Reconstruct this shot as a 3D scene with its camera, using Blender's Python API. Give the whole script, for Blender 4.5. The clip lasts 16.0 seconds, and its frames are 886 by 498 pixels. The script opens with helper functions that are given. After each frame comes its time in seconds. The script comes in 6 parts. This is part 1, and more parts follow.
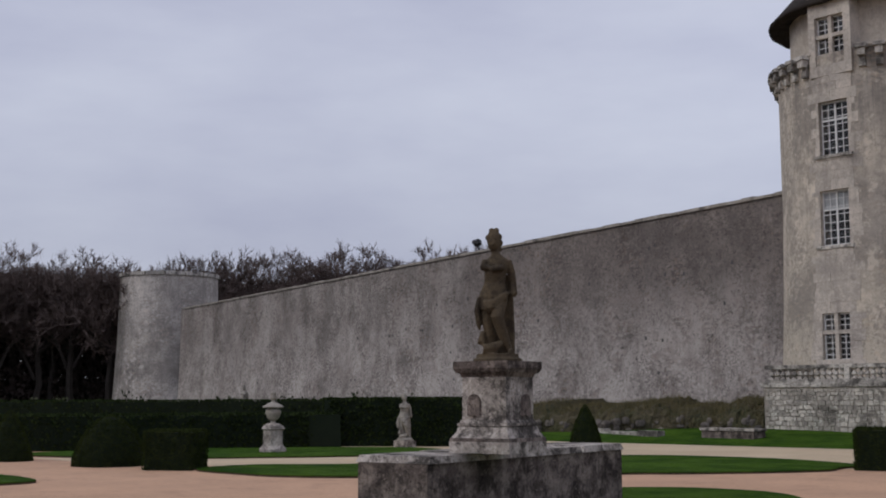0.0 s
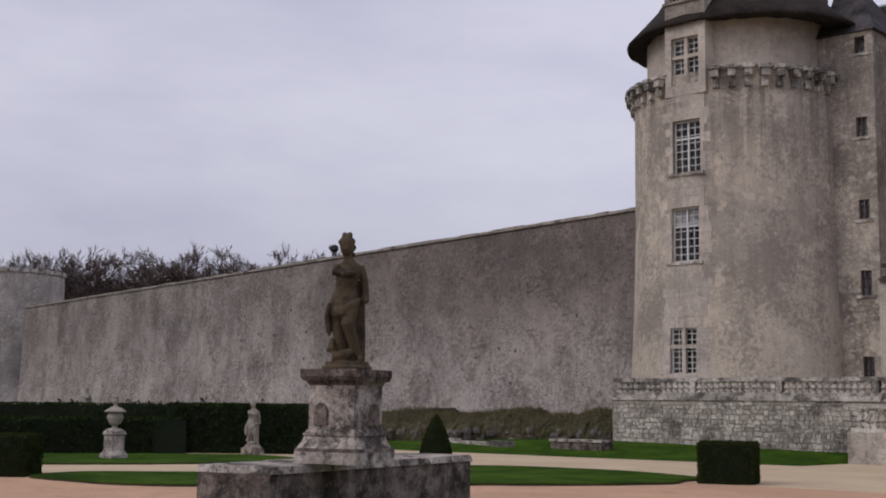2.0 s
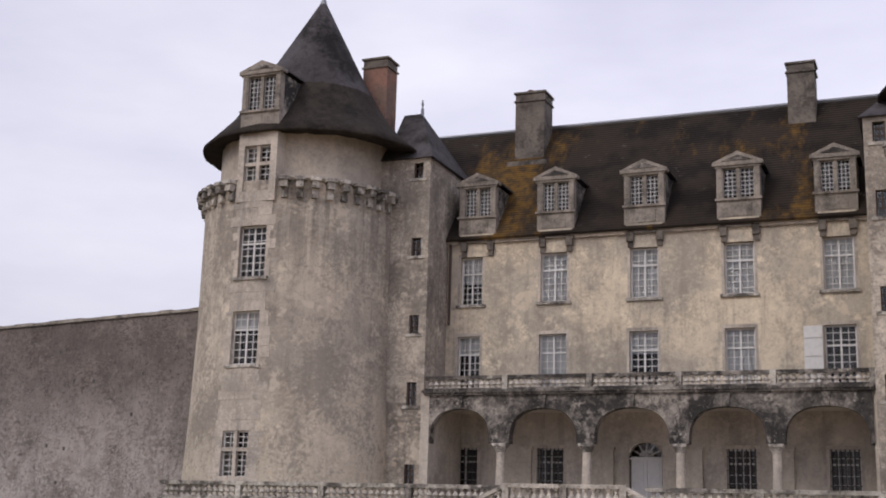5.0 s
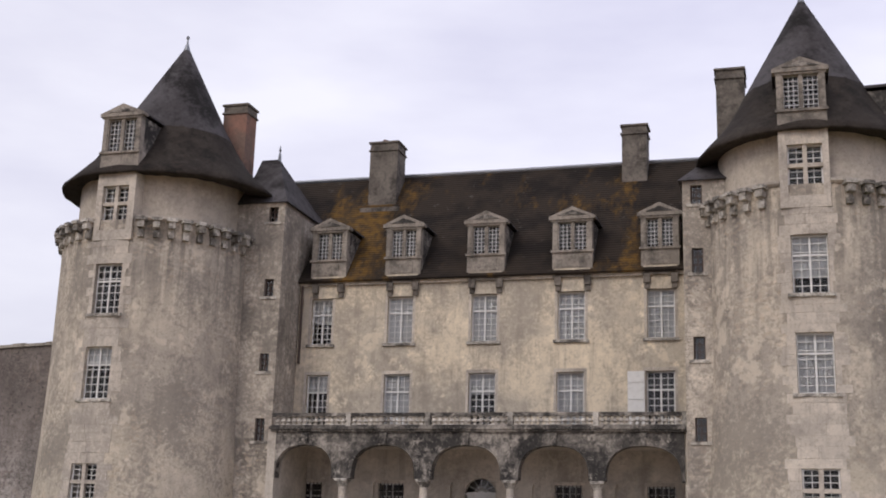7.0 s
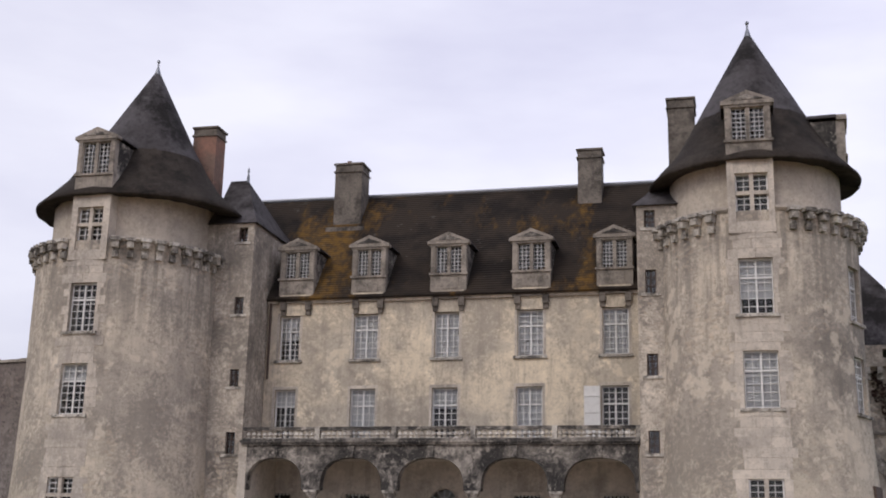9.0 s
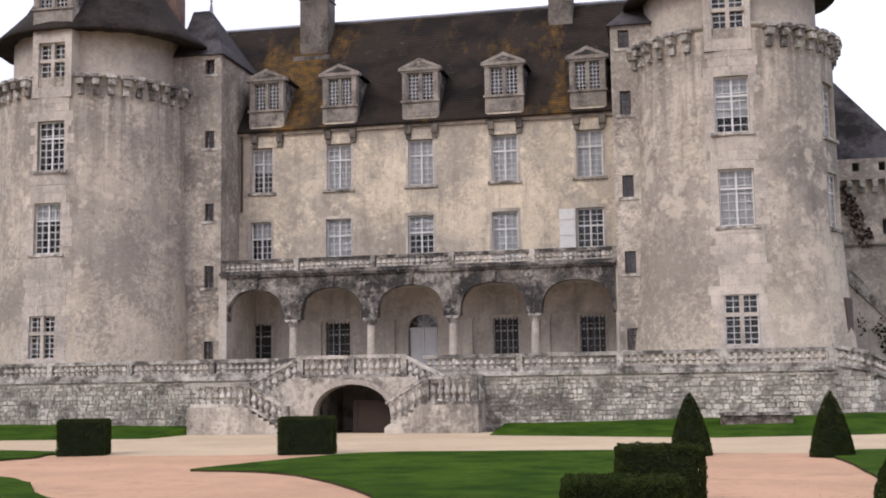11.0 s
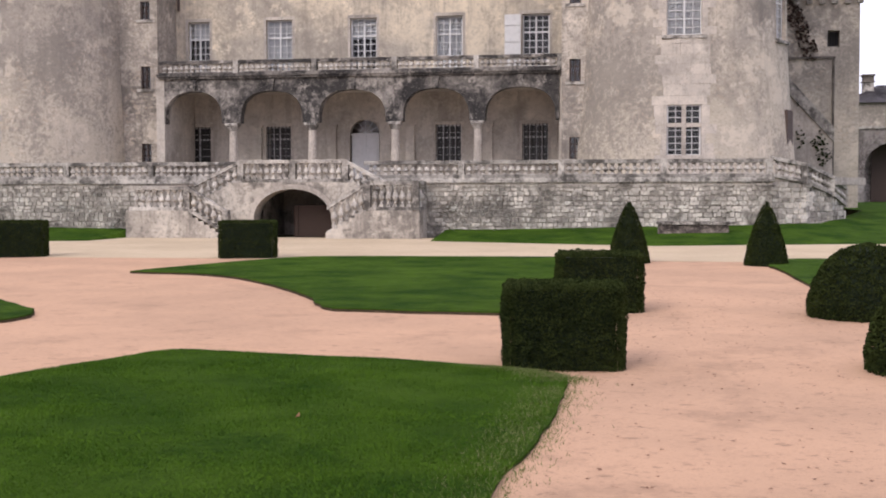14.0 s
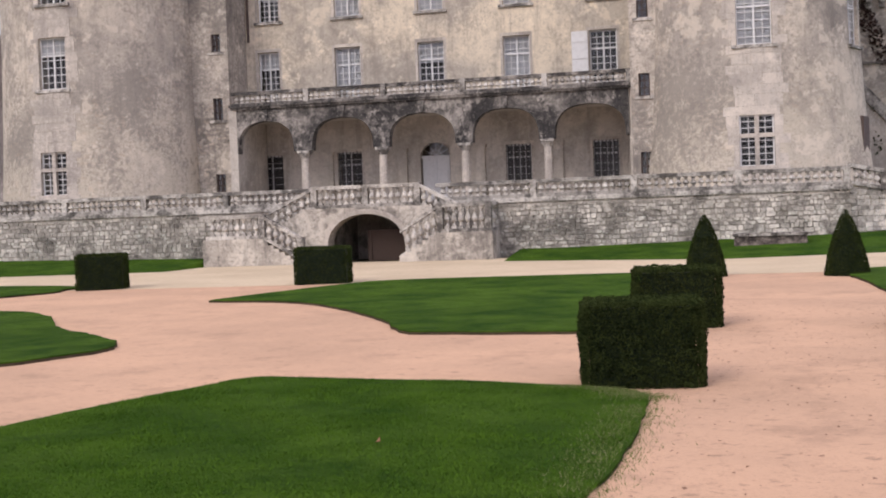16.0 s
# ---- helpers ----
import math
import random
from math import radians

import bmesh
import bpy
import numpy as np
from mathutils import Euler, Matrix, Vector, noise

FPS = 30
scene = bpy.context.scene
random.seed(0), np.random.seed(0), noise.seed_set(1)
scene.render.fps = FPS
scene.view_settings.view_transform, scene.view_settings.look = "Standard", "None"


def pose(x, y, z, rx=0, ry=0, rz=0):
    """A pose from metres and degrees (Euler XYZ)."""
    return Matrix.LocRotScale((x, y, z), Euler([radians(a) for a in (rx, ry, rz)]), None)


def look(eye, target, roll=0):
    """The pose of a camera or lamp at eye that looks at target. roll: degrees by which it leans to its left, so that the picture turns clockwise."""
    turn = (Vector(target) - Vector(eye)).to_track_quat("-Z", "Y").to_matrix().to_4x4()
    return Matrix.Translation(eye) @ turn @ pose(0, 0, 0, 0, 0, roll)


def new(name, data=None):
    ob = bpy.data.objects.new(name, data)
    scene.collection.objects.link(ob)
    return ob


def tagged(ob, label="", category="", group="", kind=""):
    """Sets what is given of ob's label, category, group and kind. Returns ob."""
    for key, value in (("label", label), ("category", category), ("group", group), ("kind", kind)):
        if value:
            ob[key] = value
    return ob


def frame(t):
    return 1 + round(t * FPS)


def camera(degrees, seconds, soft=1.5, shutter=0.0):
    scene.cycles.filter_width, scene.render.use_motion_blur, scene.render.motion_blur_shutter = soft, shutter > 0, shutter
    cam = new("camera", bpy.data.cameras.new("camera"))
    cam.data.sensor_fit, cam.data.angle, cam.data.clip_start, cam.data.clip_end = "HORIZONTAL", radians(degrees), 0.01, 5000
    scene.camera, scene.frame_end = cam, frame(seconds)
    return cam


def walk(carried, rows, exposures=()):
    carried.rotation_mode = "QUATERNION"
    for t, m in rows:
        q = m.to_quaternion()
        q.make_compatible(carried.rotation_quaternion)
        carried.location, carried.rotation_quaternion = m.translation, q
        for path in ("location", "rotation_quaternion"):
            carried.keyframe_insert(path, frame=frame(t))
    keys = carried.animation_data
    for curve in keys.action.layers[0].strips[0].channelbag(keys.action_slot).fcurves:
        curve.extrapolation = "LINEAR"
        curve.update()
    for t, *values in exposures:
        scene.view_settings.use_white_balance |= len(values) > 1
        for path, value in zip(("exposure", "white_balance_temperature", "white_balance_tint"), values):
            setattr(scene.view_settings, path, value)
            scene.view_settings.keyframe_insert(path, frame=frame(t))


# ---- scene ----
cam = camera(39.86, 16.0, soft=1.9)
# time, eye, target, roll
PATH = [
    (0, (-0.490, -3.230, 1.800), (-15.347, 9.937, 4.230), -0.20),
    (0.5, (-0.510, -3.180, 1.810), (-15.268, 10.099, 4.237), -0.61),
    (1, (-0.540, -3.140, 1.800), (-15.061, 10.391, 4.258), 0.02),
    (1.5, (-0.630, -3.050, 1.820), (-14.769, 10.863, 4.372), 0.97),
    (2, (-0.760, -2.870, 1.830), (-13.968, 11.929, 4.389), 0.75),
    (2.5, (-0.830, -2.780, 1.840), (-12.828, 12.998, 4.506), -0.00),
    (3, (-0.910, -2.690, 1.850), (-11.567, 13.961, 4.875), 0.16),
    (3.5, (-1.080, -2.540, 1.840), (-10.407, 14.804, 5.334), 0.59),
    (4, (-0.850, -2.210, 1.810), (-8.921, 15.657, 5.763), 0.65),
    (4.2, (-0.660, -2.200, 1.790), (-8.561, 15.713, 5.877), 0.91),
    (6.3, (2.330, -4.190, 1.760), (-4.044, 14.197, 6.375), 1.40),
    (6.5, (2.460, -4.380, 1.740), (-3.650, 14.074, 6.443), 1.32),
    (7, (2.560, -5.120, 1.700), (-2.914, 13.479, 6.610), 1.74),
    (7.5, (2.710, -6.300, 1.680), (-2.302, 12.394, 6.721), 1.78),
    (8, (2.780, -7.240, 1.680), (-2.071, 11.463, 6.843), 1.92),
    (8.2, (2.730, -7.420, 1.710), (-2.084, 11.300, 6.846), 1.85),
    (10.3, (1.910, -8.030, 1.730), (-2.444, 11.087, 5.680), -0.13),
    (10.5, (1.830, -8.020, 1.740), (-2.438, 11.199, 5.265), -0.19),
    (11, (1.710, -7.920, 1.880), (-2.399, 11.528, 4.096), -0.91),
    (11.5, (1.690, -7.760, 1.870), (-2.203, 11.829, 2.920), -0.81),
    (12, (1.650, -7.700, 1.860), (-2.029, 11.959, 1.787), -0.43),
    (12.5, (1.660, -7.680, 1.850), (-1.845, 11.995, 1.075), 0.08),
    (13, (1.650, -7.700, 1.850), (-1.575, 12.018, 0.964), -0.15),
    (13.5, (1.630, -7.690, 1.860), (-1.554, 12.034, 0.960), 0.40),
    (14, (1.640, -7.710, 1.850), (-1.578, 12.007, 0.915), -0.14),
    (14.5, (1.640, -7.740, 1.850), (-1.681, 11.960, 0.918), -0.75),
    (15, (1.640, -7.730, 1.850), (-1.884, 11.936, 0.939), -1.31),
    (15.5, (1.630, -7.720, 1.870), (-2.265, 11.882, 1.095), -1.41),
    (16, (1.630, -7.700, 1.860), (-2.765, 11.803, 1.284), -2.14),
]
EXPO = [(0.0, -0.1, 6250, 9), (2.0, 0.02, 6550, 13), (4.0, 0.28, 6650, 13), (7.0, 0.45, 6750, 11), (8.0, 0.37, 6750, 11), (10.5, 0.7, 6500, 12), (11.0, 0.8, 6550, 13), (12.5, 0.9, 6600, 15), (16.0, 0.9, 6600, 15)]
walk(cam, [(t, look(e, g, r)) for t, e, g, r in PATH], EXPO)

# ---- light: an overcast sky with a weak, wide sun ----
SUN_EL, SUN_AZ = radians(38), radians(205)
world = bpy.data.worlds.new("sky")
scene.world = world
world.use_nodes = True
wn, wl = world.node_tree.nodes, world.node_tree.links
wn.clear()
w_out = wn.new("ShaderNodeOutputWorld")
w_bg = wn.new("ShaderNodeBackground")
w_sky = wn.new("ShaderNodeTexSky")
w_sky.sky_type, w_sky.sun_disc = "NISHITA", False
w_sky.sun_elevation, w_sky.sun_rotation = SUN_EL, SUN_AZ
w_scale = wn.new("ShaderNodeVectorMath")
w_scale.operation = "SCALE"
w_scale.inputs["Scale"].default_value = 0.09
w_co = wn.new("ShaderNodeTexCoord")
w_map = wn.new("ShaderNodeMapping")
w_map.inputs["Scale"].default_value = (1.0, 1.0, 3.2)
w_noise = wn.new("ShaderNodeTexNoise")
w_noise.inputs["Scale"].default_value = 1.7
w_noise.inputs["Detail"].default_value = 6
w_noise.inputs["Roughness"].default_value = 0.52
w_ramp = wn.new("ShaderNodeValToRGB")
w_ramp.color_ramp.elements[0].position, w_ramp.color_ramp.elements[0].color = 0.36, (0.49, 0.495, 0.64, 1)
w_ramp.color_ramp.elements[1].position, w_ramp.color_ramp.elements[1].color = 0.63, (0.70, 0.71, 0.82, 1)
w_mix = wn.new("ShaderNodeMixRGB")
w_mix.inputs["Fac"].default_value = 0.9
wl.new(w_sky.outputs[0], w_scale.inputs[0])
wl.new(w_co.outputs["Generated"], w_map.inputs["Vector"])
wl.new(w_map.outputs[0], w_noise.inputs["Vector"])
wl.new(w_noise.outputs["Fac"], w_ramp.inputs[0])
wl.new(w_scale.outputs[0], w_mix.inputs[1])
wl.new(w_ramp.outputs[0], w_mix.inputs[2])
w_sep = wn.new("ShaderNodeSeparateXYZ")
wl.new(w_co.outputs["Generated"], w_sep.inputs[0])
w_up = wn.new("ShaderNodeMapRange")
w_east = wn.new("ShaderNodeMapRange")
for node, out, vals in ((w_up, 2, (0.0, 0.3, 0.84, 1.0)), (w_east, 0, (-0.85, 0.1, 0.95, 1.12))):
    node.interpolation_type = "SMOOTHSTEP"
    for key, v in zip(("From Min", "From Max", "To Min", "To Max"), vals):
        node.inputs[key].default_value = v
    wl.new(w_sep.outputs[out], node.inputs["Value"])
w_both = wn.new("ShaderNodeMath")
w_both.operation = "MULTIPLY"
wl.new(w_up.outputs[0], w_both.inputs[0])
wl.new(w_east.outputs[0], w_both.inputs[1])
w_cloud = wn.new("ShaderNodeVectorMath")
w_cloud.operation = "SCALE"
wl.new(w_mix.outputs[0], w_cloud.inputs[0])
wl.new(w_both.outputs[0], w_cloud.inputs["Scale"])
wl.new(w_cloud.outputs[0], w_bg.inputs["Color"])
wl.new(w_bg.outputs[0], w_out.inputs["Surface"])
w_bg.inputs["Strength"].default_value = 1.0
sun = new("sun", bpy.data.lights.new("sun", "SUN"))
sun.data.energy, sun.data.angle, sun.data.color = 0.9, radians(25), (1.0, 0.95, 0.88)
sun.matrix_world = look((0, 0, 60), (-25 * math.sin(SUN_AZ) * 1.0, -25 * math.cos(SUN_AZ), 60 - 25 * math.tan(SUN_EL)))


# ---- materials ----
def nodes_of(name, rough=0.9, spec=0.3):
    m = bpy.data.materials.new(name)
    m.use_nodes = True
    nt = m.node_tree
    b = nt.nodes["Principled BSDF"]
    b.inputs["Roughness"].default_value = rough
    b.inputs["Specular IOR Level"].default_value = spec
    return m, nt, b


def noise_at(nt, scale, detail=5, stretch=(1, 1, 1), rough=0.6, offset=0.0):
    g = nt.nodes.new("ShaderNodeNewGeometry")
    mp = nt.nodes.new("ShaderNodeMapping")
    mp.inputs["Scale"].default_value = stretch
    mp.inputs["Location"].default_value = (offset, offset * 0.7, offset * 0.3)
    n = nt.nodes.new("ShaderNodeTexNoise")
    n.inputs["Scale"].default_value, n.inputs["Detail"].default_value, n.inputs["Roughness"].default_value = scale, detail, rough
    nt.links.new(g.outputs["Position"], mp.inputs[0])
    nt.links.new(mp.outputs[0], n.inputs["Vector"])
    return n.outputs["Fac"]


def ramp(nt, fac, lo, hi, top=1.0):
    r = nt.nodes.new("ShaderNodeMapRange")
    r.interpolation_type = "SMOOTHSTEP"
    for k, v in (("From Min", lo), ("From Max", hi), ("To Min", 0.0), ("To Max", top)):
        r.inputs[k].default_value = v
    nt.links.new(fac, r.inputs["Value"])
    return r.outputs["Result"]


def mix(nt, fac, a, b):
    m = nt.nodes.new("ShaderNodeMixRGB")
    if isinstance(fac, float):
        m.inputs[0].default_value = fac
    else:
        nt.links.new(fac, m.inputs[0])
    for k, v in ((1, a), (2, b)):
        if isinstance(v, tuple):
            m.inputs[k].default_value = (*v, 1)
        else:
            nt.links.new(v, m.inputs[k])
    return m.outputs[0]


def bump(nt, b, fac, strength=0.4, dist=0.03):
    n = nt.nodes.new("ShaderNodeBump")
    n.inputs["Strength"].default_value, n.inputs["Distance"].default_value = strength, dist
    nt.links.new(fac, n.inputs["Height"])
    nt.links.new(n.outputs[0], b.inputs["Normal"])


def blotched(name, base, second, dark, scale=0.45, dark_amount=0.7, streak=0.5, speck=0.4, fine=5.0, seed=0.0, rough=0.92, vary=0.0, bump_by=0.5, lo=0.5, pale=0.5, fade=None, low=None, stones=None, drip=None, mottle=0.0, joints=1.3):
    """A weathered surface: two tones in patches, dark stains and mottling, rain streaks, pale scabs, specks of lichen."""
    m, nt, b = nodes_of(name, rough, 0.12)
    light = tuple(min(0.85, v * 1.3) for v in base)
    c = mix(nt, ramp(nt, noise_at(nt, scale, 6, offset=seed), 0.4, 0.6), base, second)
    c = mix(nt, ramp(nt, noise_at(nt, scale * 0.75, 9, rough=0.72, offset=seed + 7.3), lo, lo + 0.15, dark_amount), c, dark)
    if streak:
        c = mix(nt, ramp(nt, noise_at(nt, 1.9, 6, (1, 1, 0.08), 0.7, seed + 3.1), 0.5, 0.68, streak), c, dark)
    c = mix(nt, ramp(nt, noise_at(nt, scale * 2.6, 9, rough=0.75, offset=seed + 31.0), 0.54, 0.66, pale), c, light)
    mid = noise_at(nt, scale * 7.0, 9, rough=0.8, offset=seed + 13.3)
    c = mix(nt, ramp(nt, mid, 0.48, 0.66, 0.62 * dark_amount), c, dark)
    # fade: blends another tone in along x, broken up by noise
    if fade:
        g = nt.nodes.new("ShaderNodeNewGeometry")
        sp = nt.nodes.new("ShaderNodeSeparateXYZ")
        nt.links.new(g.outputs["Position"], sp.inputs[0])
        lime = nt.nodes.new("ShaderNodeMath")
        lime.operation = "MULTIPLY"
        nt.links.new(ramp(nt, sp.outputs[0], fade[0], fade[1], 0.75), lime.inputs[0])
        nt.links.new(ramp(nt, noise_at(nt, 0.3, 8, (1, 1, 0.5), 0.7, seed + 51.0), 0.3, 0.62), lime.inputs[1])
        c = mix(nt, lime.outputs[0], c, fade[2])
    # low: blends another tone in towards lower z, broken up by noise
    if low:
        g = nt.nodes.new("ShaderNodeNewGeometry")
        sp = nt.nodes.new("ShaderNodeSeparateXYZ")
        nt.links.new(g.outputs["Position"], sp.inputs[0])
        low_mix = nt.nodes.new("ShaderNodeMath")
        low_mix.operation = "MULTIPLY"
        nt.links.new(ramp(nt, sp.outputs[2], low[0], low[1], 0.85), low_mix.inputs[0])
        nt.links.new(ramp(nt, noise_at(nt, 0.35, 9, (1, 1, 0.7), 0.75, seed + 61.0), 0.3, 0.58), low_mix.inputs[1])
        c = mix(nt, low_mix.outputs[0], c, low[2])
    if drip:
        # rain has drawn dark runs down from the ledge above
        g = nt.nodes.new("ShaderNodeNewGeometry")
        sp = nt.nodes.new("ShaderNodeSeparateXYZ")
        nt.links.new(g.outputs["Position"], sp.inputs[0])
        run = nt.nodes.new("ShaderNodeMath")
        run.operation = "MULTIPLY"
        nt.links.new(ramp(nt, sp.outputs[2], drip[0], drip[1], drip[2]), run.inputs[0])
        nt.links.new(ramp(nt, noise_at(nt, 2.6, 5, (1, 1, 0.05), 0.65, seed + 71.0), 0.47, 0.6), run.inputs[1])
        c = mix(nt, run.outputs[0], c, dark)
    if stones:
        # the rubble of the wall shows through: stones of unlike tone, dark open joints
        g = nt.nodes.new("ShaderNodeNewGeometry")
        mp = nt.nodes.new("ShaderNodeMapping")
        mp.inputs["Scale"].default_value = (1, 1, 1.7)
        nt.links.new(g.outputs["Position"], mp.inputs[0])
        wob = nt.nodes.new("ShaderNodeTexNoise")
        wob.inputs["Scale"].default_value = 2.5
        nt.links.new(g.outputs["Position"], wob.inputs["Vector"])
        add = nt.nodes.new("ShaderNodeMixRGB")
        add.blend_type, add.inputs[0].default_value = "ADD", 0.35
        nt.links.new(mp.outputs[0], add.inputs[1])
        nt.links.new(wob.outputs["Color"], add.inputs[2])
        cell = nt.nodes.new("ShaderNodeTexVoronoi")
        gap = nt.nodes.new("ShaderNodeTexVoronoi")
        gap.feature = "DISTANCE_TO_EDGE"
        for v in (cell, gap):
            v.inputs["Scale"].default_value = stones[0]
            nt.links.new(add.outputs[0], v.inputs["Vector"])
        tone = nt.nodes.new("ShaderNodeSeparateXYZ")
        nt.links.new(cell.outputs["Color"], tone.inputs[0])
        worn = ramp(nt, noise_at(nt, 0.33, 8, (1, 1, 0.8), 0.72, seed + 91.0), 0.42, 0.6)
        for out, a, strength, col in ((0, 0.45, 1.0, dark), (1, 0.55, 1.0, light), (2, 0.72, 0.8, (base[0] * 0.95, base[1] * 0.8, base[2] * 0.68))):
            part_ = nt.nodes.new("ShaderNodeMath")
            part_.operation = "MULTIPLY"
            nt.links.new(ramp(nt, tone.outputs[out], a, 1.0, stones[1] * strength), part_.inputs[0])
            nt.links.new(worn, part_.inputs[1])
            c = mix(nt, part_.outputs[0], c, col)
        bare = nt.nodes.new("ShaderNodeMath")
        bare.operation = "MULTIPLY"
        nt.links.new(ramp(nt, gap.outputs["Distance"], 0.09, 0.0, stones[1] * joints), bare.inputs[0])
        nt.links.new(ramp(nt, noise_at(nt, 0.5, 7, rough=0.7, offset=seed + 81.0), 0.44, 0.58), bare.inputs[1])
        c = mix(nt, bare.outputs[0], c, dark)
    f = noise_at(nt, fine, 6, rough=0.8, offset=seed + 1.7)
    c = mix(nt, ramp(nt, f, 0.53, 0.66, speck), c, tuple(v * 0.6 for v in dark))
    f2 = noise_at(nt, fine * 0.8, 6, rough=0.8, offset=seed + 21.7)
    c = mix(nt, ramp(nt, f2, 0.58, 0.68, speck), c, light)
    if mottle:
        # dense grey lichen in drifts, and clean-edged scabs of newer lime
        drift = nt.nodes.new("ShaderNodeMath")
        drift.operation, drift.inputs[2].default_value = "MULTIPLY_ADD", -0.38
        nt.links.new(noise_at(nt, 0.3, 5, (1, 1, 0.75), 0.6, seed + 101.0), drift.inputs[0])
        drift.inputs[1].default_value = 0.76
        grain = nt.nodes.new("ShaderNodeMath")
        nt.links.new(noise_at(nt, 4.5, 9, rough=0.82, offset=seed + 111.0), grain.inputs[0])
        nt.links.new(drift.outputs[0], grain.inputs[1])
        c = mix(nt, ramp(nt, grain.outputs[0], 0.49, 0.6, mottle), c, tuple(0.35 * u + 0.65 * d for u, d in zip(second, dark)))
        scab = nt.nodes.new("ShaderNodeMath")
        nt.links.new(noise_at(nt, 1.1, 10, rough=0.68, offset=seed + 121.0), scab.inputs[0])
        nt.links.new(drift.outputs[0], scab.inputs[1])
        scab.operation = "SUBTRACT"
        c = mix(nt, ramp(nt, scab.outputs[0], 0.59, 0.665, mottle * 0.85), c, tuple(min(0.8, v * 1.16) for v in base))
    if vary:
        oi = nt.nodes.new("ShaderNodeObjectInfo")
        ge = nt.nodes.new("ShaderNodeNewGeometry")
        ad = nt.nodes.new("ShaderNodeMath")
        ad.operation = "ADD"
        nt.links.new(oi.outputs["Random"], ad.inputs[0])
        nt.links.new(ge.outputs["Random Per Island"], ad.inputs[1])
        fr = nt.nodes.new("ShaderNodeMath")
        fr.operation = "FRACT"
        nt.links.new(ad.outputs[0], fr.inputs[0])
        c = mix(nt, ramp(nt, fr.outputs[0], 0.25, 1.0, vary), c, dark)
    nt.links.new(c, b.inputs["Base Color"])
    bump(nt, b, f, bump_by, 0.05)
    return m


RENDER = blotched("lime_render", (0.56, 0.49, 0.4), (0.37, 0.328, 0.28), (0.15, 0.134, 0.12), 0.21, 0.66, 0.4, 0.4, fine=10.0, seed=2.0, lo=0.495, bump_by=0.6, pale=0.8, low=(9.0, 3.5, (0.54, 0.475, 0.375)), stones=(5.0, 0.3), drip=(10.5, 16.0, 0.62), mottle=0.68, joints=0.5)
DRUM = blotched("smooth_drum_render", (0.5, 0.438, 0.365), (0.41, 0.363, 0.308), (0.17, 0.15, 0.132), 0.3, 0.45, 0.2, 0.35, fine=9.0, seed=3.0, lo=0.53, pale=0.5, mottle=0.35)
PLASTER = blotched("gallery_plaster", (0.56, 0.505, 0.435), (0.46, 0.413, 0.355), (0.2, 0.18, 0.155), 0.5, 0.5, 0.35, 0.3, fine=7.0, seed=19.0, mottle=0.35)
FACADE = blotched("ochre_render", (0.66, 0.565, 0.43), (0.46, 0.405, 0.33), (0.19, 0.165, 0.142), 0.36, 0.6, 0.45, 0.3, fine=8.0, seed=11.0, lo=0.5, bump_by=0.35, pale=0.8, mottle=0.55)
ASHLAR = blotched("pale_dressed_stone", (0.57, 0.505, 0.43), (0.46, 0.41, 0.355), (0.16, 0.143, 0.127), 0.7, 0.5, 0.35, 0.35, fine=9.0, seed=5.0, lo=0.51, vary=0.15, mottle=0.45)
# Rampart tone turns paler towards the foot and towards the far end.
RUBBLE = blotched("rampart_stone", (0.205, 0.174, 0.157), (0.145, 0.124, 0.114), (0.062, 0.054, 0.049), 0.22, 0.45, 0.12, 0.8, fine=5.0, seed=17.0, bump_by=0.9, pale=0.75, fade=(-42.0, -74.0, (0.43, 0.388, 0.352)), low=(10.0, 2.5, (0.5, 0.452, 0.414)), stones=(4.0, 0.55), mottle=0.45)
BALUST = blotched("lichened_balustrade_stone", (0.62, 0.575, 0.51), (0.42, 0.385, 0.34), (0.045, 0.041, 0.037), 1.5, 0.85, 0.3, 0.75, fine=9, seed=23.0, vary=0.4, lo=0.45)
BALUSTER = blotched("turned_baluster_stone", (0.68, 0.63, 0.56), (0.5, 0.46, 0.41), (0.07, 0.063, 0.056), 2.4, 0.75, 0.0, 0.7, fine=11, seed=25.0, vary=0.4, lo=0.49)
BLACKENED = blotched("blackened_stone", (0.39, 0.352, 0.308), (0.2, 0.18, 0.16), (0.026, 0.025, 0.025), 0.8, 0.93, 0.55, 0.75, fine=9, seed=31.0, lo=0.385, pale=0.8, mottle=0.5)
CHIMNEY = blotched("sooty_chimney_stone", (0.2, 0.175, 0.15), (0.14, 0.122, 0.105), (0.04, 0.036, 0.033), 0.9, 0.8, 0.3, 0.5, seed=33.0, lo=0.47)
WALLSTONE = blotched("terrace_stone", (0.72, 0.66, 0.575), (0.46, 0.42, 0.36), (0.09, 0.081, 0.07), 0.7, 0.85, 0.25, 0.7, fine=9, seed=37.0, vary=0.5, lo=0.475)
MORTAR = blotched("dirty_lime_mortar", (0.36, 0.325, 0.28), (0.25, 0.225, 0.19), (0.05, 0.045, 0.039), 1.0, 0.7, 0.2, 0.5, seed=41.0)
DORMERSTONE = blotched("grey_dormer_stone", (0.33, 0.29, 0.248), (0.24, 0.212, 0.182), (0.09, 0.081, 0.072), 1.0, 0.75, 0.4, 0.5, seed=39.0, lo=0.48)
TURRET = blotched("stained_turret_render", (0.56, 0.495, 0.415), (0.42, 0.37, 0.315), (0.1, 0.09, 0.082), 0.4, 0.75, 0.55, 0.5, fine=8.0, seed=89.0, lo=0.475, pale=0.8, stones=(5.0, 0.4), mottle=0.65)
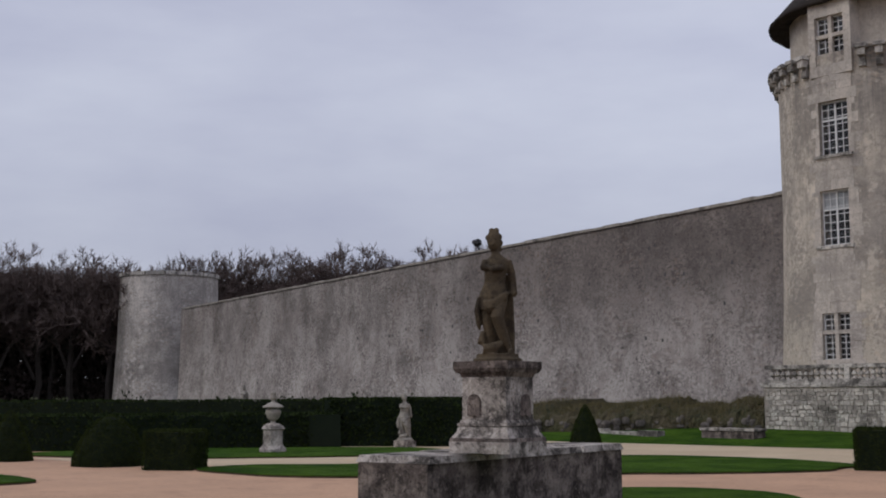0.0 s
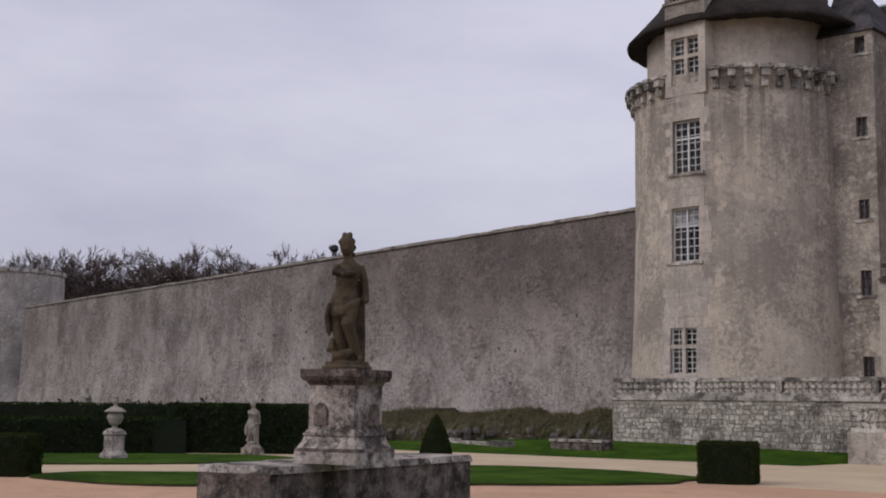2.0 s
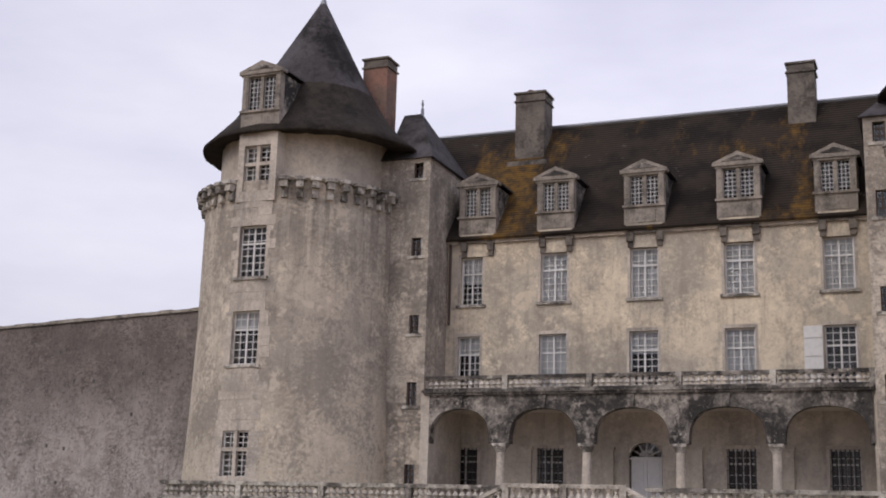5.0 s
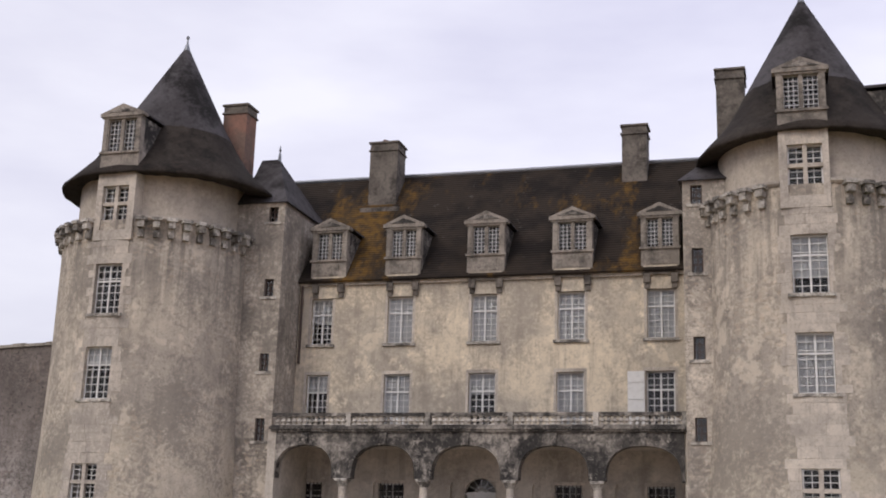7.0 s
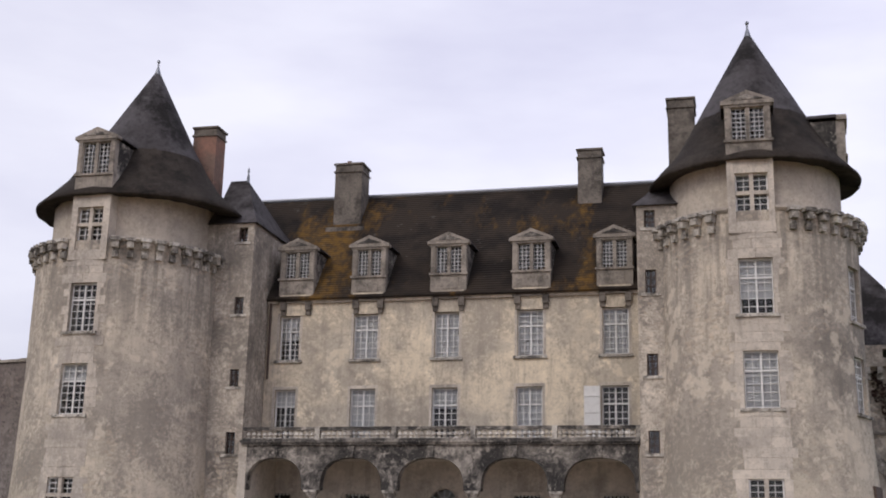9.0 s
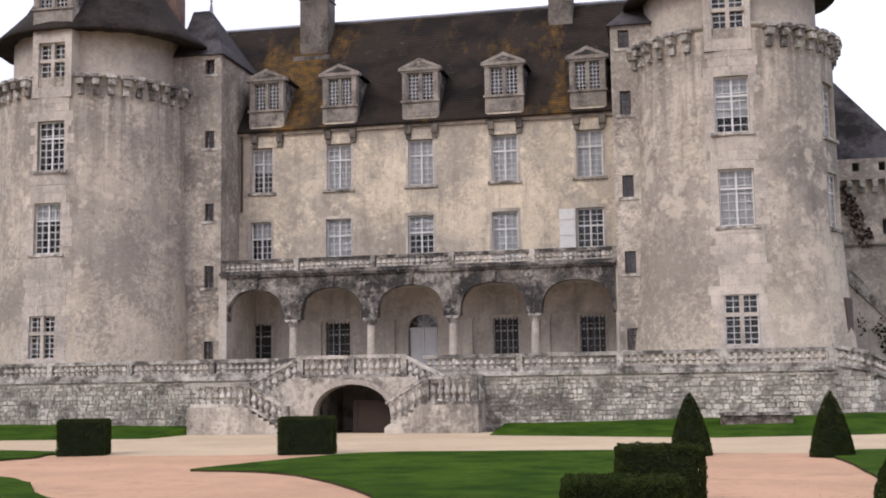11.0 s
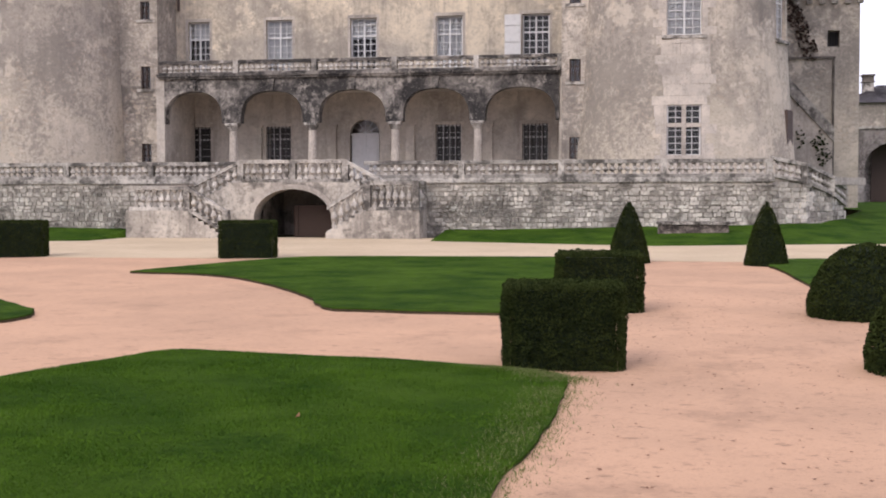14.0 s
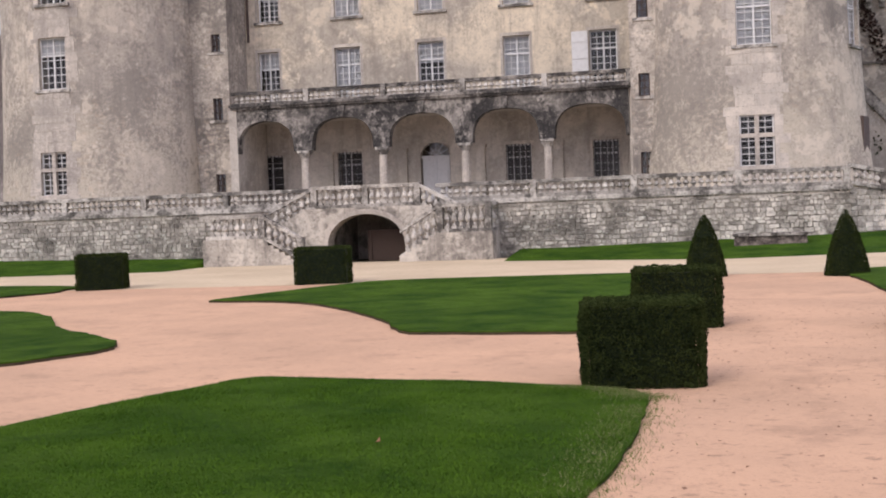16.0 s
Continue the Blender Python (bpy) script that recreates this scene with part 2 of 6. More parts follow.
CORNER = blotched("pale_tower_stone", (0.58, 0.525, 0.47), (0.46, 0.415, 0.37), (0.13, 0.117, 0.105), 0.16, 0.7, 0.4, 0.5, fine=6.0, seed=97.0, lo=0.5, stones=(2.2, 0.4), mottle=0.7)
STAIRSTONE = blotched("stained_stair_stone", (0.56, 0.505, 0.43), (0.42, 0.375, 0.32), (0.1, 0.09, 0.08), 0.8, 0.75, 0.5, 0.6, fine=8, seed=83.0, lo=0.48, mottle=0.6)
STATUE = blotched("mossy_statue_stone", (0.105, 0.08, 0.05), (0.075, 0.058, 0.038), (0.03, 0.025, 0.02), 2.6, 0.7, 0.0, 0.5, fine=16, seed=43.0)
PLINTH = blotched("lichened_plinth_stone", (0.56, 0.5, 0.44), (0.34, 0.3, 0.262), (0.04, 0.035, 0.031), 2.6, 0.92, 0.6, 0.8, fine=18, seed=47.0, lo=0.45)
PLINTH_DARK = blotched("dark_stone", (0.27, 0.222, 0.19), (0.13, 0.105, 0.092), (0.026, 0.021, 0.019), 2.6, 0.85, 0.5, 0.85, fine=16, seed=53.0, lo=0.44)
PALE_STATUE = blotched("pale_statue_stone", (0.36, 0.33, 0.28), (0.28, 0.25, 0.21), (0.1, 0.09, 0.08), 4.0, 0.6, 0.0, 0.4, fine=12, seed=59.0)
BRICK_CH = blotched("chimney_brick", (0.27, 0.15, 0.115), (0.2, 0.135, 0.11), (0.085, 0.07, 0.06), 0.9, 0.7, 0.3, 0.5, seed=61.0)
SLATE = blotched("slate", (0.085, 0.078, 0.081), (0.058, 0.052, 0.053), (0.011, 0.0095, 0.0085), 0.4, 0.9, 0.25, 0.45, fine=7, seed=67.0, rough=0.75, pale=0.35, lo=0.47)


def lichen_tiles():
    m, nt, b = nodes_of("mossy_roof_tiles", 0.95, 0.08)
    c = mix(nt, ramp(nt, noise_at(nt, 0.5, 7), 0.4, 0.62), (0.036, 0.028, 0.022), (0.02, 0.0165, 0.0145))
    ge = nt.nodes.new("ShaderNodeNewGeometry")
    sx = nt.nodes.new("ShaderNodeSeparateXYZ")
    nt.links.new(ge.outputs["Position"], sx.inputs[0])
    runs = None
    for x, half in ((-19.4, 3.4), (-5.0, 1.6)):
        d = nt.nodes.new("ShaderNodeMath")
        d.operation, d.inputs[1].default_value = "SUBTRACT", x
        nt.links.new(sx.outputs[0], d.inputs[0])
        a = nt.nodes.new("ShaderNodeMath")
        a.operation = "ABSOLUTE"
        nt.links.new(d.outputs[0], a.inputs[0])
        w = nt.nodes.new("ShaderNodeMapRange")
        for k, v in (("From Min", half), ("From Max", 0.0), ("To Min", 0.0), ("To Max", 0.21)):
            w.inputs[k].default_value = v
        nt.links.new(a.outputs[0], w.inputs["Value"])
        if runs is None:
            runs = w.outputs["Result"]
        else:
            t = nt.nodes.new("ShaderNodeMath")
            nt.links.new(runs, t.inputs[0])
            nt.links.new(w.outputs["Result"], t.inputs[1])
            runs = t.outputs[0]
    t = nt.nodes.new("ShaderNodeMath")
    nt.links.new(runs, t.inputs[0])
    nt.links.new(noise_at(nt, 0.45, 8, (1, 0.5, 0.3), 0.7, 6.4), t.inputs[1])
    big = ramp(nt, t.outputs[0], 0.56, 0.7, 0.8)
    c = mix(nt, big, c, mix(nt, ramp(nt, noise_at(nt, 2.5, 6), 0.35, 0.65), (0.17, 0.093, 0.024), (0.07, 0.047, 0.026)))
    c = mix(nt, ramp(nt, noise_at(nt, 1.7, 8, rough=0.75, offset=9), 0.6, 0.7, 0.7), c, (0.13, 0.118, 0.1))
    w = nt.nodes.new("ShaderNodeTexWave")
    w.bands_direction = "Z"
    w.inputs["Scale"].default_value = 2.1
    w.inputs["Distortion"].default_value = 1.2
    g = nt.nodes.new("ShaderNodeNewGeometry")
    nt.links.new(g.outputs["Position"], w.inputs["Vector"])
    c = mix(nt, ramp(nt, w.outputs["Fac"], 0.75, 1.0, 0.35), c, (0.012, 0.011, 0.011))
    nt.links.new(c, b.inputs["Base Color"])
    bump(nt, b, w.outputs["Fac"], 0.5, 0.05)
    return m


TILES = lichen_tiles()
SKIRT = blotched("mossy_tower_tiles", (0.05, 0.041, 0.034), (0.032, 0.026, 0.022), (0.012, 0.0105, 0.0095), 0.5, 0.8, 0.3, 0.6, fine=9, seed=69.0, rough=0.85, pale=0.5, lo=0.48, stones=(4.0, 0.3))


def gravel(name, a, b_, c_, seed):
    m, nt, b = nodes_of(name, 0.95, 0.2)
    c = mix(nt, ramp(nt, noise_at(nt, 0.28, 6, offset=seed), 0.35, 0.65), a, b_)
    c = mix(nt, ramp(nt, noise_at(nt, 1.1, 7, rough=0.7, offset=seed + 5), 0.52, 0.72, 0.4), c, c_)
    f = noise_at(nt, 38, 4, rough=0.75, offset=seed)
    c = mix(nt, ramp(nt, f, 0.55, 0.72, 0.5), c, tuple(v * 0.6 for v in c_))
    c = mix(nt, ramp(nt, noise_at(nt, 6.5, 6, rough=0.8, offset=seed + 2), 0.62, 0.7, 0.6), c, (c_[0] * 0.85, c_[1] * 0.62, c_[2] * 0.55))
    grit = noise_at(nt, 11, 7, rough=0.85, offset=seed + 8)
    c = mix(nt, ramp(nt, grit, 0.52, 0.68, 0.42), c, tuple(v * 0.75 for v in c_))
    c = mix(nt, ramp(nt, noise_at(nt, 16, 6, rough=0.85, offset=seed + 4), 0.55, 0.7, 0.35), c, tuple(min(0.8, v * 1.3) for v in a))
    c = mix(nt, ramp(nt, noise_at(nt, 5.5, 5, (0.9, 1.3, 1), 0.7, seed + 9), 0.6, 0.66, 0.5), c, tuple(v * 0.8 for v in c_))
    nt.links.new(c, b.inputs["Base Color"])
    bump(nt, b, grit, 0.6, 0.02)
    return m


RED = gravel("red_gravel", (0.57, 0.352, 0.222), (0.475, 0.298, 0.19), (0.26, 0.162, 0.106), 0.0)
SAND = gravel("pale_sand", (0.58, 0.46, 0.31), (0.50, 0.39, 0.26), (0.38, 0.30, 0.2), 13.0)


def leafy(name, a, b_, c_, scale=3.0, rough=0.75, spec=0.15):
    m, nt, b = nodes_of(name, rough, spec)
    g = nt.nodes.new("ShaderNodeNewGeometry")
    c = mix(nt, ramp(nt, noise_at(nt, scale, 6), 0.35, 0.65), a, b_)
    c = mix(nt, ramp(nt, g.outputs["Random Per Island"], 0.2, 1.0, 0.7), c, c_)
    nt.links.new(c, b.inputs["Base Color"])
    return m


GRASS = leafy("grass_blades", (0.068, 0.138, 0.011), (0.024, 0.068, 0.005), (0.07, 0.128, 0.013), 1.1, 0.85, 0.05)
YEW = leafy("yew_leaves", (0.038, 0.05, 0.014), (0.014, 0.021, 0.007), (0.036, 0.047, 0.014), 5.0, 0.95, 0.03)
# Almost black, so that gaps between the leaves look shaded.
YEW_CORE = leafy("yew_inner_shade", (0.010, 0.016, 0.008), (0.007, 0.012, 0.006), (0.012, 0.02, 0.009), 3.0)
HEDGE = leafy("hedge_leaves", (0.02, 0.03, 0.010), (0.014, 0.022, 0.008), (0.035, 0.05, 0.016), 1.5, 0.95, 0.04)
SHRUB = leafy("shrub_leaves", (0.05, 0.07, 0.03), (0.07, 0.075, 0.035), (0.09, 0.1, 0.05), 1.2)
TWIG = leafy("bare_twigs", (0.12, 0.09, 0.08), (0.085, 0.064, 0.058), (0.16, 0.12, 0.105), 0.15)
BARK = leafy("bark", (0.05, 0.042, 0.036), (0.04, 0.033, 0.028), (0.05, 0.042, 0.036), 2.0)
IVY = leafy("dry_ivy", (0.05, 0.03, 0.025), (0.035, 0.022, 0.02), (0.07, 0.04, 0.03), 2.0)


def lawn_mat():
    m, nt, b = nodes_of("mown_lawn", 0.95, 0.05)
    c = mix(nt, ramp(nt, noise_at(nt, 0.8, 6, (0.9, 0.9, 1)), 0.35, 0.65), (0.052, 0.1, 0.009), (0.019, 0.052, 0.004))
    c = mix(nt, ramp(nt, noise_at(nt, 0.55, 8, rough=0.75, offset=3), 0.47, 0.62, 0.7), c, (0.072, 0.132, 0.013))
    c = mix(nt, ramp(nt, noise_at(nt, 3.2, 7, (1.0, 0.6, 1), 0.75, 5), 0.48, 0.64, 0.32), c, (0.014, 0.046, 0.002))
    c = mix(nt, ramp(nt, noise_at(nt, 9.0, 6, rough=0.8, offset=15), 0.55, 0.68, 0.35), c, (0.1, 0.155, 0.028))
    f = noise_at(nt, 45, 5, (1, 1, 1), 0.85)
    c = mix(nt, ramp(nt, f, 0.48, 0.66, 0.6), c, (0.011, 0.036, 0.002))
    nt.links.new(c, b.inputs["Base Color"])
    bump(nt, b, f, 0.9, 0.03)
    return m


LAWN = lawn_mat()
ROUGH_GRASS = blotched("rough_bank_grass", (0.1, 0.085, 0.052), (0.06, 0.062, 0.03), (0.028, 0.025, 0.017), 0.7, 0.75, 0, 0.8, fine=7, seed=71.0, bump_by=1.0, stones=(2.2, 0.5))
DRY = leafy("dry_grass", (0.12, 0.1, 0.05), (0.07, 0.068, 0.03), (0.17, 0.14, 0.075), 0.7, 0.9, 0.05)
SOIL = blotched("lawn_edge_soil", (0.075, 0.055, 0.034), (0.055, 0.046, 0.025), (0.03, 0.027, 0.017), 3.0, 0.6, 0, 0.5, seed=73.0)


def simple(name, col, rough=0.6, metal=0.0, spec=0.4, wear=0.25):
    m, nt, b = nodes_of(name, rough, spec)
    b.inputs["Metallic"].default_value = metal
    c = mix(nt, ramp(nt, noise_at(nt, 5.0, 6), 0.45, 0.75, wear), col, tuple(v * 0.5 for v in col))
    nt.links.new(c, b.inputs["Base Color"])
    return m


WHITE = simple("white_paint", (0.64, 0.63, 0.61), 0.55)
GREYPAINT = simple("grey_inner_shutter", (0.5, 0.495, 0.49), 0.6)
DOORGREY = simple("pale_grey_door_paint", (0.6, 0.59, 0.58), 0.5)
GRILLE = simple("rusty_iron_grille", (0.085, 0.078, 0.074), 0.7, 0.2)
IRON = simple("wrought_iron", (0.02, 0.019, 0.019), 0.6, 0.6)
ZINC = simple("zinc", (0.20, 0.21, 0.23), 0.45, 0.7)
BROWN = simple("brown_wood", (0.075, 0.05, 0.04), 0.7)
# Dark colour that stands for the shade in rooms and wall holes.
UNLIT_DARK = simple("unlit_shade", (0.075, 0.072, 0.07), 0.9)


def glass_mat():
    m, nt, b = nodes_of("window_glass", 0.06, 0.16)
    b.inputs["Base Color"].default_value = (0.9, 0.93, 0.95, 1)
    b.inputs["Transmission Weight"].default_value = 1.0
    b.inputs["IOR"].default_value = 1.45
    return m


GLASS = glass_mat()


# ---- mesh building ----
class Mesh:
    def __init__(self):
        self.v, self.f = [], []

    def add(self, verts, faces):
        n = len(self.v)
        self.v += [tuple(p) for p in verts]
        self.f += [tuple(i + n for i in f) for f in faces]
        return self

    def box(self, x0, x1, y0, y1, z0, z1, taper=0.0):
        t = taper
        return self.add([(x0, y0, z0), (x1, y0, z0), (x1, y1, z0), (x0, y1, z0), (x0 + t, y0 + t, z1), (x1 - t, y0 + t, z1), (x1 - t, y1 - t, z1), (x0 + t, y1 - t, z1)],
                        [(3, 2, 1, 0), (4, 5, 6, 7), (0, 1, 5, 4), (1, 2, 6, 5), (2, 3, 7, 6), (3, 0, 4, 7)])

    def slab(self, outline, z0, z1):
        n = len(outline)
        self.add([(x, y, z0) for x, y in outline] + [(x, y, z1) for x, y in outline],
                 [tuple(range(n - 1, -1, -1)), tuple(range(n, 2 * n))] + [(i, (i + 1) % n, n + (i + 1) % n, n + i) for i in range(n)])
        return self

    def profile(self, outline, y0, y1):
        """An outline in x and z drawn out from y0 to y1."""
        n = len(outline)
        self.add([(x, y0, z) for x, z in outline] + [(x, y1, z) for x, z in outline],
                 [tuple(range(n)), tuple(range(2 * n - 1, n - 1, -1))] + [((i + 1) % n, i, n + i, n + (i + 1) % n) for i in range(n)])
        return self

    def lathe(self, rings, n=12, at=(0, 0, 0), squash=1.0, cap=True):
        x, y, z = at
        vs = [(x + r * math.cos(2 * math.pi * k / n), y + squash * r * math.sin(2 * math.pi * k / n), z + h) for r, h in rings for k in range(n)]
        fs = [(i * n + k, i * n + (k + 1) % n, (i + 1) * n + (k + 1) % n, (i + 1) * n + k) for i in range(len(rings) - 1) for k in range(n)]
        if cap:
            fs += [tuple(range(n - 1, -1, -1)), tuple(range((len(rings) - 1) * n, len(rings) * n))]
        return self.add(vs, fs)

    def tube(self, pts, radii, n=6):
        """A tapered tube through the points."""
        pts = [Vector(p) for p in pts]
        vs = []
        for i, p in enumerate(pts):
            d = (pts[min(i + 1, len(pts) - 1)] - pts[max(i - 1, 0)]).normalized()
            a = d.orthogonal().normalized()
            b = d.cross(a)
            for k in range(n):
                w = 2 * math.pi * k / n
                vs.append(p + radii[i] * (math.cos(w) * a + math.sin(w) * b))
        fs = [(i * n + k, i * n + (k + 1) % n, (i + 1) * n + (k + 1) % n, (i + 1) * n + k) for i in range(len(pts) - 1) for k in range(n)]
        fs += [tuple(range(n - 1, -1, -1)), tuple(range((len(pts) - 1) * n, len(pts) * n))]
        return self.add(vs, fs)

    def data(self, name, mat, smooth=False):
        me = bpy.data.meshes.new(name)
        me.from_pydata(self.v, [], self.f)
        me.materials.append(mat)
        if smooth:
            me.polygons.foreach_set("use_smooth", [True] * len(me.polygons))
        me.update()
        return me


def thing(name, label, category, group="", kind="", at=(0, 0, 0)):
    ob = new(name)
    ob.location = at
    return tagged(ob, label, category, group, kind)


def part(name, mesh, mat, parent, label="", smooth=False):
    me = mesh if isinstance(mesh, bpy.types.Mesh) else mesh.data(name, mat, smooth)
    ob = new(name, me)
    ob.parent = parent
    if label:
        tagged(ob, label)
    return ob


def solo(name, mesh, mat, label, category, group="", kind="", smooth=False):
    return tagged(new(name, mesh.data(name, mat, smooth)), label, category, group, kind)


def wall_with_holes(mesh, us, vs, holes, at, depth):
    """A wall over (u, v), drawn by at(u, v, depth inwards), with rectangular openings (u0, u1, v0, v1) that go through it."""
    us = sorted(set(round(u, 4) for u in us) | {round(h[k], 4) for h in holes for k in (0, 1)})
    vs = sorted(set(round(v, 4) for v in vs) | {round(h[k], 4) for h in holes for k in (2, 3)})
    nu, nv = len(us), len(vs)
    idx = {}

    def vert(i, j, d):
        key = (i, j, d)
        if key not in idx:
            idx[key] = len(mesh.v)
            mesh.v.append(tuple(at(us[i], vs[j], d)))
        return idx[key]

    def is_open(i, j):
        if not (0 <= i < nu - 1 and 0 <= j < nv - 1):
            return None
        u, v = (us[i] + us[i + 1]) / 2, (vs[j] + vs[j + 1]) / 2
        return any(h[0] < u < h[1] and h[2] < v < h[3] for h in holes)

    for i in range(nu - 1):
        for j in range(nv - 1):
            if is_open(i, j):
                continue
            mesh.f.append((vert(i, j, 0), vert(i + 1, j, 0), vert(i + 1, j + 1, 0), vert(i, j + 1, 0)))
            mesh.f.append((vert(i, j + 1, depth), vert(i + 1, j + 1, depth), vert(i + 1, j, depth), vert(i, j, depth)))
            for di, dj, a, b in ((-1, 0, (i, j + 1), (i, j)), (1, 0, (i + 1, j), (i + 1, j + 1)), (0, -1, (i, j), (i + 1, j)), (0, 1, (i + 1, j + 1), (i, j + 1))):
                if is_open(i + di, j + dj) is not False:
                    mesh.f.append((vert(*b, 0), vert(*a, 0), vert(*a, depth), vert(*b, depth)))
    return mesh


# ---- windows ----
def window(parent, x0, x1, y, z0, z1, cols=4, rows=7, transom=0.66, cross=False, sill=True, surround=True, shut=0.0, bars=False, label="", wood=None):
    """A window in a wall that faces -y, whose front is at y."""
    w = x1 - x0
    d0, d1 = y + 0.2, y + 0.27
    t = 0.07
    mid = (x0 + x1) / 2
    zt = z0 + (z1 - z0) * transom
    wmat = wood or WHITE
    leaves = [(x0 + t, mid - 0.04), (mid + 0.04, x1 - t)]
    lights = [(a, b, c, d) for a, b in leaves for c, d in ((z0 + t, zt - 0.04), (zt + 0.04, z1 - t))]
    m = wall_with_holes(Mesh(), [x0, x1], [z0, z1], lights, lambda u, v, d: (u, d0 + d, v), 0.07)
    ob = part("window", m, wmat, parent, label)
    for a, b in leaves:
        for k in range(1, cols // 2):
            xx = a + (b - a) * k * 2 / cols
            part("glazing_bar", Mesh().box(xx - 0.016, xx + 0.016, d0 + 0.02, d1 - 0.022, z0 + t, z1 - t), wmat, ob)
    for k in range(1, rows):
        zz = z0 + (z1 - z0) * k / rows
        if abs(zz - zt) > 0.12:
            part("glazing_bar", Mesh().box(x0 + t, x1 - t, d0 + 0.018, d1 - 0.024, zz - 0.016, zz + 0.016), wmat, ob)
    part("pane", Mesh().add([(x0 + t, d1 - 0.02, z0 + t), (x1 - t, d1 - 0.02, z0 + t), (x1 - t, d1 - 0.02, z1 - t), (x0 + t, d1 - 0.02, z1 - t)], [(0, 1, 2, 3)]), GLASS, ob)
    # Plain sheet behind the glass; the room's shade is put into its colour.
    part("room_shade", Mesh().add([(x0 - 0.1, d1 + 1.2, z0 - 0.1), (x1 + 0.1, d1 + 1.2, z0 - 0.1), (x1 + 0.1, d1 + 1.2, z1 + 0.1), (x0 - 0.1, d1 + 1.2, z1 + 0.1)], [(0, 1, 2, 3)]), UNLIT_DARK, ob, "dark sheet for the unlit room behind the glass")
    if shut:
        zb = z1 - (z1 - z0) * shut
        s = Mesh().box(x0 + 0.02, mid - 0.01, d1 + 0.04, d1 + 0.07, zb, z1).box(mid + 0.01, x1 - 0.02, d1 + 0.04, d1 + 0.07, zb, z1)
        part("inner_shutter", s, GREYPAINT, ob, "closed pale grey inner shutter")
    if cross:
        c = Mesh().box(mid - 0.09, mid + 0.09, y + 0.05, y + 0.26, z0, z1)
        c.box(x0, mid - 0.09, y + 0.05, y + 0.26, zt - 0.085, zt + 0.085).box(mid + 0.09, x1, y + 0.05, y + 0.26, zt - 0.085, zt + 0.085)
        part("stone_cross", c, ASHLAR, ob, "pale stone mullion and transom")
    if sill:
        part("sill", Mesh().box(x0 - 0.2, x1 + 0.2, y - 0.12, y + 0.2, z0 - 0.14, z0 - 0.003), BALUST, ob)
    if surround:
        b = 0.13
        m = Mesh().box(x0 - b, x0 - 0.002, y - 0.012, y + 0.1, z0, z1).box(x1 + 0.002, x1 + b, y - 0.012, y + 0.1, z0, z1).box(x0 - b, x1 + b, y - 0.014, y + 0.1, z1, z1 + 0.16)
        part("stone_surround", m, ASHLAR, ob)
    if bars:
        g = Mesh()
        n = 6
        for k in range(n + 1):
            xx = x0 + 0.08 + (w - 0.16) * k / n
            g.lathe([(0.03, 0.0), (0.03, z1 - z0)], 6, (xx, y + 0.06, z0))
        for f in (0.18, 0.5, 0.82):
            g.box(x0, x1, y + 0.045, y + 0.075, z0 + (z1 - z0) * f - 0.02, z0 + (z1 - z0) * f + 0.02)
        part("iron_grille", g, GRILLE, ob, "dark wrought iron grille")
    return ob


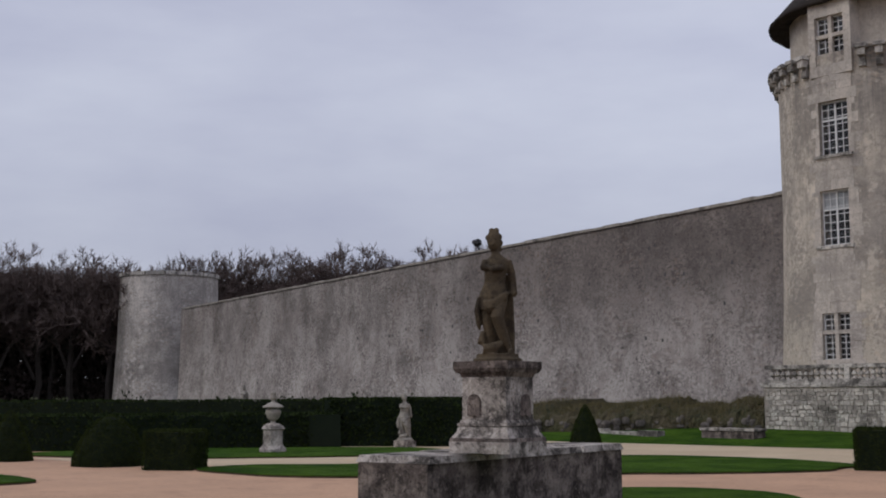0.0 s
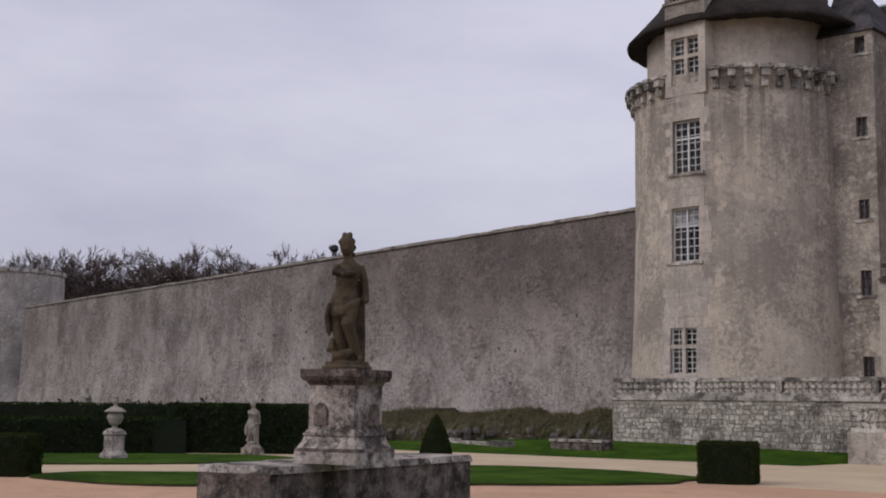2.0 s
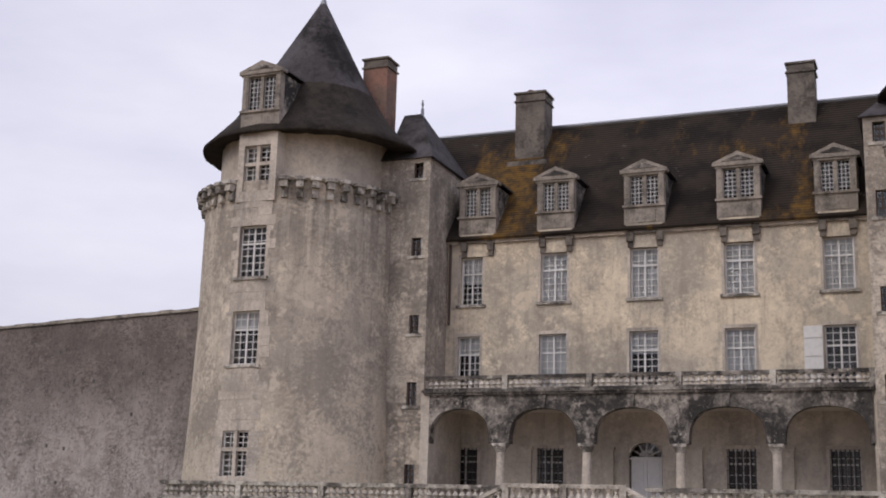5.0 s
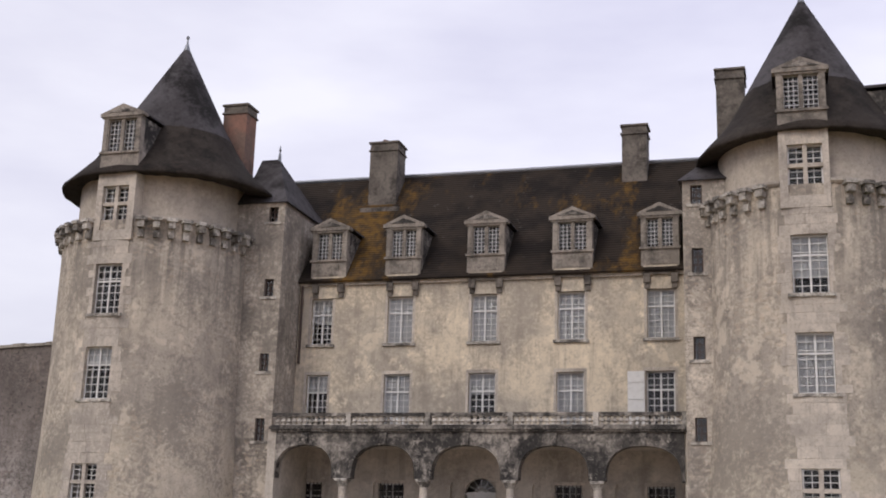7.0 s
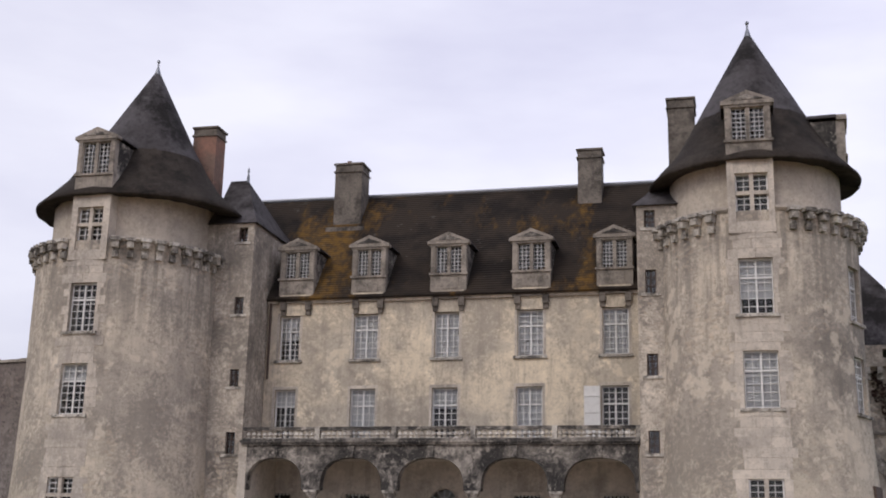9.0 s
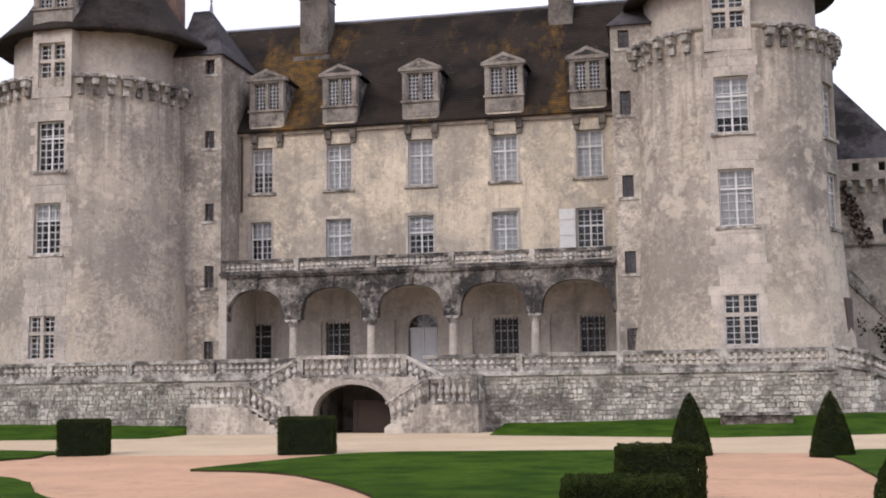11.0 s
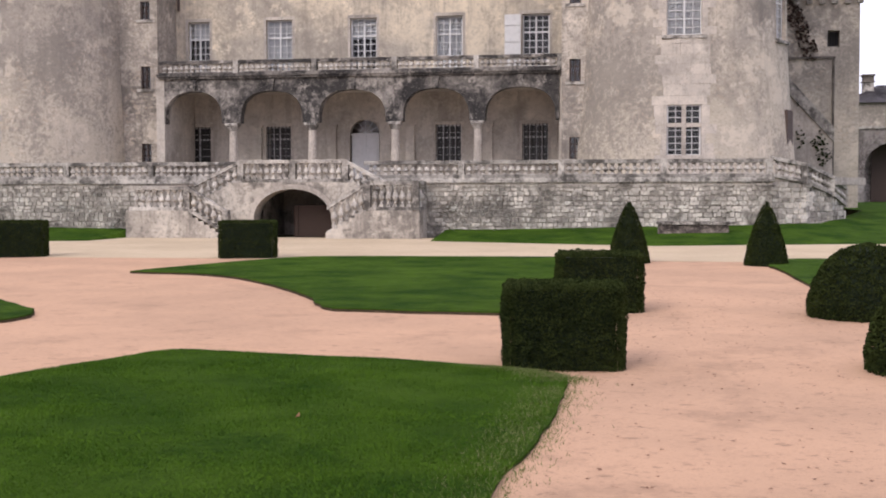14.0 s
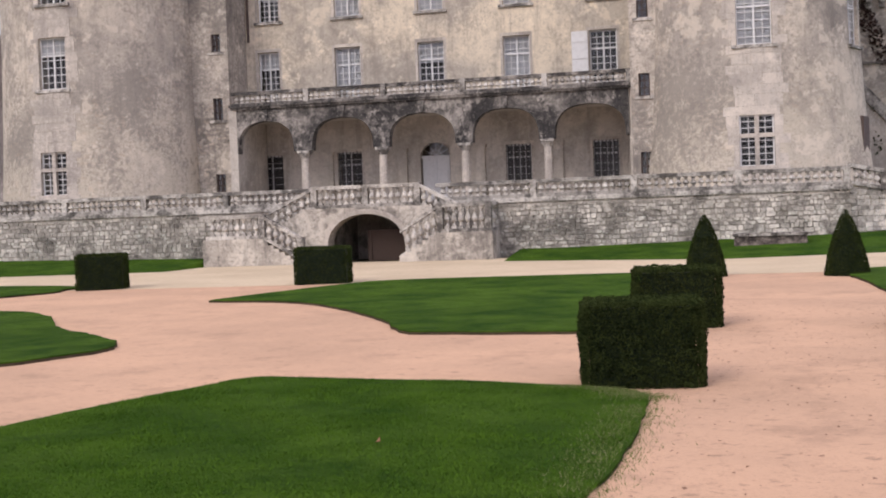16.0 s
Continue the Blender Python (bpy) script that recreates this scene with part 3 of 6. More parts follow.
def dormer(parent, x0, x1, y, z0, z1, apex, back, roof_at, window_bottom):
    """A stone dormer: front, cheeks running into the roof, pediment."""
    w0, w1 = x0 + 0.3, x1 - 0.3
    m = Mesh()
    wall_with_holes(m, [x0, x1], [z0, z1], [(w0, w1, window_bottom, z1 - 0.12)], lambda u, v, d: (u, y + d, v), 0.35)
    ob = part("dormer", m, DORMERSTONE, parent, "stone dormer with a pediment")
    for a, b in ((x0, x0 + 0.2), (x1 - 0.2, x1)):
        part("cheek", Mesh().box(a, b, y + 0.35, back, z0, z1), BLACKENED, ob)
    e = 0.16
    mid = (x0 + x1) / 2
    p = Mesh().profile([(x0 - e, z1), (x1 + e, z1), (x1 + e, z1 + 0.16), (mid, apex), (x0 - e, z1 + 0.16)], y - 0.14, y + 0.3)
    part("pediment", p, DORMERSTONE, ob)
    sl = Mesh().box(x0 - 0.07, x1 + 0.07, y - 0.1, y - 0.002, window_bottom - 0.13, window_bottom - 0.02)
    part("sill", sl, DORMERSTONE, ob)
    part("entablature", Mesh().box(x0 - 0.05, x1 + 0.05, y - 0.07, y - 0.002, z1 - 0.1, z1 - 0.003), DORMERSTONE, ob)
    for a in (x0 + 0.02, x1 - 0.24):
        part("pilaster", Mesh().box(a, a + 0.22, y - 0.045, y - 0.002, window_bottom - 0.02, z1 - 0.1), DORMERSTONE, ob)
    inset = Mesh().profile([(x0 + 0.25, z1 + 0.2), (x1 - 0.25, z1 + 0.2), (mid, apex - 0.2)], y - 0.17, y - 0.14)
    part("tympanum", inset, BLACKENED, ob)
    r = Mesh().profile([(x0 - e, z1 + 0.1), (x0 - e, z1 + 0.18), (mid, apex + 0.03), (x1 + e, z1 + 0.18), (x1 + e, z1 + 0.1), (mid, apex - 0.06)], y + 0.3, back)
    part("dormer_roof", r, SLATE, ob)
    g = Mesh()
    cx = (w0 + w1) / 2
    part("mullion", Mesh().box(cx - 0.09, cx + 0.09, y + 0.02, y + 0.3, window_bottom, z1 - 0.12), DORMERSTONE, ob)
    for a, b in ((w0, cx - 0.09), (cx + 0.09, w1)):
        for k in range(4):
            xx = a + (b - a) * k / 3
            g.box(xx - 0.017, xx + 0.017, y + 0.14, y + 0.2, window_bottom, z1 - 0.12)
        for k in range(8):
            zz = window_bottom + (z1 - 0.12 - window_bottom) * k / 7
            g.box(a, b, y + 0.145, y + 0.195, zz - 0.014, zz + 0.014)
    part("casement", g, GREYPAINT, ob, "white small-paned casement")
    part("pane", Mesh().add([(w0, y + 0.19, window_bottom), (w1, y + 0.19, window_bottom), (w1, y + 0.19, z1 - 0.1), (w0, y + 0.19, z1 - 0.1)], [(0, 1, 2, 3)]), GLASS, ob)
    part("room_shade", Mesh().add([(w0 - 0.04, y + 1.0, window_bottom), (w1 + 0.04, y + 1.0, window_bottom), (w1 + 0.04, y + 1.0, z1), (w0 - 0.04, y + 1.0, z1)], [(0, 1, 2, 3)]), UNLIT_DARK, ob)
    return ob


def chimney(parent, x0, x1, y0, y1, z0, z1, mat, pots=0):
    m = Mesh().box(x0, x1, y0, y1, z0, z1 - 0.55)
    ob = part("chimney", m, mat, parent, "tall masonry chimney stack")
    c = Mesh().box(x0 - 0.07, x1 + 0.07, y0 - 0.07, y1 + 0.07, z1 - 0.55, z1 - 0.47).box(x0, x1, y0, y1, z1 - 0.47, z1 - 0.1).box(x0 - 0.08, x1 + 0.08, y0 - 0.08, y1 + 0.08, z1 - 0.1, z1)
    part("chimney_cap", c, CHIMNEY, ob)
    for k in range(pots):
        part("chimney_pot", Mesh().lathe([(0.15, 0), (0.12, 0.3), (0.15, 0.32)], 10, ((x0 + x1) / 2 - 0.2, (y0 + y1) / 2, z1)), BRICK_CH, ob)
    return ob


# ---- ground ----
def smooth_outline(pts, n=5):
    """A closed rounded outline through the points."""
    out = []
    k = len(pts)
    for i in range(k):
        p0, p1, p2, p3 = (Vector(pts[(i + j - 1) % k]) for j in range(4))
        for s in range(n):
            t = s / n
            out.append(tuple(0.5 * ((2 * p1) + (p2 - p0) * t + (2 * p0 - 5 * p1 + 4 * p2 - p3) * t * t + (3 * p1 - p0 - 3 * p2 + p3) * t * t * t)))
    return out


gm = Mesh()
gm.add([(-1500, -1500, -0.03), (1500, -1500, -0.03), (1500, 1500, -0.03), (-1500, 1500, -0.03)], [(0, 1, 2, 3)])
solo("ground", gm, ROUGH_GRASS, "rough grassy ground reaching to the horizon", "ground", kind="structure")
solo("gravel_path", Mesh().slab([(-60, -30), (30, -30), (30, 25.0), (-60, 25.0)], -0.025, 0.0), RED, "red crushed brick gravel of the garden paths", "path", kind="structure")
solo("sand_path", Mesh().slab([(-50, 25.0), (40, 25.0), (40, 40.5), (-50, 40.5)], -0.026, 0.006), SAND, "pale sandy walk in front of the terrace", "path", kind="structure")


def lawn(outline, top=0.06):
    lr = random.Random(len(outline))
    o = [(x + lr.uniform(-0.03, 0.03), y + lr.uniform(-0.03, 0.03)) for x, y in smooth_outline(outline, 8)]
    base = Mesh().slab(o, -0.02, top - 0.022)
    ob = solo("lawn", base, SOIL, "bare soil edge of a close-mown garden lawn", "lawn", "garden lawns", "structure")
    bm = bmesh.new()
    vs = [bm.verts.new((x, y, top - 0.018)) for x, y in o]
    f = bm.faces.new(vs)
    bmesh.ops.triangulate(bm, faces=[f])
    r = bmesh.ops.extrude_face_region(bm, geom=list(bm.faces))
    for v in r["geom"]:
        if isinstance(v, bmesh.types.BMVert):
            v.co.z = top
    me = bpy.data.meshes.new("turf")
    bm.to_mesh(me)
    bm.free()
    me.materials.append(LAWN)
    part("turf", me, LAWN, ob, "bright green close-mown turf")
    return ob


LAWN_NEAR = [(0.95, 3.9), (0.8, 4.45), (0.2, 4.85), (-1.0, 5.3), (-2.3, 5.5), (-3.2, 5.7), (-3.75, 5.7), (-4.1, 4.95), (-4.65, 3.5), (-5.3, 1.0), (-6.0, -3.0), (-5.0, -6.0), (-1.0, -6.2), (0.6, -5.0), (0.75, -0.5), (0.9, 1.8)]
lawn(LAWN_NEAR, 0.032)
lawn([(-9.9, 18.9), (-9.7, 18.65), (-8.2, 18.25), (-6.8, 17.1), (-5.2, 14.8), (-4.0, 12.6), (-3.3, 10.9), (-2.6, 10.6), (-1.0, 10.4), (0.55, 10.4), (0.7, 11.0), (0.75, 18), (0.6, 25.3), (0.0, 25.9), (-6.9, 25.6), (-8.4, 23.8), (-9.6, 20.2)])
lawn([(-7.3, 9.0), (-7.7, 9.9), (-8.6, 10.9), (-10.2, 12.5), (-12.0, 15.2), (-14.0, 16.7), (-16.5, 15.5), (-17.0, 10.0), (-14, 5.5), (-8.6, 6.8), (-7.5, 8.0)])
lawn([(-17.2, 25.0), (-17.4, 26.3), (-21.0, 27.6), (-25.3, 26.4), (-26.3, 21.5), (-27.2, 17.3), (-28.9, 15.0), (-28.3, 13.0), (-26.2, 12.8), (-24.3, 13.1), (-22.6, 14.6), (-19.7, 19.2), (-18.0, 21.3), (-16.9, 23.6)])
lawn([(4.7, 22.8), (4.8, 21.0), (4.85, 15.7), (5.0, 12.0), (12.0, 11.5), (13.5, 25.5), (7.0, 25.9), (5.2, 25.4)])
lawn([(-31.5, 19.6), (-34.5, 15.2), (-39.5, 13.2), (-40.8, 16.5), (-36.6, 24.2), (-33.0, 25.4), (-30.6, 23.0)])
solo("sand_path", Mesh().slab([(-27.4, 17.0), (-29.2, 14.8), (-33, 13.0), (-38.5, 12.6), (-34.6, 15.1), (-31.5, 19.6), (-30.5, 25.0), (-25.6, 25.0)], -0.02, 0.005), SAND, "narrow pale sandy path between far lawns", "path", kind="structure")
lawn([(-26.4, 7.2), (-27.0, 8.2), (-30, 8.3), (-33, 7.0), (-31, 3.5), (-27.0, 5.5)])
# banks at the foot of the terrace
bank = Mesh()
bank.add([(-46, 33.6, 0.0), (-19.4, 36.1, 0.0), (-19.4, 41.3, 0.32), (-46, 41.5, 0.7), (-46, 33.6, -0.06), (-19.4, 36.1, -0.06), (-30.0, 41.4, 0.5), (-30.0, 50.0, 1.45), (-46, 50.0, 1.35)], [(0, 1, 2, 6, 3), (4, 5, 1, 0)])
bank.add([(-19.4, 36.1, 0.0), (-19.05, 36.1, -0.03), (-19.05, 41.3, -0.03), (-19.4, 41.3, 0.32)], [(0, 1, 2, 3)])
slope = Mesh().add([(-46, 41.5, 0.7), (-30.0, 41.4, 0.5), (-30.0, 50.0, 1.45), (-46, 50.0, 1.35)], [(0, 1, 2, 3)])
solo("rough_slope", slope, ROUGH_GRASS, "rough olive grass slope under the rampart", "bank", kind="structure")
solo("grass_bank", bank, LAWN, "grass bank sloping up to the terrace wall", "lawn", "grass banks", "structure")
bank = Mesh()
bank.add([(-6.2, 37.2, 0.0), (2.0, 34.0, 0.0), (9.0, 36.3, 0.0), (60, 36.0, 0.0), (60, 58, 1.25), (11.5, 50, 0.95), (8.5, 41.5, 0.6), (-5.0, 41.3, 0.33), (-6.2, 41.3, 0.33), (-6.2, 37.2, -0.06), (2.0, 34.0, -0.06), (9.0, 36.3, -0.06), (60, 36, -0.06), (60, 130, 1.25), (11.5, 130, 1.25)],
         [(0, 1, 8), (1, 7, 8), (1, 2, 6, 7), (2, 3, 4, 5), (5, 4, 13, 14), (2, 5, 6), (9, 10, 1, 0), (10, 11, 2, 1), (11, 12, 3, 2)])
solo("grass_bank", bank, LAWN, "grass bank rising beside the terrace stairs", "lawn", "grass banks", "structure")

# ---- the main house between the towers ----
YF = 51.71
house = thing("main_house", "long ochre-rendered house with a mossy tiled roof and stone dormers", "house", at=(0, 0, 0))
BAYS = [-20.45, -16.3, -11.98, -7.68, -3.43]
UP = [(-21.03, -19.91), (-16.95, -15.64), (-12.62, -11.33), (-8.33, -7.01), (-4.07, -2.77)]
MID = [(-21.1, -19.97), (-17.0, -15.66), (-12.68, -11.35), (-8.37, -7.06), (-4.15, -2.82)]
LOW = [(-21.3, -19.97), (-17.05, -15.76), (-12.74, -11.23), (-8.4, -7.13), (-4.13, -2.87)]
holes = [(a, b, 11.98, 14.32) for a, b in UP] + [(a, b, 7.9, 10.44) for a, b in MID] + [(a, b, 3.3, 5.14) for k, (a, b) in enumerate(LOW) if k != 2] + [(-12.74, -11.23, 2.4, 5.43)]
lows = [h for h in holes if h[2] < 5]
lm = wall_with_holes(Mesh(), [-24.5, -0.2], [0.0, 7.25], lows, lambda u, v, d: (u, YF + d, v), 0.6)
part("lower_wall", lm, PLASTER, house, "grey render sheltered under the gallery")
holes = [h for h in holes if h[2] > 5]
hm = wall_with_holes(Mesh(), [-24.5, -0.2], [7.25, 15.1], holes, lambda u, v, d: (u, YF + d, v), 0.6)
part("front_wall", hm, FACADE, house, "ochre lime render, stained and patched")
back = Mesh().box(-24.5, -24.0, YF + 0.6, YF + 11, 0, 15.1).box(-0.7, -0.2, YF + 0.6, YF + 11, 0, 15.1).box(-24.5, -0.2, YF + 11, YF + 11.5, 0, 15.1)
part("back_wall", back, RENDER, house)
co = Mesh()
xs = [-24.5] + [v for b in BAYS for v in (b - 0.72, b + 0.72)] + [-0.2]
for a, b in zip(xs[::2], xs[1::2]):
    co = Mesh().box(a, b, YF - 0.16, YF - 0.003, 14.98, 15.1).box(a, b, YF - 0.28, YF + 0.3, 15.1, 15.22)
    part("cornice", co, ASHLAR, house, "moulded stone cornice under the eaves")
rf = Mesh().add([(-24.8, YF - 0.35, 15.22), (0.4, YF - 0.35, 15.22), (0.4, YF + 5.5, 22.45), (-24.8, YF + 5.5, 22.45), (-24.8, YF + 11.6, 15.22), (0.4, YF + 11.6, 15.22), (-24.8, YF - 0.3, 15.1), (0.4, YF - 0.3, 15.1)],
                [(0, 1, 2, 3), (3, 2, 5, 4), (6, 7, 1, 0), (4, 5, 7, 6), (0, 3, 4), (1, 5, 2)])
roof = part("roof", rf, TILES, house, "dark tiled roof with orange and grey lichen")
part("ridge", Mesh().tube([(-24.8, YF + 5.5, 22.45), (-12, YF + 5.5, 22.42), (0.4, YF + 5.5, 22.45)], [0.13, 0.13, 0.13], 8), ZINC, roof, "grey zinc ridge")
for k, (a, b) in enumerate(UP):
    window(house, a, b, YF, 11.98, 14.32, shut=(0.0, 1.0, 1.0, 1.0, 1.0)[k] or 0.55, rows=8)
for k, (a, b) in enumerate(MID):
    window(house, a, b, YF, 7.9, 10.44, shut=(0.35, 1.0, 0.4, 1.0, 0.0)[k], rows=8)
for k, (a, b) in enumerate(LOW):
    if k != 2:
        window(house, a, b, YF, 3.3, 5.14, bars=True, rows=5, cols=4)
part("drain_pipe", Mesh().tube([(-21.55, YF - 0.12, 11.0), (-21.55, YF - 0.12, 15.0)], [0.07, 0.07], 8), BROWN, house)
# the outside shutter, folded back beside the last window
sh = Mesh().box(-5.0, -4.22, YF - 0.07, YF - 0.02, 7.95, 10.42)
for z in (8.3, 9.1, 9.9):
    sh.box(-4.95, -4.27, YF - 0.1, YF - 0.07, z, z + 0.1)
part("shutter", sh, WHITE, house, "white wooden shutter folded open")
# garden door with a fanlight
dm = Mesh()
for a, b in ((-12.68, -12.02), (-11.95, -11.29)):
    dm.box(a, b, YF + 0.22, YF + 0.28, 2.4, 4.66)
    for z0, z1 in ((2.6, 3.3), (3.45, 4.5)):
        dm.box(a + 0.1, b - 0.1, YF + 0.19, YF + 0.22, z0, z1)
dm.box(-12.02, -11.95, YF + 0.18, YF + 0.28, 2.4, 4.66).box(-12.74, -11.23, YF + 0.18, YF + 0.3, 4.66, 4.76)
door = part("garden_door", dm, DOORGREY, house, "pale grey panelled double door")
fan = Mesh()
fan.add([(-11.985, YF + 0.27, 4.76)] + [(-11.985 + 0.72 * math.cos(a), YF + 0.27, 4.76 + 0.64 * math.sin(a)) for a in np.linspace(0, math.pi, 15)], [(0, k, k + 1) for k in range(1, 15)])
part("fanlight", fan, GLASS, door)
spokes = Mesh()
for a in np.linspace(0, math.pi, 7):
    spokes.tube([(-11.985, YF + 0.25, 4.77), (-11.985 + 0.72 * math.cos(a), YF + 0.25, 4.77 + 0.64 * math.sin(a))], [0.022, 0.022], 5)
spokes.tube([(-11.985 + 0.3 * math.cos(a), YF + 0.25, 4.77 + 0.28 * math.sin(a)) for a in np.linspace(0, math.pi, 9)], [0.022] * 9, 5)
part("fanlight_bars", spokes, WHITE, door)
corner = Mesh()
for s in (-1, 1):
    arc = [(-11.985 + s * 0.74 * math.cos(a), 4.76 + 0.66 * math.sin(a)) for a in np.linspace(0, math.pi / 2, 8)]
    corner.profile([(-11.985 + s * 0.755, 5.43), *arc] if s > 0 else [*arc[::-1], (-11.985 + s * 0.755, 5.43)], YF + 0.02, YF + 0.3)
part("arch_spandrel", corner, ASHLAR, door)
for k, (x0, x1) in enumerate([(-21.1, -19.2), (-17.1, -15.25), (-12.85, -10.95), (-8.57, -6.62), (-4.3, -2.5)]):
    d = dormer(house, x0, x1, YF - 0.2, 15.0, 17.85, 18.5, YF + 2.2, None, 16.35)
    br = Mesh().box(x0 + 0.42, x1 - 0.42, YF - 0.05, YF - 0.003, 14.34, 15.0).box(x0 + 0.1, x1 - 0.1, YF - 0.25, YF - 0.2, 15.3, 15.42)
    part("dormer_apron", br, FACADE, d)
    for a in (x0 + 0.1, x1 - 0.42):
        part("bracket", Mesh().profile([(a, 14.62), (a + 0.32, 14.62), (a + 0.32, 15.3), (a, 15.3)], YF - 0.22, YF - 0.003).box(a + 0.04, a + 0.28, YF - 0.12, YF - 0.004, 14.36, 14.62), CHIMNEY, d)
    part("apron_panel", Mesh().box(x0 + 0.42, x1 - 0.42, YF - 0.23, YF - 0.2, 15.5, 16.1), DORMERSTONE, d)
chimney(house, -19.65, -18.05, YF + 3.8, YF + 5.2, 18.5, 24.0, CHIMNEY, 1)
part("flashing", Mesh().box(-19.95, -17.75, YF + 3.4, YF + 3.9, 19.6, 20.1), CHIMNEY, house)
chimney(house, -5.8, -4.5, YF + 4.4, YF + 5.5, 20.0, 24.25, CHIMNEY)

# ---- the arcaded gallery before it ----
YG = 47.7
gallery = thing("gallery", "blackened stone gallery of five arches with columns and a roof terrace", "gallery")
ARCH = [(-20.76, -17.95), (-17.04, -14.02), (-13.25, -10.07), (-9.27, -6.18), (-5.45, -2.24)]


def arcade(mesh, arches, x0, x1, spring, bottom, top, y0, y1, n=24):
    """A wall with arched openings down to bottom; the arches spring at that height."""
    line = [(x0, top), (x0, spring)]
    for k, (a, b) in enumerate(arches):
        r, c = (b - a) / 2, (a + b) / 2
        arc = [(c - r * math.copysign(abs(math.cos(t)) ** 0.8, math.cos(t)), spring + (6.6 - spring) * abs(math.sin(t)) ** 0.72) for t in np.linspace(0, math.pi, n)]
        if k == 0:
            front = [(x0, spring), *arc] if x0 < a - 0.01 else arc
        else:
            front = front + arc
    front = front + ([(x1, spring)] if x1 > arches[-1][1] + 0.01 else [])
    m = len(front)
    for y in (y0, y1):
        vs = [(x, y, z) for x, z in front] + [(x, y, top) for x, z in front]
        fs = [(i, i + 1, m + i + 1, m + i) for i in range(m - 1)]
        mesh.add(vs, fs if y == y0 else [f[::-1] for f in fs])
    mesh.add([(x, y0, z) for x, z in front] + [(x, y1, z) for x, z in front], [(i + 1, i, m + i, m + i + 1) for i in range(m - 1)])
    mesh.add([(x0, y0, top), (x1, y0, top), (x1, y1, top), (x0, y1, top)], [(0, 1, 2, 3)])
    return mesh


def welded(mesh, name, mat):
    me = mesh.data(name, mat)
    bm = bmesh.new()
    bm.from_mesh(me)
    bmesh.ops.remove_doubles(bm, verts=bm.verts, dist=0.001)
    bm.to_mesh(me)
    bm.free()
    return me


part("arcade_wall", welded(arcade(Mesh(), ARCH, -20.8, -2.1, 5.1, 2.4, 7.2, YG, YG + 0.55), "arcade_wall", BLACKENED), BLACKENED, gallery, "blackened stone wall over the arches")
part("vault_wall", Mesh().box(-20.8, -2.1, YG + 0.55, YF, 6.75, 7.1), PLASTER, gallery, "plastered ceiling of the gallery")
part("end_wall", Mesh().box(-21.2, -20.8, YG, YF - 0.02, 2.4, 7.2), PLASTER, gallery)
part("end_wall", Mesh().box(-2.1, -1.7, YG + 0.1, YF - 0.02, 2.4, 7.2), PLASTER, gallery)
for xa in ((ARCH[k][1] + ARCH[k + 1][0]) / 2 for k in range(4)):
    rib = Mesh()
    arc = [(YG + 0.55 + (YF - YG - 0.55) * t, 5.1 + 1.65 * math.sqrt(max(0.0, 1 - (1 - t) ** 2))) for t in np.linspace(0, 1, 9)]
    o = [(y, z) for y, z in arc] + [(YF, 6.8), (YG + 0.55, 6.8)]
    n = len(o)
    rib.add([(xa - 0.22, y, z) for y, z in o] + [(xa + 0.22, y, z) for y, z in o], [tuple(range(n - 1, -1, -1)), tuple(range(n, 2 * n))] + [(i, (i + 1) % n, n + (i + 1) % n, n + i) for i in range(n)])
    part("vault_rib", rib, PLASTER, gallery)
    part("pilaster", Mesh().box(xa - 0.24, xa + 0.24, YF - 0.2, YF - 0.004, 2.4, 5.06).box(xa - 0.3, xa + 0.3, YF - 0.26, YF - 0.003, 5.06, 5.2), PLASTER, gallery)
    col = part("column", Mesh().lathe([(0.28, 0), (0.28, 0.15), (0.2, 0.22), (0.205, 1.0), (0.175, 2.35)], 16, (xa, YG + 0.28, 2.4)), ASHLAR, gallery, "round stone column", smooth=False)
    cap = Mesh().box(xa - 0.3, xa + 0.3, YG - 0.05, YG + 0.6, 4.98, 5.1).lathe([(0.2, 0), (0.22, 0.05), (0.3, 0.2), (0.3, 0.22)], 16, (xa, YG + 0.28, 4.76))
    part("capital", cap, BALUST, col)
cn = Mesh().box(-21.0, -2.0, YG - 0.14, YG + 0.6, 7.2, 7.3).box(-21.1, -1.9, YG - 0.22, YF - 0.003, 7.3, 7.42)
part("cornice", cn, BLACKENED, gallery)
for a, b in ARCH:
    key = Mesh().profile([((a + b) / 2 - 0.11, 6.62), ((a + b) / 2 + 0.11, 6.62), ((a + b) / 2 + 0.17, 7.15), ((a + b) / 2 - 0.17, 7.15)], YG - 0.09, YG + 0.1)
    part("keystone", key, BLACKENED, gallery)

# ---- balusters ----
BAL = Mesh().box(-0.09, 0.09, -0.09, 0.09, 0, 0.07).lathe([(0.06, 0.07), (0.075, 0.11), (0.045, 0.15), (0.128, 0.23), (0.13, 0.29), (0.06, 0.42), (0.05, 0.46), (0.082, 0.5), (0.05, 0.54)], 8).box(-0.09, 0.09, -0.09, 0.09, 0.54, 0.6).data("baluster", BALUSTER)


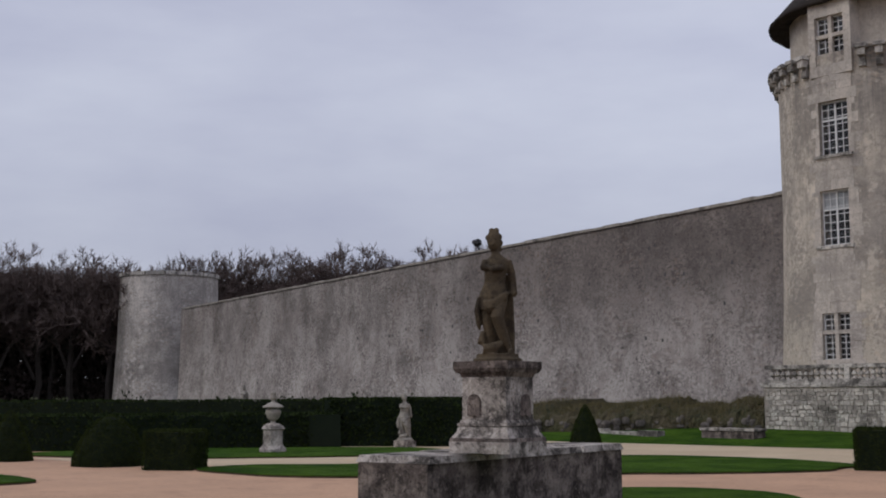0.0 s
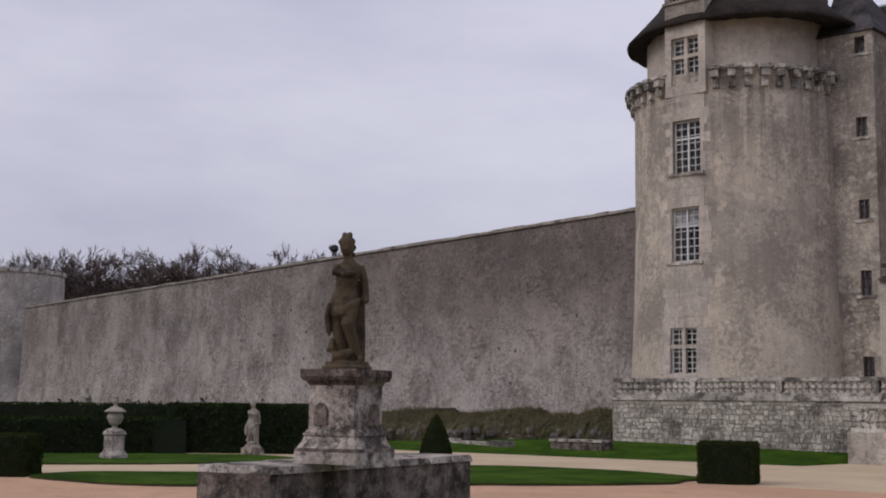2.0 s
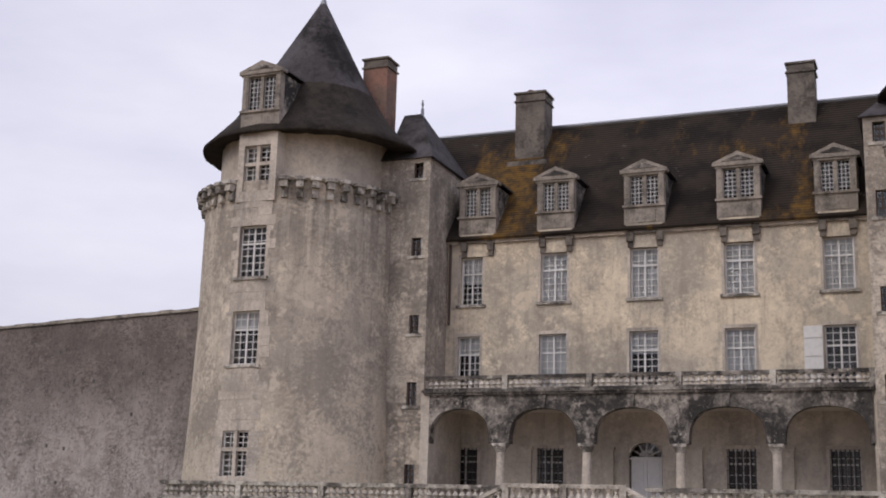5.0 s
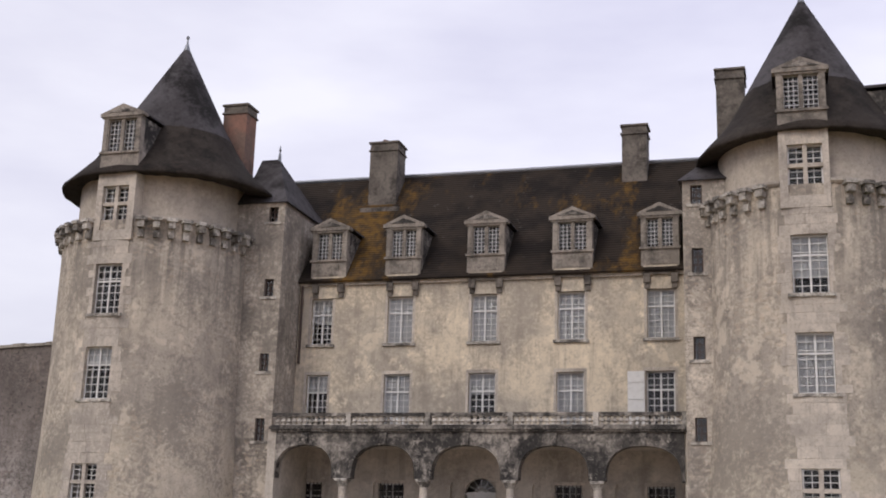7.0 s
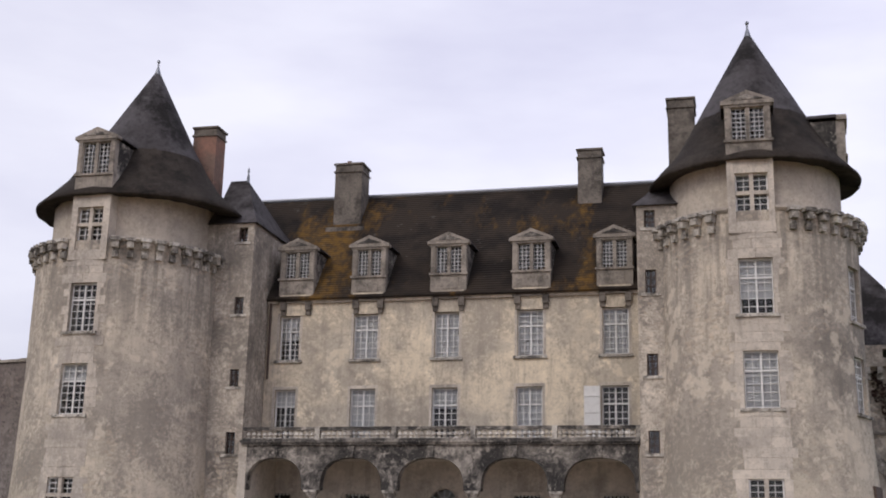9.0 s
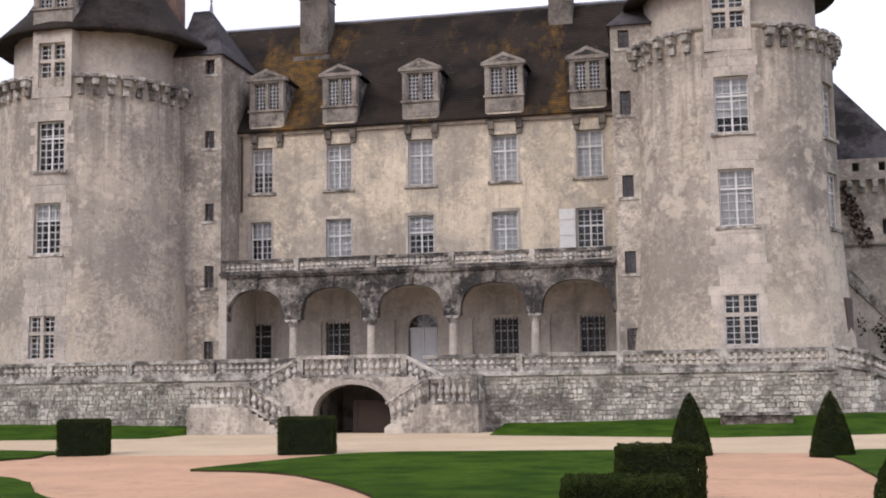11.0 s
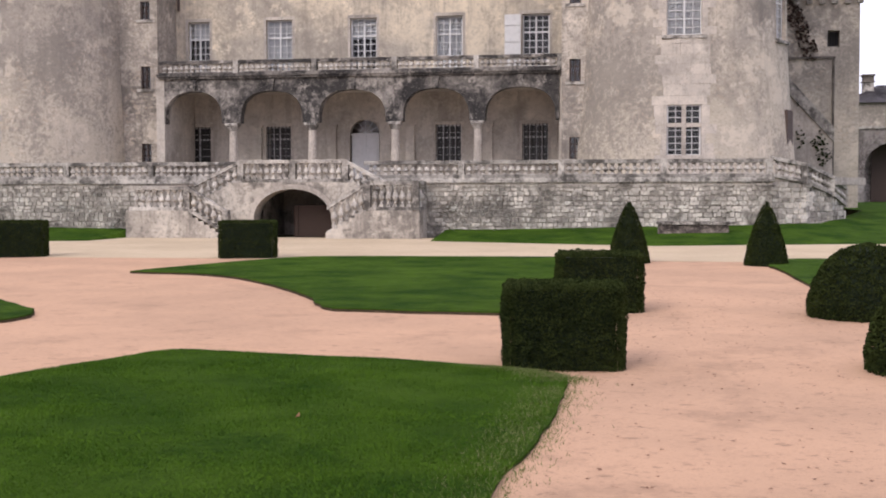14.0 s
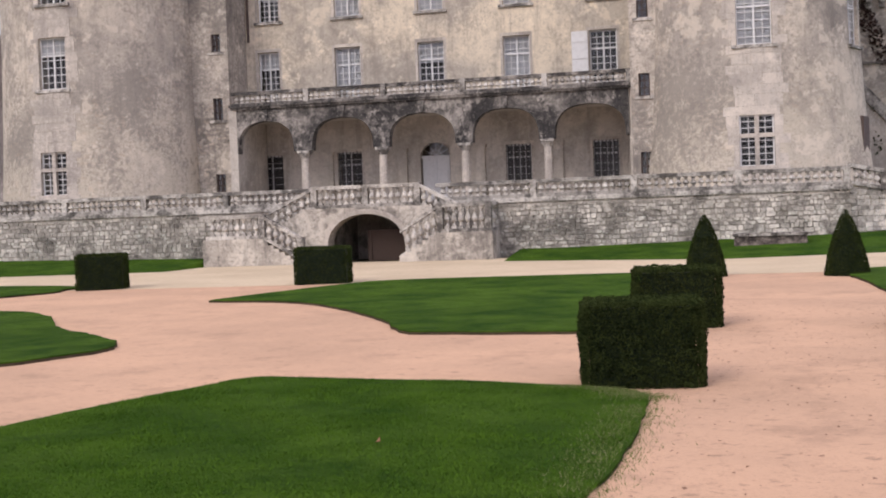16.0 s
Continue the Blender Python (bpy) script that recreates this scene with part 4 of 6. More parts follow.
def balustrade(name, label, points, height=0.75, pier_every=4.0, base=0.14, thick=0.26, mat=None, group="balustrades"):
    """A balustrade along the points (x, y, z of its foot): plinth, rail, piers and turned balusters."""
    ob = thing(name, label, "balustrade", group)
    k = (height - base - 0.15) / 0.6
    for (a, b) in zip(points, points[1:]):
        a, b = Vector(a), Vector(b)
        flat = Vector((b.x - a.x, b.y - a.y, 0))
        length = flat.length
        d = flat.normalized()
        s = Vector((-d.y, d.x, 0)) * thick / 2
        up = Vector((0, 0, 1))
        for nm, z0, z1, w in (("plinth", 0.0, base, 1.0), ("rail", height - 0.15, height, 1.15)):
            o = [a - s * w, b - s * w, b + s * w, a + s * w]
            part(nm, Mesh().add([p + up * z0 for p in o] + [p + up * z1 for p in o], [(3, 2, 1, 0), (4, 5, 6, 7), (0, 1, 5, 4), (1, 2, 6, 5), (2, 3, 7, 6), (3, 0, 4, 7)]), mat or BALUST, ob)
        bays = max(1, round(length / pier_every))
        for i in range(bays + 1):
            if i == 0 and (a.x, a.y) != (points[0][0], points[0][1]):
                continue
            p = a + (b - a) * (i / bays)
            pr = Mesh().box(p.x - 0.12, p.x + 0.12, p.y - 0.15, p.y + 0.15, p.z - 0.02, p.z + height + 0.008)
            part("pier", pr, BALUST, ob)
        n = max(1, int(length / bays / 0.29))
        ang = math.atan2(d.y, d.x)
        for i in range(bays):
            for j in range(n):
                f = (i + (j + 1) / (n + 1)) / bays
                p = a + (b - a) * f
                q = part("baluster", BAL, BALUSTER, ob)
                q.matrix_local = Matrix.Translation(p + up * base) @ Matrix.Rotation(ang, 4, "Z") @ Matrix.Diagonal((1.0, 1.0, k, 1))
    return ob


balustrade("gallery_balustrade", "blackened stone balustrade along the gallery roof", [(-21.0, YG - 0.02, 7.42), (-2.05, YG - 0.02, 7.42)], 0.62, 3.9, 0.08, 0.24, mat=BLACKENED)


# ---- the round towers ----
def tower(name, label, cx, cy, R, floors, dormer_at, apex, side=(), turned=(), turned_eave=0.0, batter=0.45):
    t = thing(name, label, "tower", "round towers")

    def radius(v):
        return R + batter * max(0.0, (11.0 - v) / 11.0) ** 1.7

    cw = Mesh()
    hol = []
    for (w0, w1, z0, z1, *_r) in floors:
        for zz in ((z0, z1),):
            if z1 < 16.0:
                hol.append((math.asin((w0 - cx) / R), math.asin((w1 - cx) / R), z0, z1))
    hol += [(a - 0.62 / R, a + 0.62 / R, z0, z1) for a, z0, z1 in side]
    us = [(-math.pi + 2 * math.pi * k / 72) for k in range(73)]
    wall_with_holes(cw, us, [0.0, 2.0, 4.0, 6.0, 8.0, 10.0, 12.0, 16.9], hol, lambda u, v, d: (cx + (radius(v) - d) * math.sin(u), cy - (radius(v) - d) * math.cos(u), v), 0.7)
    part("tower_wall", cw, RENDER, t, "round wall of stained lime render")
    # upper drum, set back above the corbels
    r2 = R - 0.62
    up = [(math.asin((w0 - cx) / (R - 0.0)), math.asin((w1 - cx) / (R - 0.0)), z0, z1) for (w0, w1, z0, z1, *_r) in floors if z1 >= 16.0]
    dw = Mesh()
    wall_with_holes(dw, us, [16.9, 18.0, 19.75], [(math.asin((w0 - 0.1 - cx) / r2), math.asin((w1 + 0.1 - cx) / r2), max(z0, 16.95), z1) for (w0, w1, z0, z1, *_r) in floors if z1 >= 16.0], lambda u, v, d: (cx + (r2 - d) * math.sin(u), cy - (r2 - d) * math.cos(u), v), 0.5)
    part("upper_drum", dw, DRUM, t)
    ring = Mesh().lathe([(r2 - 0.1, 16.88), (R + 0.06, 16.88), (R + 0.16, 16.98), (R + 0.16, 17.08), (r2 - 0.1, 17.1)], 72, (cx, cy, 0), cap=False)
    # the ring is open where the dormer bay passes through it
    bay0, bay1 = floors[-1][0] - 0.35, floors[-1][1] + 0.35
    keep = []
    for f in ring.f:
        mx = sum(ring.v[i][0] for i in f) / len(f)
        my = sum(ring.v[i][1] for i in f) / len(f)
        if not (my < cy and bay0 < mx < bay1):
            keep.append(f)
    ring.f = keep
    part("parapet_ring", ring, ASHLAR, t)
    cb = Mesh().box(-0.02, 0.2, -0.14, 0.14, 16.02, 16.32).box(-0.02, 0.14, -0.12, 0.12, 16.32, 16.47).box(-0.02, 0.4, -0.16, 0.16, 16.47, 16.8).data("corbel", BALUST)
    mer = Mesh().box(-0.1, 0.47, -0.25, 0.25, 16.803, 16.97, 0.02).data("parapet_block", BALUST)
    n = 44 if R > 4.6 else 41
    for k in range(n):
        a = 2 * math.pi * k / n + 0.03
        x, y = math.sin(a) * R, -math.cos(a) * R
        if y < 0 and bay0 - 0.1 < cx + x < bay1 + 0.1:
            continue
        mtx = Matrix.Translation((cx, cy, 0)) @ Matrix.Rotation(a - math.pi / 2, 4, "Z") @ Matrix.Translation((R, 0, 0))
        q = part("corbel", cb, BALUST, t)
        q.matrix_local = mtx
        q = part("parapet_block", mer, BALUST, t)
        q.matrix_local = mtx
    # bell-cast cone
    e = 19.3
    er = random.Random(int(R * 10))
    skirt = Mesh().lathe([(R - 0.9, e + 0.1), (R - 0.7, e + 0.02), (R + 0.31, e - 0.13), (R + 0.35, e - 0.02), (R, e + 0.36), (R - 0.35, e + 0.75), (R - 0.95, e + 1.45), (R - 1.5, e + 2.4), (R - 1.85, e + 3.05)], 72, (cx, cy, 0), cap=False)
    skirt.v = [(x, y, z + (er.uniform(-0.045, 0.03) if z < e + 0.2 else er.uniform(-0.02, 0.02))) for x, y, z in skirt.v]
    cone = Mesh().lathe([(R - 1.82, e + 3.0), (R - 2.3, e + 3.9), (0.1, apex[1])], 72, (cx, cy, 0), cap=False)
    for m in (skirt, cone):
        m.v = [(x + (apex[0] - cx) * max(0, z - e) / (apex[1] - e), y, z) for x, y, z in m.v]
        if turned_eave:
            m.v = [(cx + (x - cx) * (1 + turned_eave * max(0.0, min(1.0, (apex[1] - z) / (apex[1] - e))) ** 2) if x > cx else x, y, z) for x, y, z in m.v]
    rf = part("cone_roof", cone, SLATE, t, "steep conical grey slate roof", smooth=True)
    part("roof_skirt", skirt, SKIRT, t, "flared skirt of dark mossy tiles", smooth=True)
    part("finial", Mesh().lathe([(0.24, -0.35), (0.13, 0.05), (0.05, 0.3), (0.04, 0.5), (0.09, 0.56), (0.09, 0.64), (0.02, 0.72)], 10, (apex[0], cy, apex[1])), ZINC, rf)
    for (w0, w1, z0, z1, cross, shut) in floors:
        rz = radius((z0 + z1) / 2)
        y = cy - math.sqrt(rz * rz - ((w0 + w1) / 2 - cx) ** 2) + 0.03
        window(t, w0, w1, y, z0, z1, cross=cross, shut=shut, rows=8 if cross else 7, transom=0.6 if cross else 0.66, sill=not cross, surround=False)
    for a, z0, z1 in side:
        wob = window(t, cx - 0.6, cx + 0.6, cy - radius(z0) + 0.03, z0, z1, surround=False)
        wob.matrix_local = Matrix.Translation((cx, cy, 0)) @ Matrix.Rotation(a, 4, "Z") @ Matrix.Translation((-cx, -cy, 0))
    # dressed stones that frame the windows and climb between them
    br_ = random.Random(int(cx) + 50)
    z = 2.45
    mids = [(f[0] + f[1]) / 2 for f in floors]
    while z < 15.85:
        top = min(z + br_.uniform(0.32, 0.52), 15.9)
        edges = sorted({z, top} | {v for f in floors for v in f[2:4] if z + 0.05 < v < top - 0.05})
        top = edges[1]
        zm = (z + top) / 2
        inside_ = [f for f in floors if f[2] < zm < f[3]]
        mid = float(np.interp(zm, [f[2] for f in floors], mids))
        wl0, wr0 = mid - br_.uniform(0.82, 1.35), mid + br_.uniform(0.82, 1.35)
        spans = [(wl0, inside_[0][0] - 0.004), (inside_[0][1] + 0.004, wr0)] if inside_ else [(wl0, mid + br_.uniform(-0.3, 0.3)), (None, wr0)]
        for i, (a, b) in enumerate(spans):
            a = spans[0][1] + 0.012 if a is None else a
            ra, rb = radius(z), radius(top)
            k = [a + (b - a) * q / 3 for q in range(4)]
            proud = 0.012 + br_.uniform(0, 0.012)
            vs = []
            for d in (proud, -0.1):
                for rr_, zz in ((ra, z + 0.006), (rb, top - 0.006)):
                    vs += [(x, cy - math.sqrt((rr_ + d) ** 2 - (x - cx) ** 2), zz) for x in k]
            fs = [(q, q + 1, q + 5, q + 4) for q in range(3)] + [(4 + q, 5 + q, 13 + q, 12 + q) for q in range(3)] + [(q + 1, q, q + 8, q + 9) for q in range(3)] + [(0, 4, 12, 8), (7, 3, 11, 15)]
            part("dressed_stone", Mesh().add(vs, fs), ASHLAR, t)
        z = top
    # the dormer bay that rises flush with the wall
    x0, x1, zb, zt, ap = dormer_at
    yb = cy - R + 0.0
    lo = floors[-1]
    b = Mesh()
    wall_with_holes(b, [x0, x1], [15.9, zb], [(lo[0], lo[1], lo[2], lo[3])], lambda u, v, d: (u, yb - 0.02 + d, v), 0.6)
    b.box(x0, x0 + 0.25, yb + 0.58, yb + 1.6, 15.9, zb).box(x1 - 0.25, x1, yb + 0.58, yb + 1.6, 15.9, zb)
    part("dormer_bay", b, ASHLAR, t, "flat stone bay carrying the dormer")
    dormer(t, x0, x1, yb - 0.02, zb, zt, ap, cy - 0.8, None, zb + 0.85)
    for a in turned:
        mid = (x0 + x1) / 2 - cx
        d = dormer(t, x0 - mid, x1 - mid, yb + 0.3, zb + 0.2, zt + 0.2, ap + 0.2, cy - 0.8, None, zb + 1.0)
        d.matrix_local = Matrix.Translation((cx, cy, 0)) @ Matrix.Rotation(a, 4, "Z") @ Matrix.Translation((-cx, -cy, 0))
    return t


CXL, CYL, CXR, CYR, RT = -28.5, 49.2, 3.4, 48.95, 4.5
LT = tower("round_tower", "tall round stone tower with a slate cone beside the rampart", CXL, CYL, 4.8,
           [(-29.28, -27.95, 3.37, 5.4, True, 0.0), (-29.24, -27.85, 8.35, 10.78, False, 0.35), (-29.14, -27.75, 12.35, 14.75, False, 0.0), (-29.14, -27.75, 16.4, 18.6, True, 0.0)], (-29.45, -27.4, 19.5, 22.1, 22.75), (-28.0, 27.7), turned_eave=0.15)
chimney(LT, -26.1, -24.75, 50.3, 51.5, 19.5, 24.75, BRICK_CH)
RTW = tower("round_tower", "tall round stone tower with pale inner shutters beside the grass bank", CXR, CYR, RT,
            [(2.62, 4.02, 3.32, 5.46, True, 0.0), (2.6, 4.05, 8.35, 10.77, False, 1.0), (2.56, 4.0, 12.35, 14.78, False, 0.7), (2.56, 3.95, 16.4, 18.6, True, 0.0)], (2.22, 4.2, 19.3, 21.75, 22.4), (3.45, 27.1), [(1.15, 8.35, 10.8), (1.15, 12.35, 14.8)], [radians(86)], batter=0.78)
sd = Mesh().box(-0.5, 0.5, -0.03, 0.2, 2.4, 5.35)
for k in range(5):
    sd.box(-0.48 + 0.2 * k, -0.3 + 0.2 * k, -0.055, -0.03, 2.45, 5.3)
sdo = part("side_door", sd, BROWN, RTW, "tall brown plank door")
sdo.matrix_local = Matrix.Translation((CXR, CYR, 0)) @ Matrix.Rotation(1.22, 4, "Z") @ Matrix.Translation((0, -RT - 0.3, 0))
chimney(RTW, -0.55, 0.75, 50.3, 51.6, 19.5, 24.6, CHIMNEY)


# ---- the square stair turrets in the angles ----
def turret(label, x0, x1, y0, y1, top, win_x, wins, apex, lean=0.0, roof_x0=None, ridge=0.0):
    t = thing("stair_turret", label, "turret", "stair turrets")
    m = Mesh()
    wall_with_holes(m, [x0, x1], [0, top], [(win_x, win_x + 0.5, a, b) for a, b in wins], lambda u, v, d: (u, y0 + d, v), 0.4)
    m.box(x0, x0 + 0.4, y0 + 0.4, y1, 0, top)
    m.slab([(x1 - 0.4, y0 + 0.4), (x1, y0 + 0.4), (x1 - lean, y1), (x1 - lean - 0.4, y1)], 0, top)
    part("turret_wall", m, TURRET, t)
    for a, b in wins:
        lights = [(win_x + p, win_x + p + 0.165, a + (b - a) * k / 3 + 0.04, a + (b - a) * (k + 1) / 3 - 0.01) for p in (0.06, 0.275) for k in range(3)]
        w = wall_with_holes(Mesh(), [win_x, win_x + 0.5], [a, b], lights, lambda u, v, d: (u, y0 + 0.15 + d, v), 0.05)
        ob = part("window", w, BROWN, t)
        part("pane", Mesh().box(win_x, win_x + 0.5, y0 + 0.2, y0 + 0.21, a, b), GLASS, ob)
        part("room_shade", Mesh().box(win_x - 0.1, win_x + 0.6, y0 + 0.8, y0 + 0.82, a - 0.1, b + 0.1), UNLIT_DARK, ob)
        part("sill", Mesh().box(win_x - 0.18, win_x + 0.68, y0 - 0.06, y0 + 0.15, a - 0.14, a - 0.003), BALUST, ob)
    ax, ay, az = apex
    e = 0.18
    rx0 = x0 if roof_x0 is None else roof_x0
    o = [(rx0 - e, y0 - e), (x1 + e, y0 - e), (x1 + e - lean, y1 + e), (rx0 - e, y1 + e)]
    r = Mesh().add([(x, y, top) for x, y in o] + [(x + (ax - x) * 0.33, y + (ay - y) * 0.33, top + (az - top) * 0.29) for x, y in o] + [(ax, ay, az), (ax - ridge, ay, az)],
                   [(3, 2, 1, 0)] + [(i, (i + 1) % 4, 4 + (i + 1) % 4, 4 + i) for i in range(4)] + [(4, 5, 8, 9), (5, 6, 8), (6, 7, 9, 8), (7, 4, 9)])
    rr = part("turret_roof", r, SLATE, t, "steep slate pyramid roof")
    part("finial", Mesh().lathe([(0.1, -0.2), (0.08, 0.2), (0.03, 0.4), (0.07, 0.5), (0.02, 0.75)], 8, apex), ZINC, rr)
    return t


turret("square stair turret between a round tower and the gallery", -24.5, -21.73, 49.2, 55.0, 18.8, -22.6, [(3.35, 4.23), (6.91, 8.0), (10.27, 11.15), (13.99, 14.88), (17.81, 18.59)], (-23.3, 51.6, 21.95), ridge=1.0)
turret("narrow stair turret wedged beside a round tower", -1.95, -0.1, 47.25, 53.0, 18.15, -1.6, [(3.3, 4.27), (6.75, 7.75), (10.2, 11.2), (14.0, 15.1), (17.1, 17.95)], (-0.4, 50.6, 21.0))

# ---- terrace ----
YT, ZT = 41.2, 2.4
TERR = [(-30.3, YT), (6.6, YT), (9.3, 43.3), (11.0, 46.5), (11.0, 53), (-30.3, 53)]
terrace = thing("terrace", "stone terrace in front of the house with a rubble retaining wall", "terrace", kind="structure")
part("terrace_floor", Mesh().slab(TERR, 2.1, ZT), ASHLAR, terrace)
part("retaining_wall", Mesh().box(-30.3, -14.05, YT + 0.02, YT + 0.5, -0.1, 2.1).box(-10.75, 6.6, YT + 0.02, YT + 0.5, -0.1, 2.1).box(-30.3, -29.8, YT + 0.5, 50.0, -0.1, 2.1), MORTAR, terrace)
part("coping", Mesh().box(-30.4, 6.7, YT - 0.1, YT + 0.45, 2.22, 2.405).box(-30.4, -29.9, YT + 0.45, 47.0, 2.22, 2.405), BALUST, terrace)
balustrade("terrace_balustrade", "long lichened stone balustrade on the terrace edge", [(-30.2, YT + 0.1, ZT), (-15.0, YT + 0.1, ZT)], 0.72, 3.6)
balustrade("terrace_balustrade", "long lichened stone balustrade on the terrace edge", [(-9.6, YT + 0.1, ZT), (6.5, YT + 0.1, ZT)], 0.72, 3.6)
balustrade("terrace_balustrade", "short balustrade returning towards the rampart", [(-30.2, YT + 0.3, ZT), (-30.2, 46.0, ZT)], 0.72, 3.6)
# curved stairs going down round the corner
STAIR = [(6.6, YT + 0.1, ZT), (7.9, 41.9, ZT - 0.25), (9.1, 43.2, ZT - 0.75), (9.9, 45.0, ZT - 1.2)]
balustrade("stair_balustrade", "balustrade stepping down round the terrace corner", STAIR, 0.8, 4.0)
for a, b in zip(STAIR, STAIR[1:]):
    part("retaining_wall", Mesh().add([(a[0], a[1], -0.1), (b[0], b[1], -0.1), (b[0], b[1], b[2]), (a[0], a[1], a[2]), (a[0] - 0.2, a[1] + 0.5, -0.1), (b[0] - 0.4, b[1] + 0.4, -0.1), (b[0] - 0.4, b[1] + 0.4, b[2]), (a[0] - 0.2, a[1] + 0.5, a[2])],
                                      [(0, 1, 2, 3), (5, 4, 7, 6), (3, 2, 6, 7), (0, 3, 7, 4), (1, 5, 6, 2)]), BALUST, terrace)

# ---- double staircase ----
stairs = thing("double_staircase", "double stone staircase over a low vaulted passage", "staircase")
Y0, Y1, Y2 = 39.5, 40.35, YT + 0.02


def steps_profile(xa, za, xb, zb, n):
    out = []
    for k in range(n):
        z = za + (zb - za) * (k + 1) / n
        out += [(xa + (xb - xa) * k / n, z), (xa + (xb - xa) * (k + 1) / n, z)]
    return out


lf = [(-19.2, -0.05), (-19.2, 1.12), (-16.6, 1.12)] + steps_profile(-16.6, 1.12, -14.9, 0.1, 7)[1:] + [(-14.9, -0.05)]
part("lower_flight", Mesh().profile(lf[::-1], Y0, Y1), STAIRSTONE, stairs, "pale stone flight rising outwards")
rg = [(-10.8, -0.05), (-10.8, 0.1)] + steps_profile(-10.8, 0.1, -9.1, 1.12, 7) + [(-7.0, 1.12), (-7.0, -0.05)]
part("lower_flight", Mesh().profile(rg[::-1], Y0, Y1), STAIRSTONE, stairs, "pale stone flight rising outwards")
for xa in (-19.2, -7.8):
    part("side_wall", Mesh().box(xa, xa + 0.8, Y1, Y2, -0.05, 1.12), STAIRSTONE, stairs)
AX0, AX1, AZ = -14.05, -10.75, 1.98
arch = [((AX0 + AX1) / 2 - (AX1 - AX0) / 2 * math.cos(a), 0.6 + (AZ - 0.6) * abs(math.sin(a)) ** 0.85) for a in np.linspace(0, math.pi, 15)]
lo_l = [(-18.0, 1.1)] + steps_profile(-17.0, 1.1, -14.8, 2.25, 7)
lo_r = steps_profile(-8.2, 1.1, -10.0, 2.25, 7)[::-1] + [(-7.4, 1.1)]
top_line = lo_l + lo_r
up_m = Mesh()
front = [(-18.0, -0.05), (AX0, -0.05), *arch, (AX1, -0.05), (-7.4, -0.05)] + top_line[::-1]
up_m.profile(front, Y1 + 0.01, Y2)
part("upper_flight", up_m, STAIRSTONE, stairs, "stone flights meeting on a landing above the arch")
arc2 = [((AX0 + AX1) / 2 - ((AX1 - AX0) / 2 + 0.22) * math.cos(a), 0.6 + (AZ - 0.6 + 0.2) * abs(math.sin(a)) ** 0.85) for a in np.linspace(0, math.pi, 15)]
part("arch_ring", Mesh().profile([*arch, *arc2[::-1]], Y1 - 0.05, Y1 + 0.02), ASHLAR, stairs)
part("passage_wall", Mesh().box(AX0 - 0.3, AX0, Y2, Y2 + 3.5, -0.05, 2.0).box(AX1, AX1 + 0.3, Y2, Y2 + 3.5, -0.05, 2.0).box(AX0 - 0.3, AX1 + 0.3, Y2 + 3.5, Y2 + 3.7, -0.05, 2.0), MORTAR, stairs)
part("passage_door", Mesh().box(-12.7, AX1 - 0.02, Y2 + 0.4, Y2 + 0.48, 0.0, 1.3).box(-12.6, -12.52, Y2 + 0.36, Y2 + 0.4, 0.0, 1.3), simple("dark_oak", (0.05, 0.03, 0.022), 0.8), stairs, "brown wooden door in the passage")
balustrade("stair_balustrade", "lichened balustrade of the lower stair flight", [(-19.05, Y0 + 0.15, 1.12), (-16.6, Y0 + 0.15, 1.12), (-14.95, Y0 + 0.15, 0.15)], 0.98, 3.0)
balustrade("stair_balustrade", "lichened balustrade of the lower stair flight", [(-10.75, Y0 + 0.15, 0.15), (-9.1, Y0 + 0.15, 1.12), (-7.15, Y0 + 0.15, 1.12)], 1.15, 3.0)
balustrade("stair_balustrade", "lichened balustrade over the passage arch", [(-16.6, Y1 + 0.15, 1.3), (-14.6, Y1 + 0.15, 2.25), (-10.2, Y1 + 0.15, 2.25), (-8.4, Y1 + 0.15, 1.3)], 0.92, 2.6)
balustrade("stair_balustrade", "balustrade on the stair's outer side", [(-7.15, Y0 + 0.3, 1.12), (-7.15, YT - 0.1, 1.12)], 1.15, 3.0)

# ---- rampart and corner tower ----
WA, WB = Vector((-31.0, 46.7, 0)), Vector((-117.5, 62.825, 0))
wd = (WB - WA).normalized()
wnrm = Vector((-wd.y, wd.x, 0))
if wnrm.y > 0:
    wnrm = -wnrm
rm = Mesh()
H = 11.4
wl_ = (WB - WA).length
us = [wl_ * k / 40 for k in range(41)]
for k in range(40):
    for (h0, h1, o0, o1) in ((-0.1, 3.0, 0.35, 0.2), (3.0, 7.0, 0.2, 0.05), (7.0, H, 0.05, 0.0)):
        p, q = WA + wd * us[k], WA + wd * us[k + 1]
        rm.add([p + wnrm * o0 + Vector((0, 0, h0)), q + wnrm * o0 + Vector((0, 0, h0)), q + wnrm * o1 + Vector((0, 0, h1)), p + wnrm * o1 + Vector((0, 0, h1))], [(3, 2, 1, 0)])
p, q = WA, WB
rm.add([p + Vector((0, 0, H)), q + Vector((0, 0, H)), q - wnrm * 1.6 + Vector((0, 0, H)), p - wnrm * 1.6 + Vector((0, 0, H)), q - wnrm * 1.6, p - wnrm * 1.6], [(3, 2, 1, 0), (2, 3, 5, 4)])
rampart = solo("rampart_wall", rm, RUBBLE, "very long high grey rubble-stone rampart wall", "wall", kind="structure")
cop = Mesh()
random.seed(3)
s = 0.0
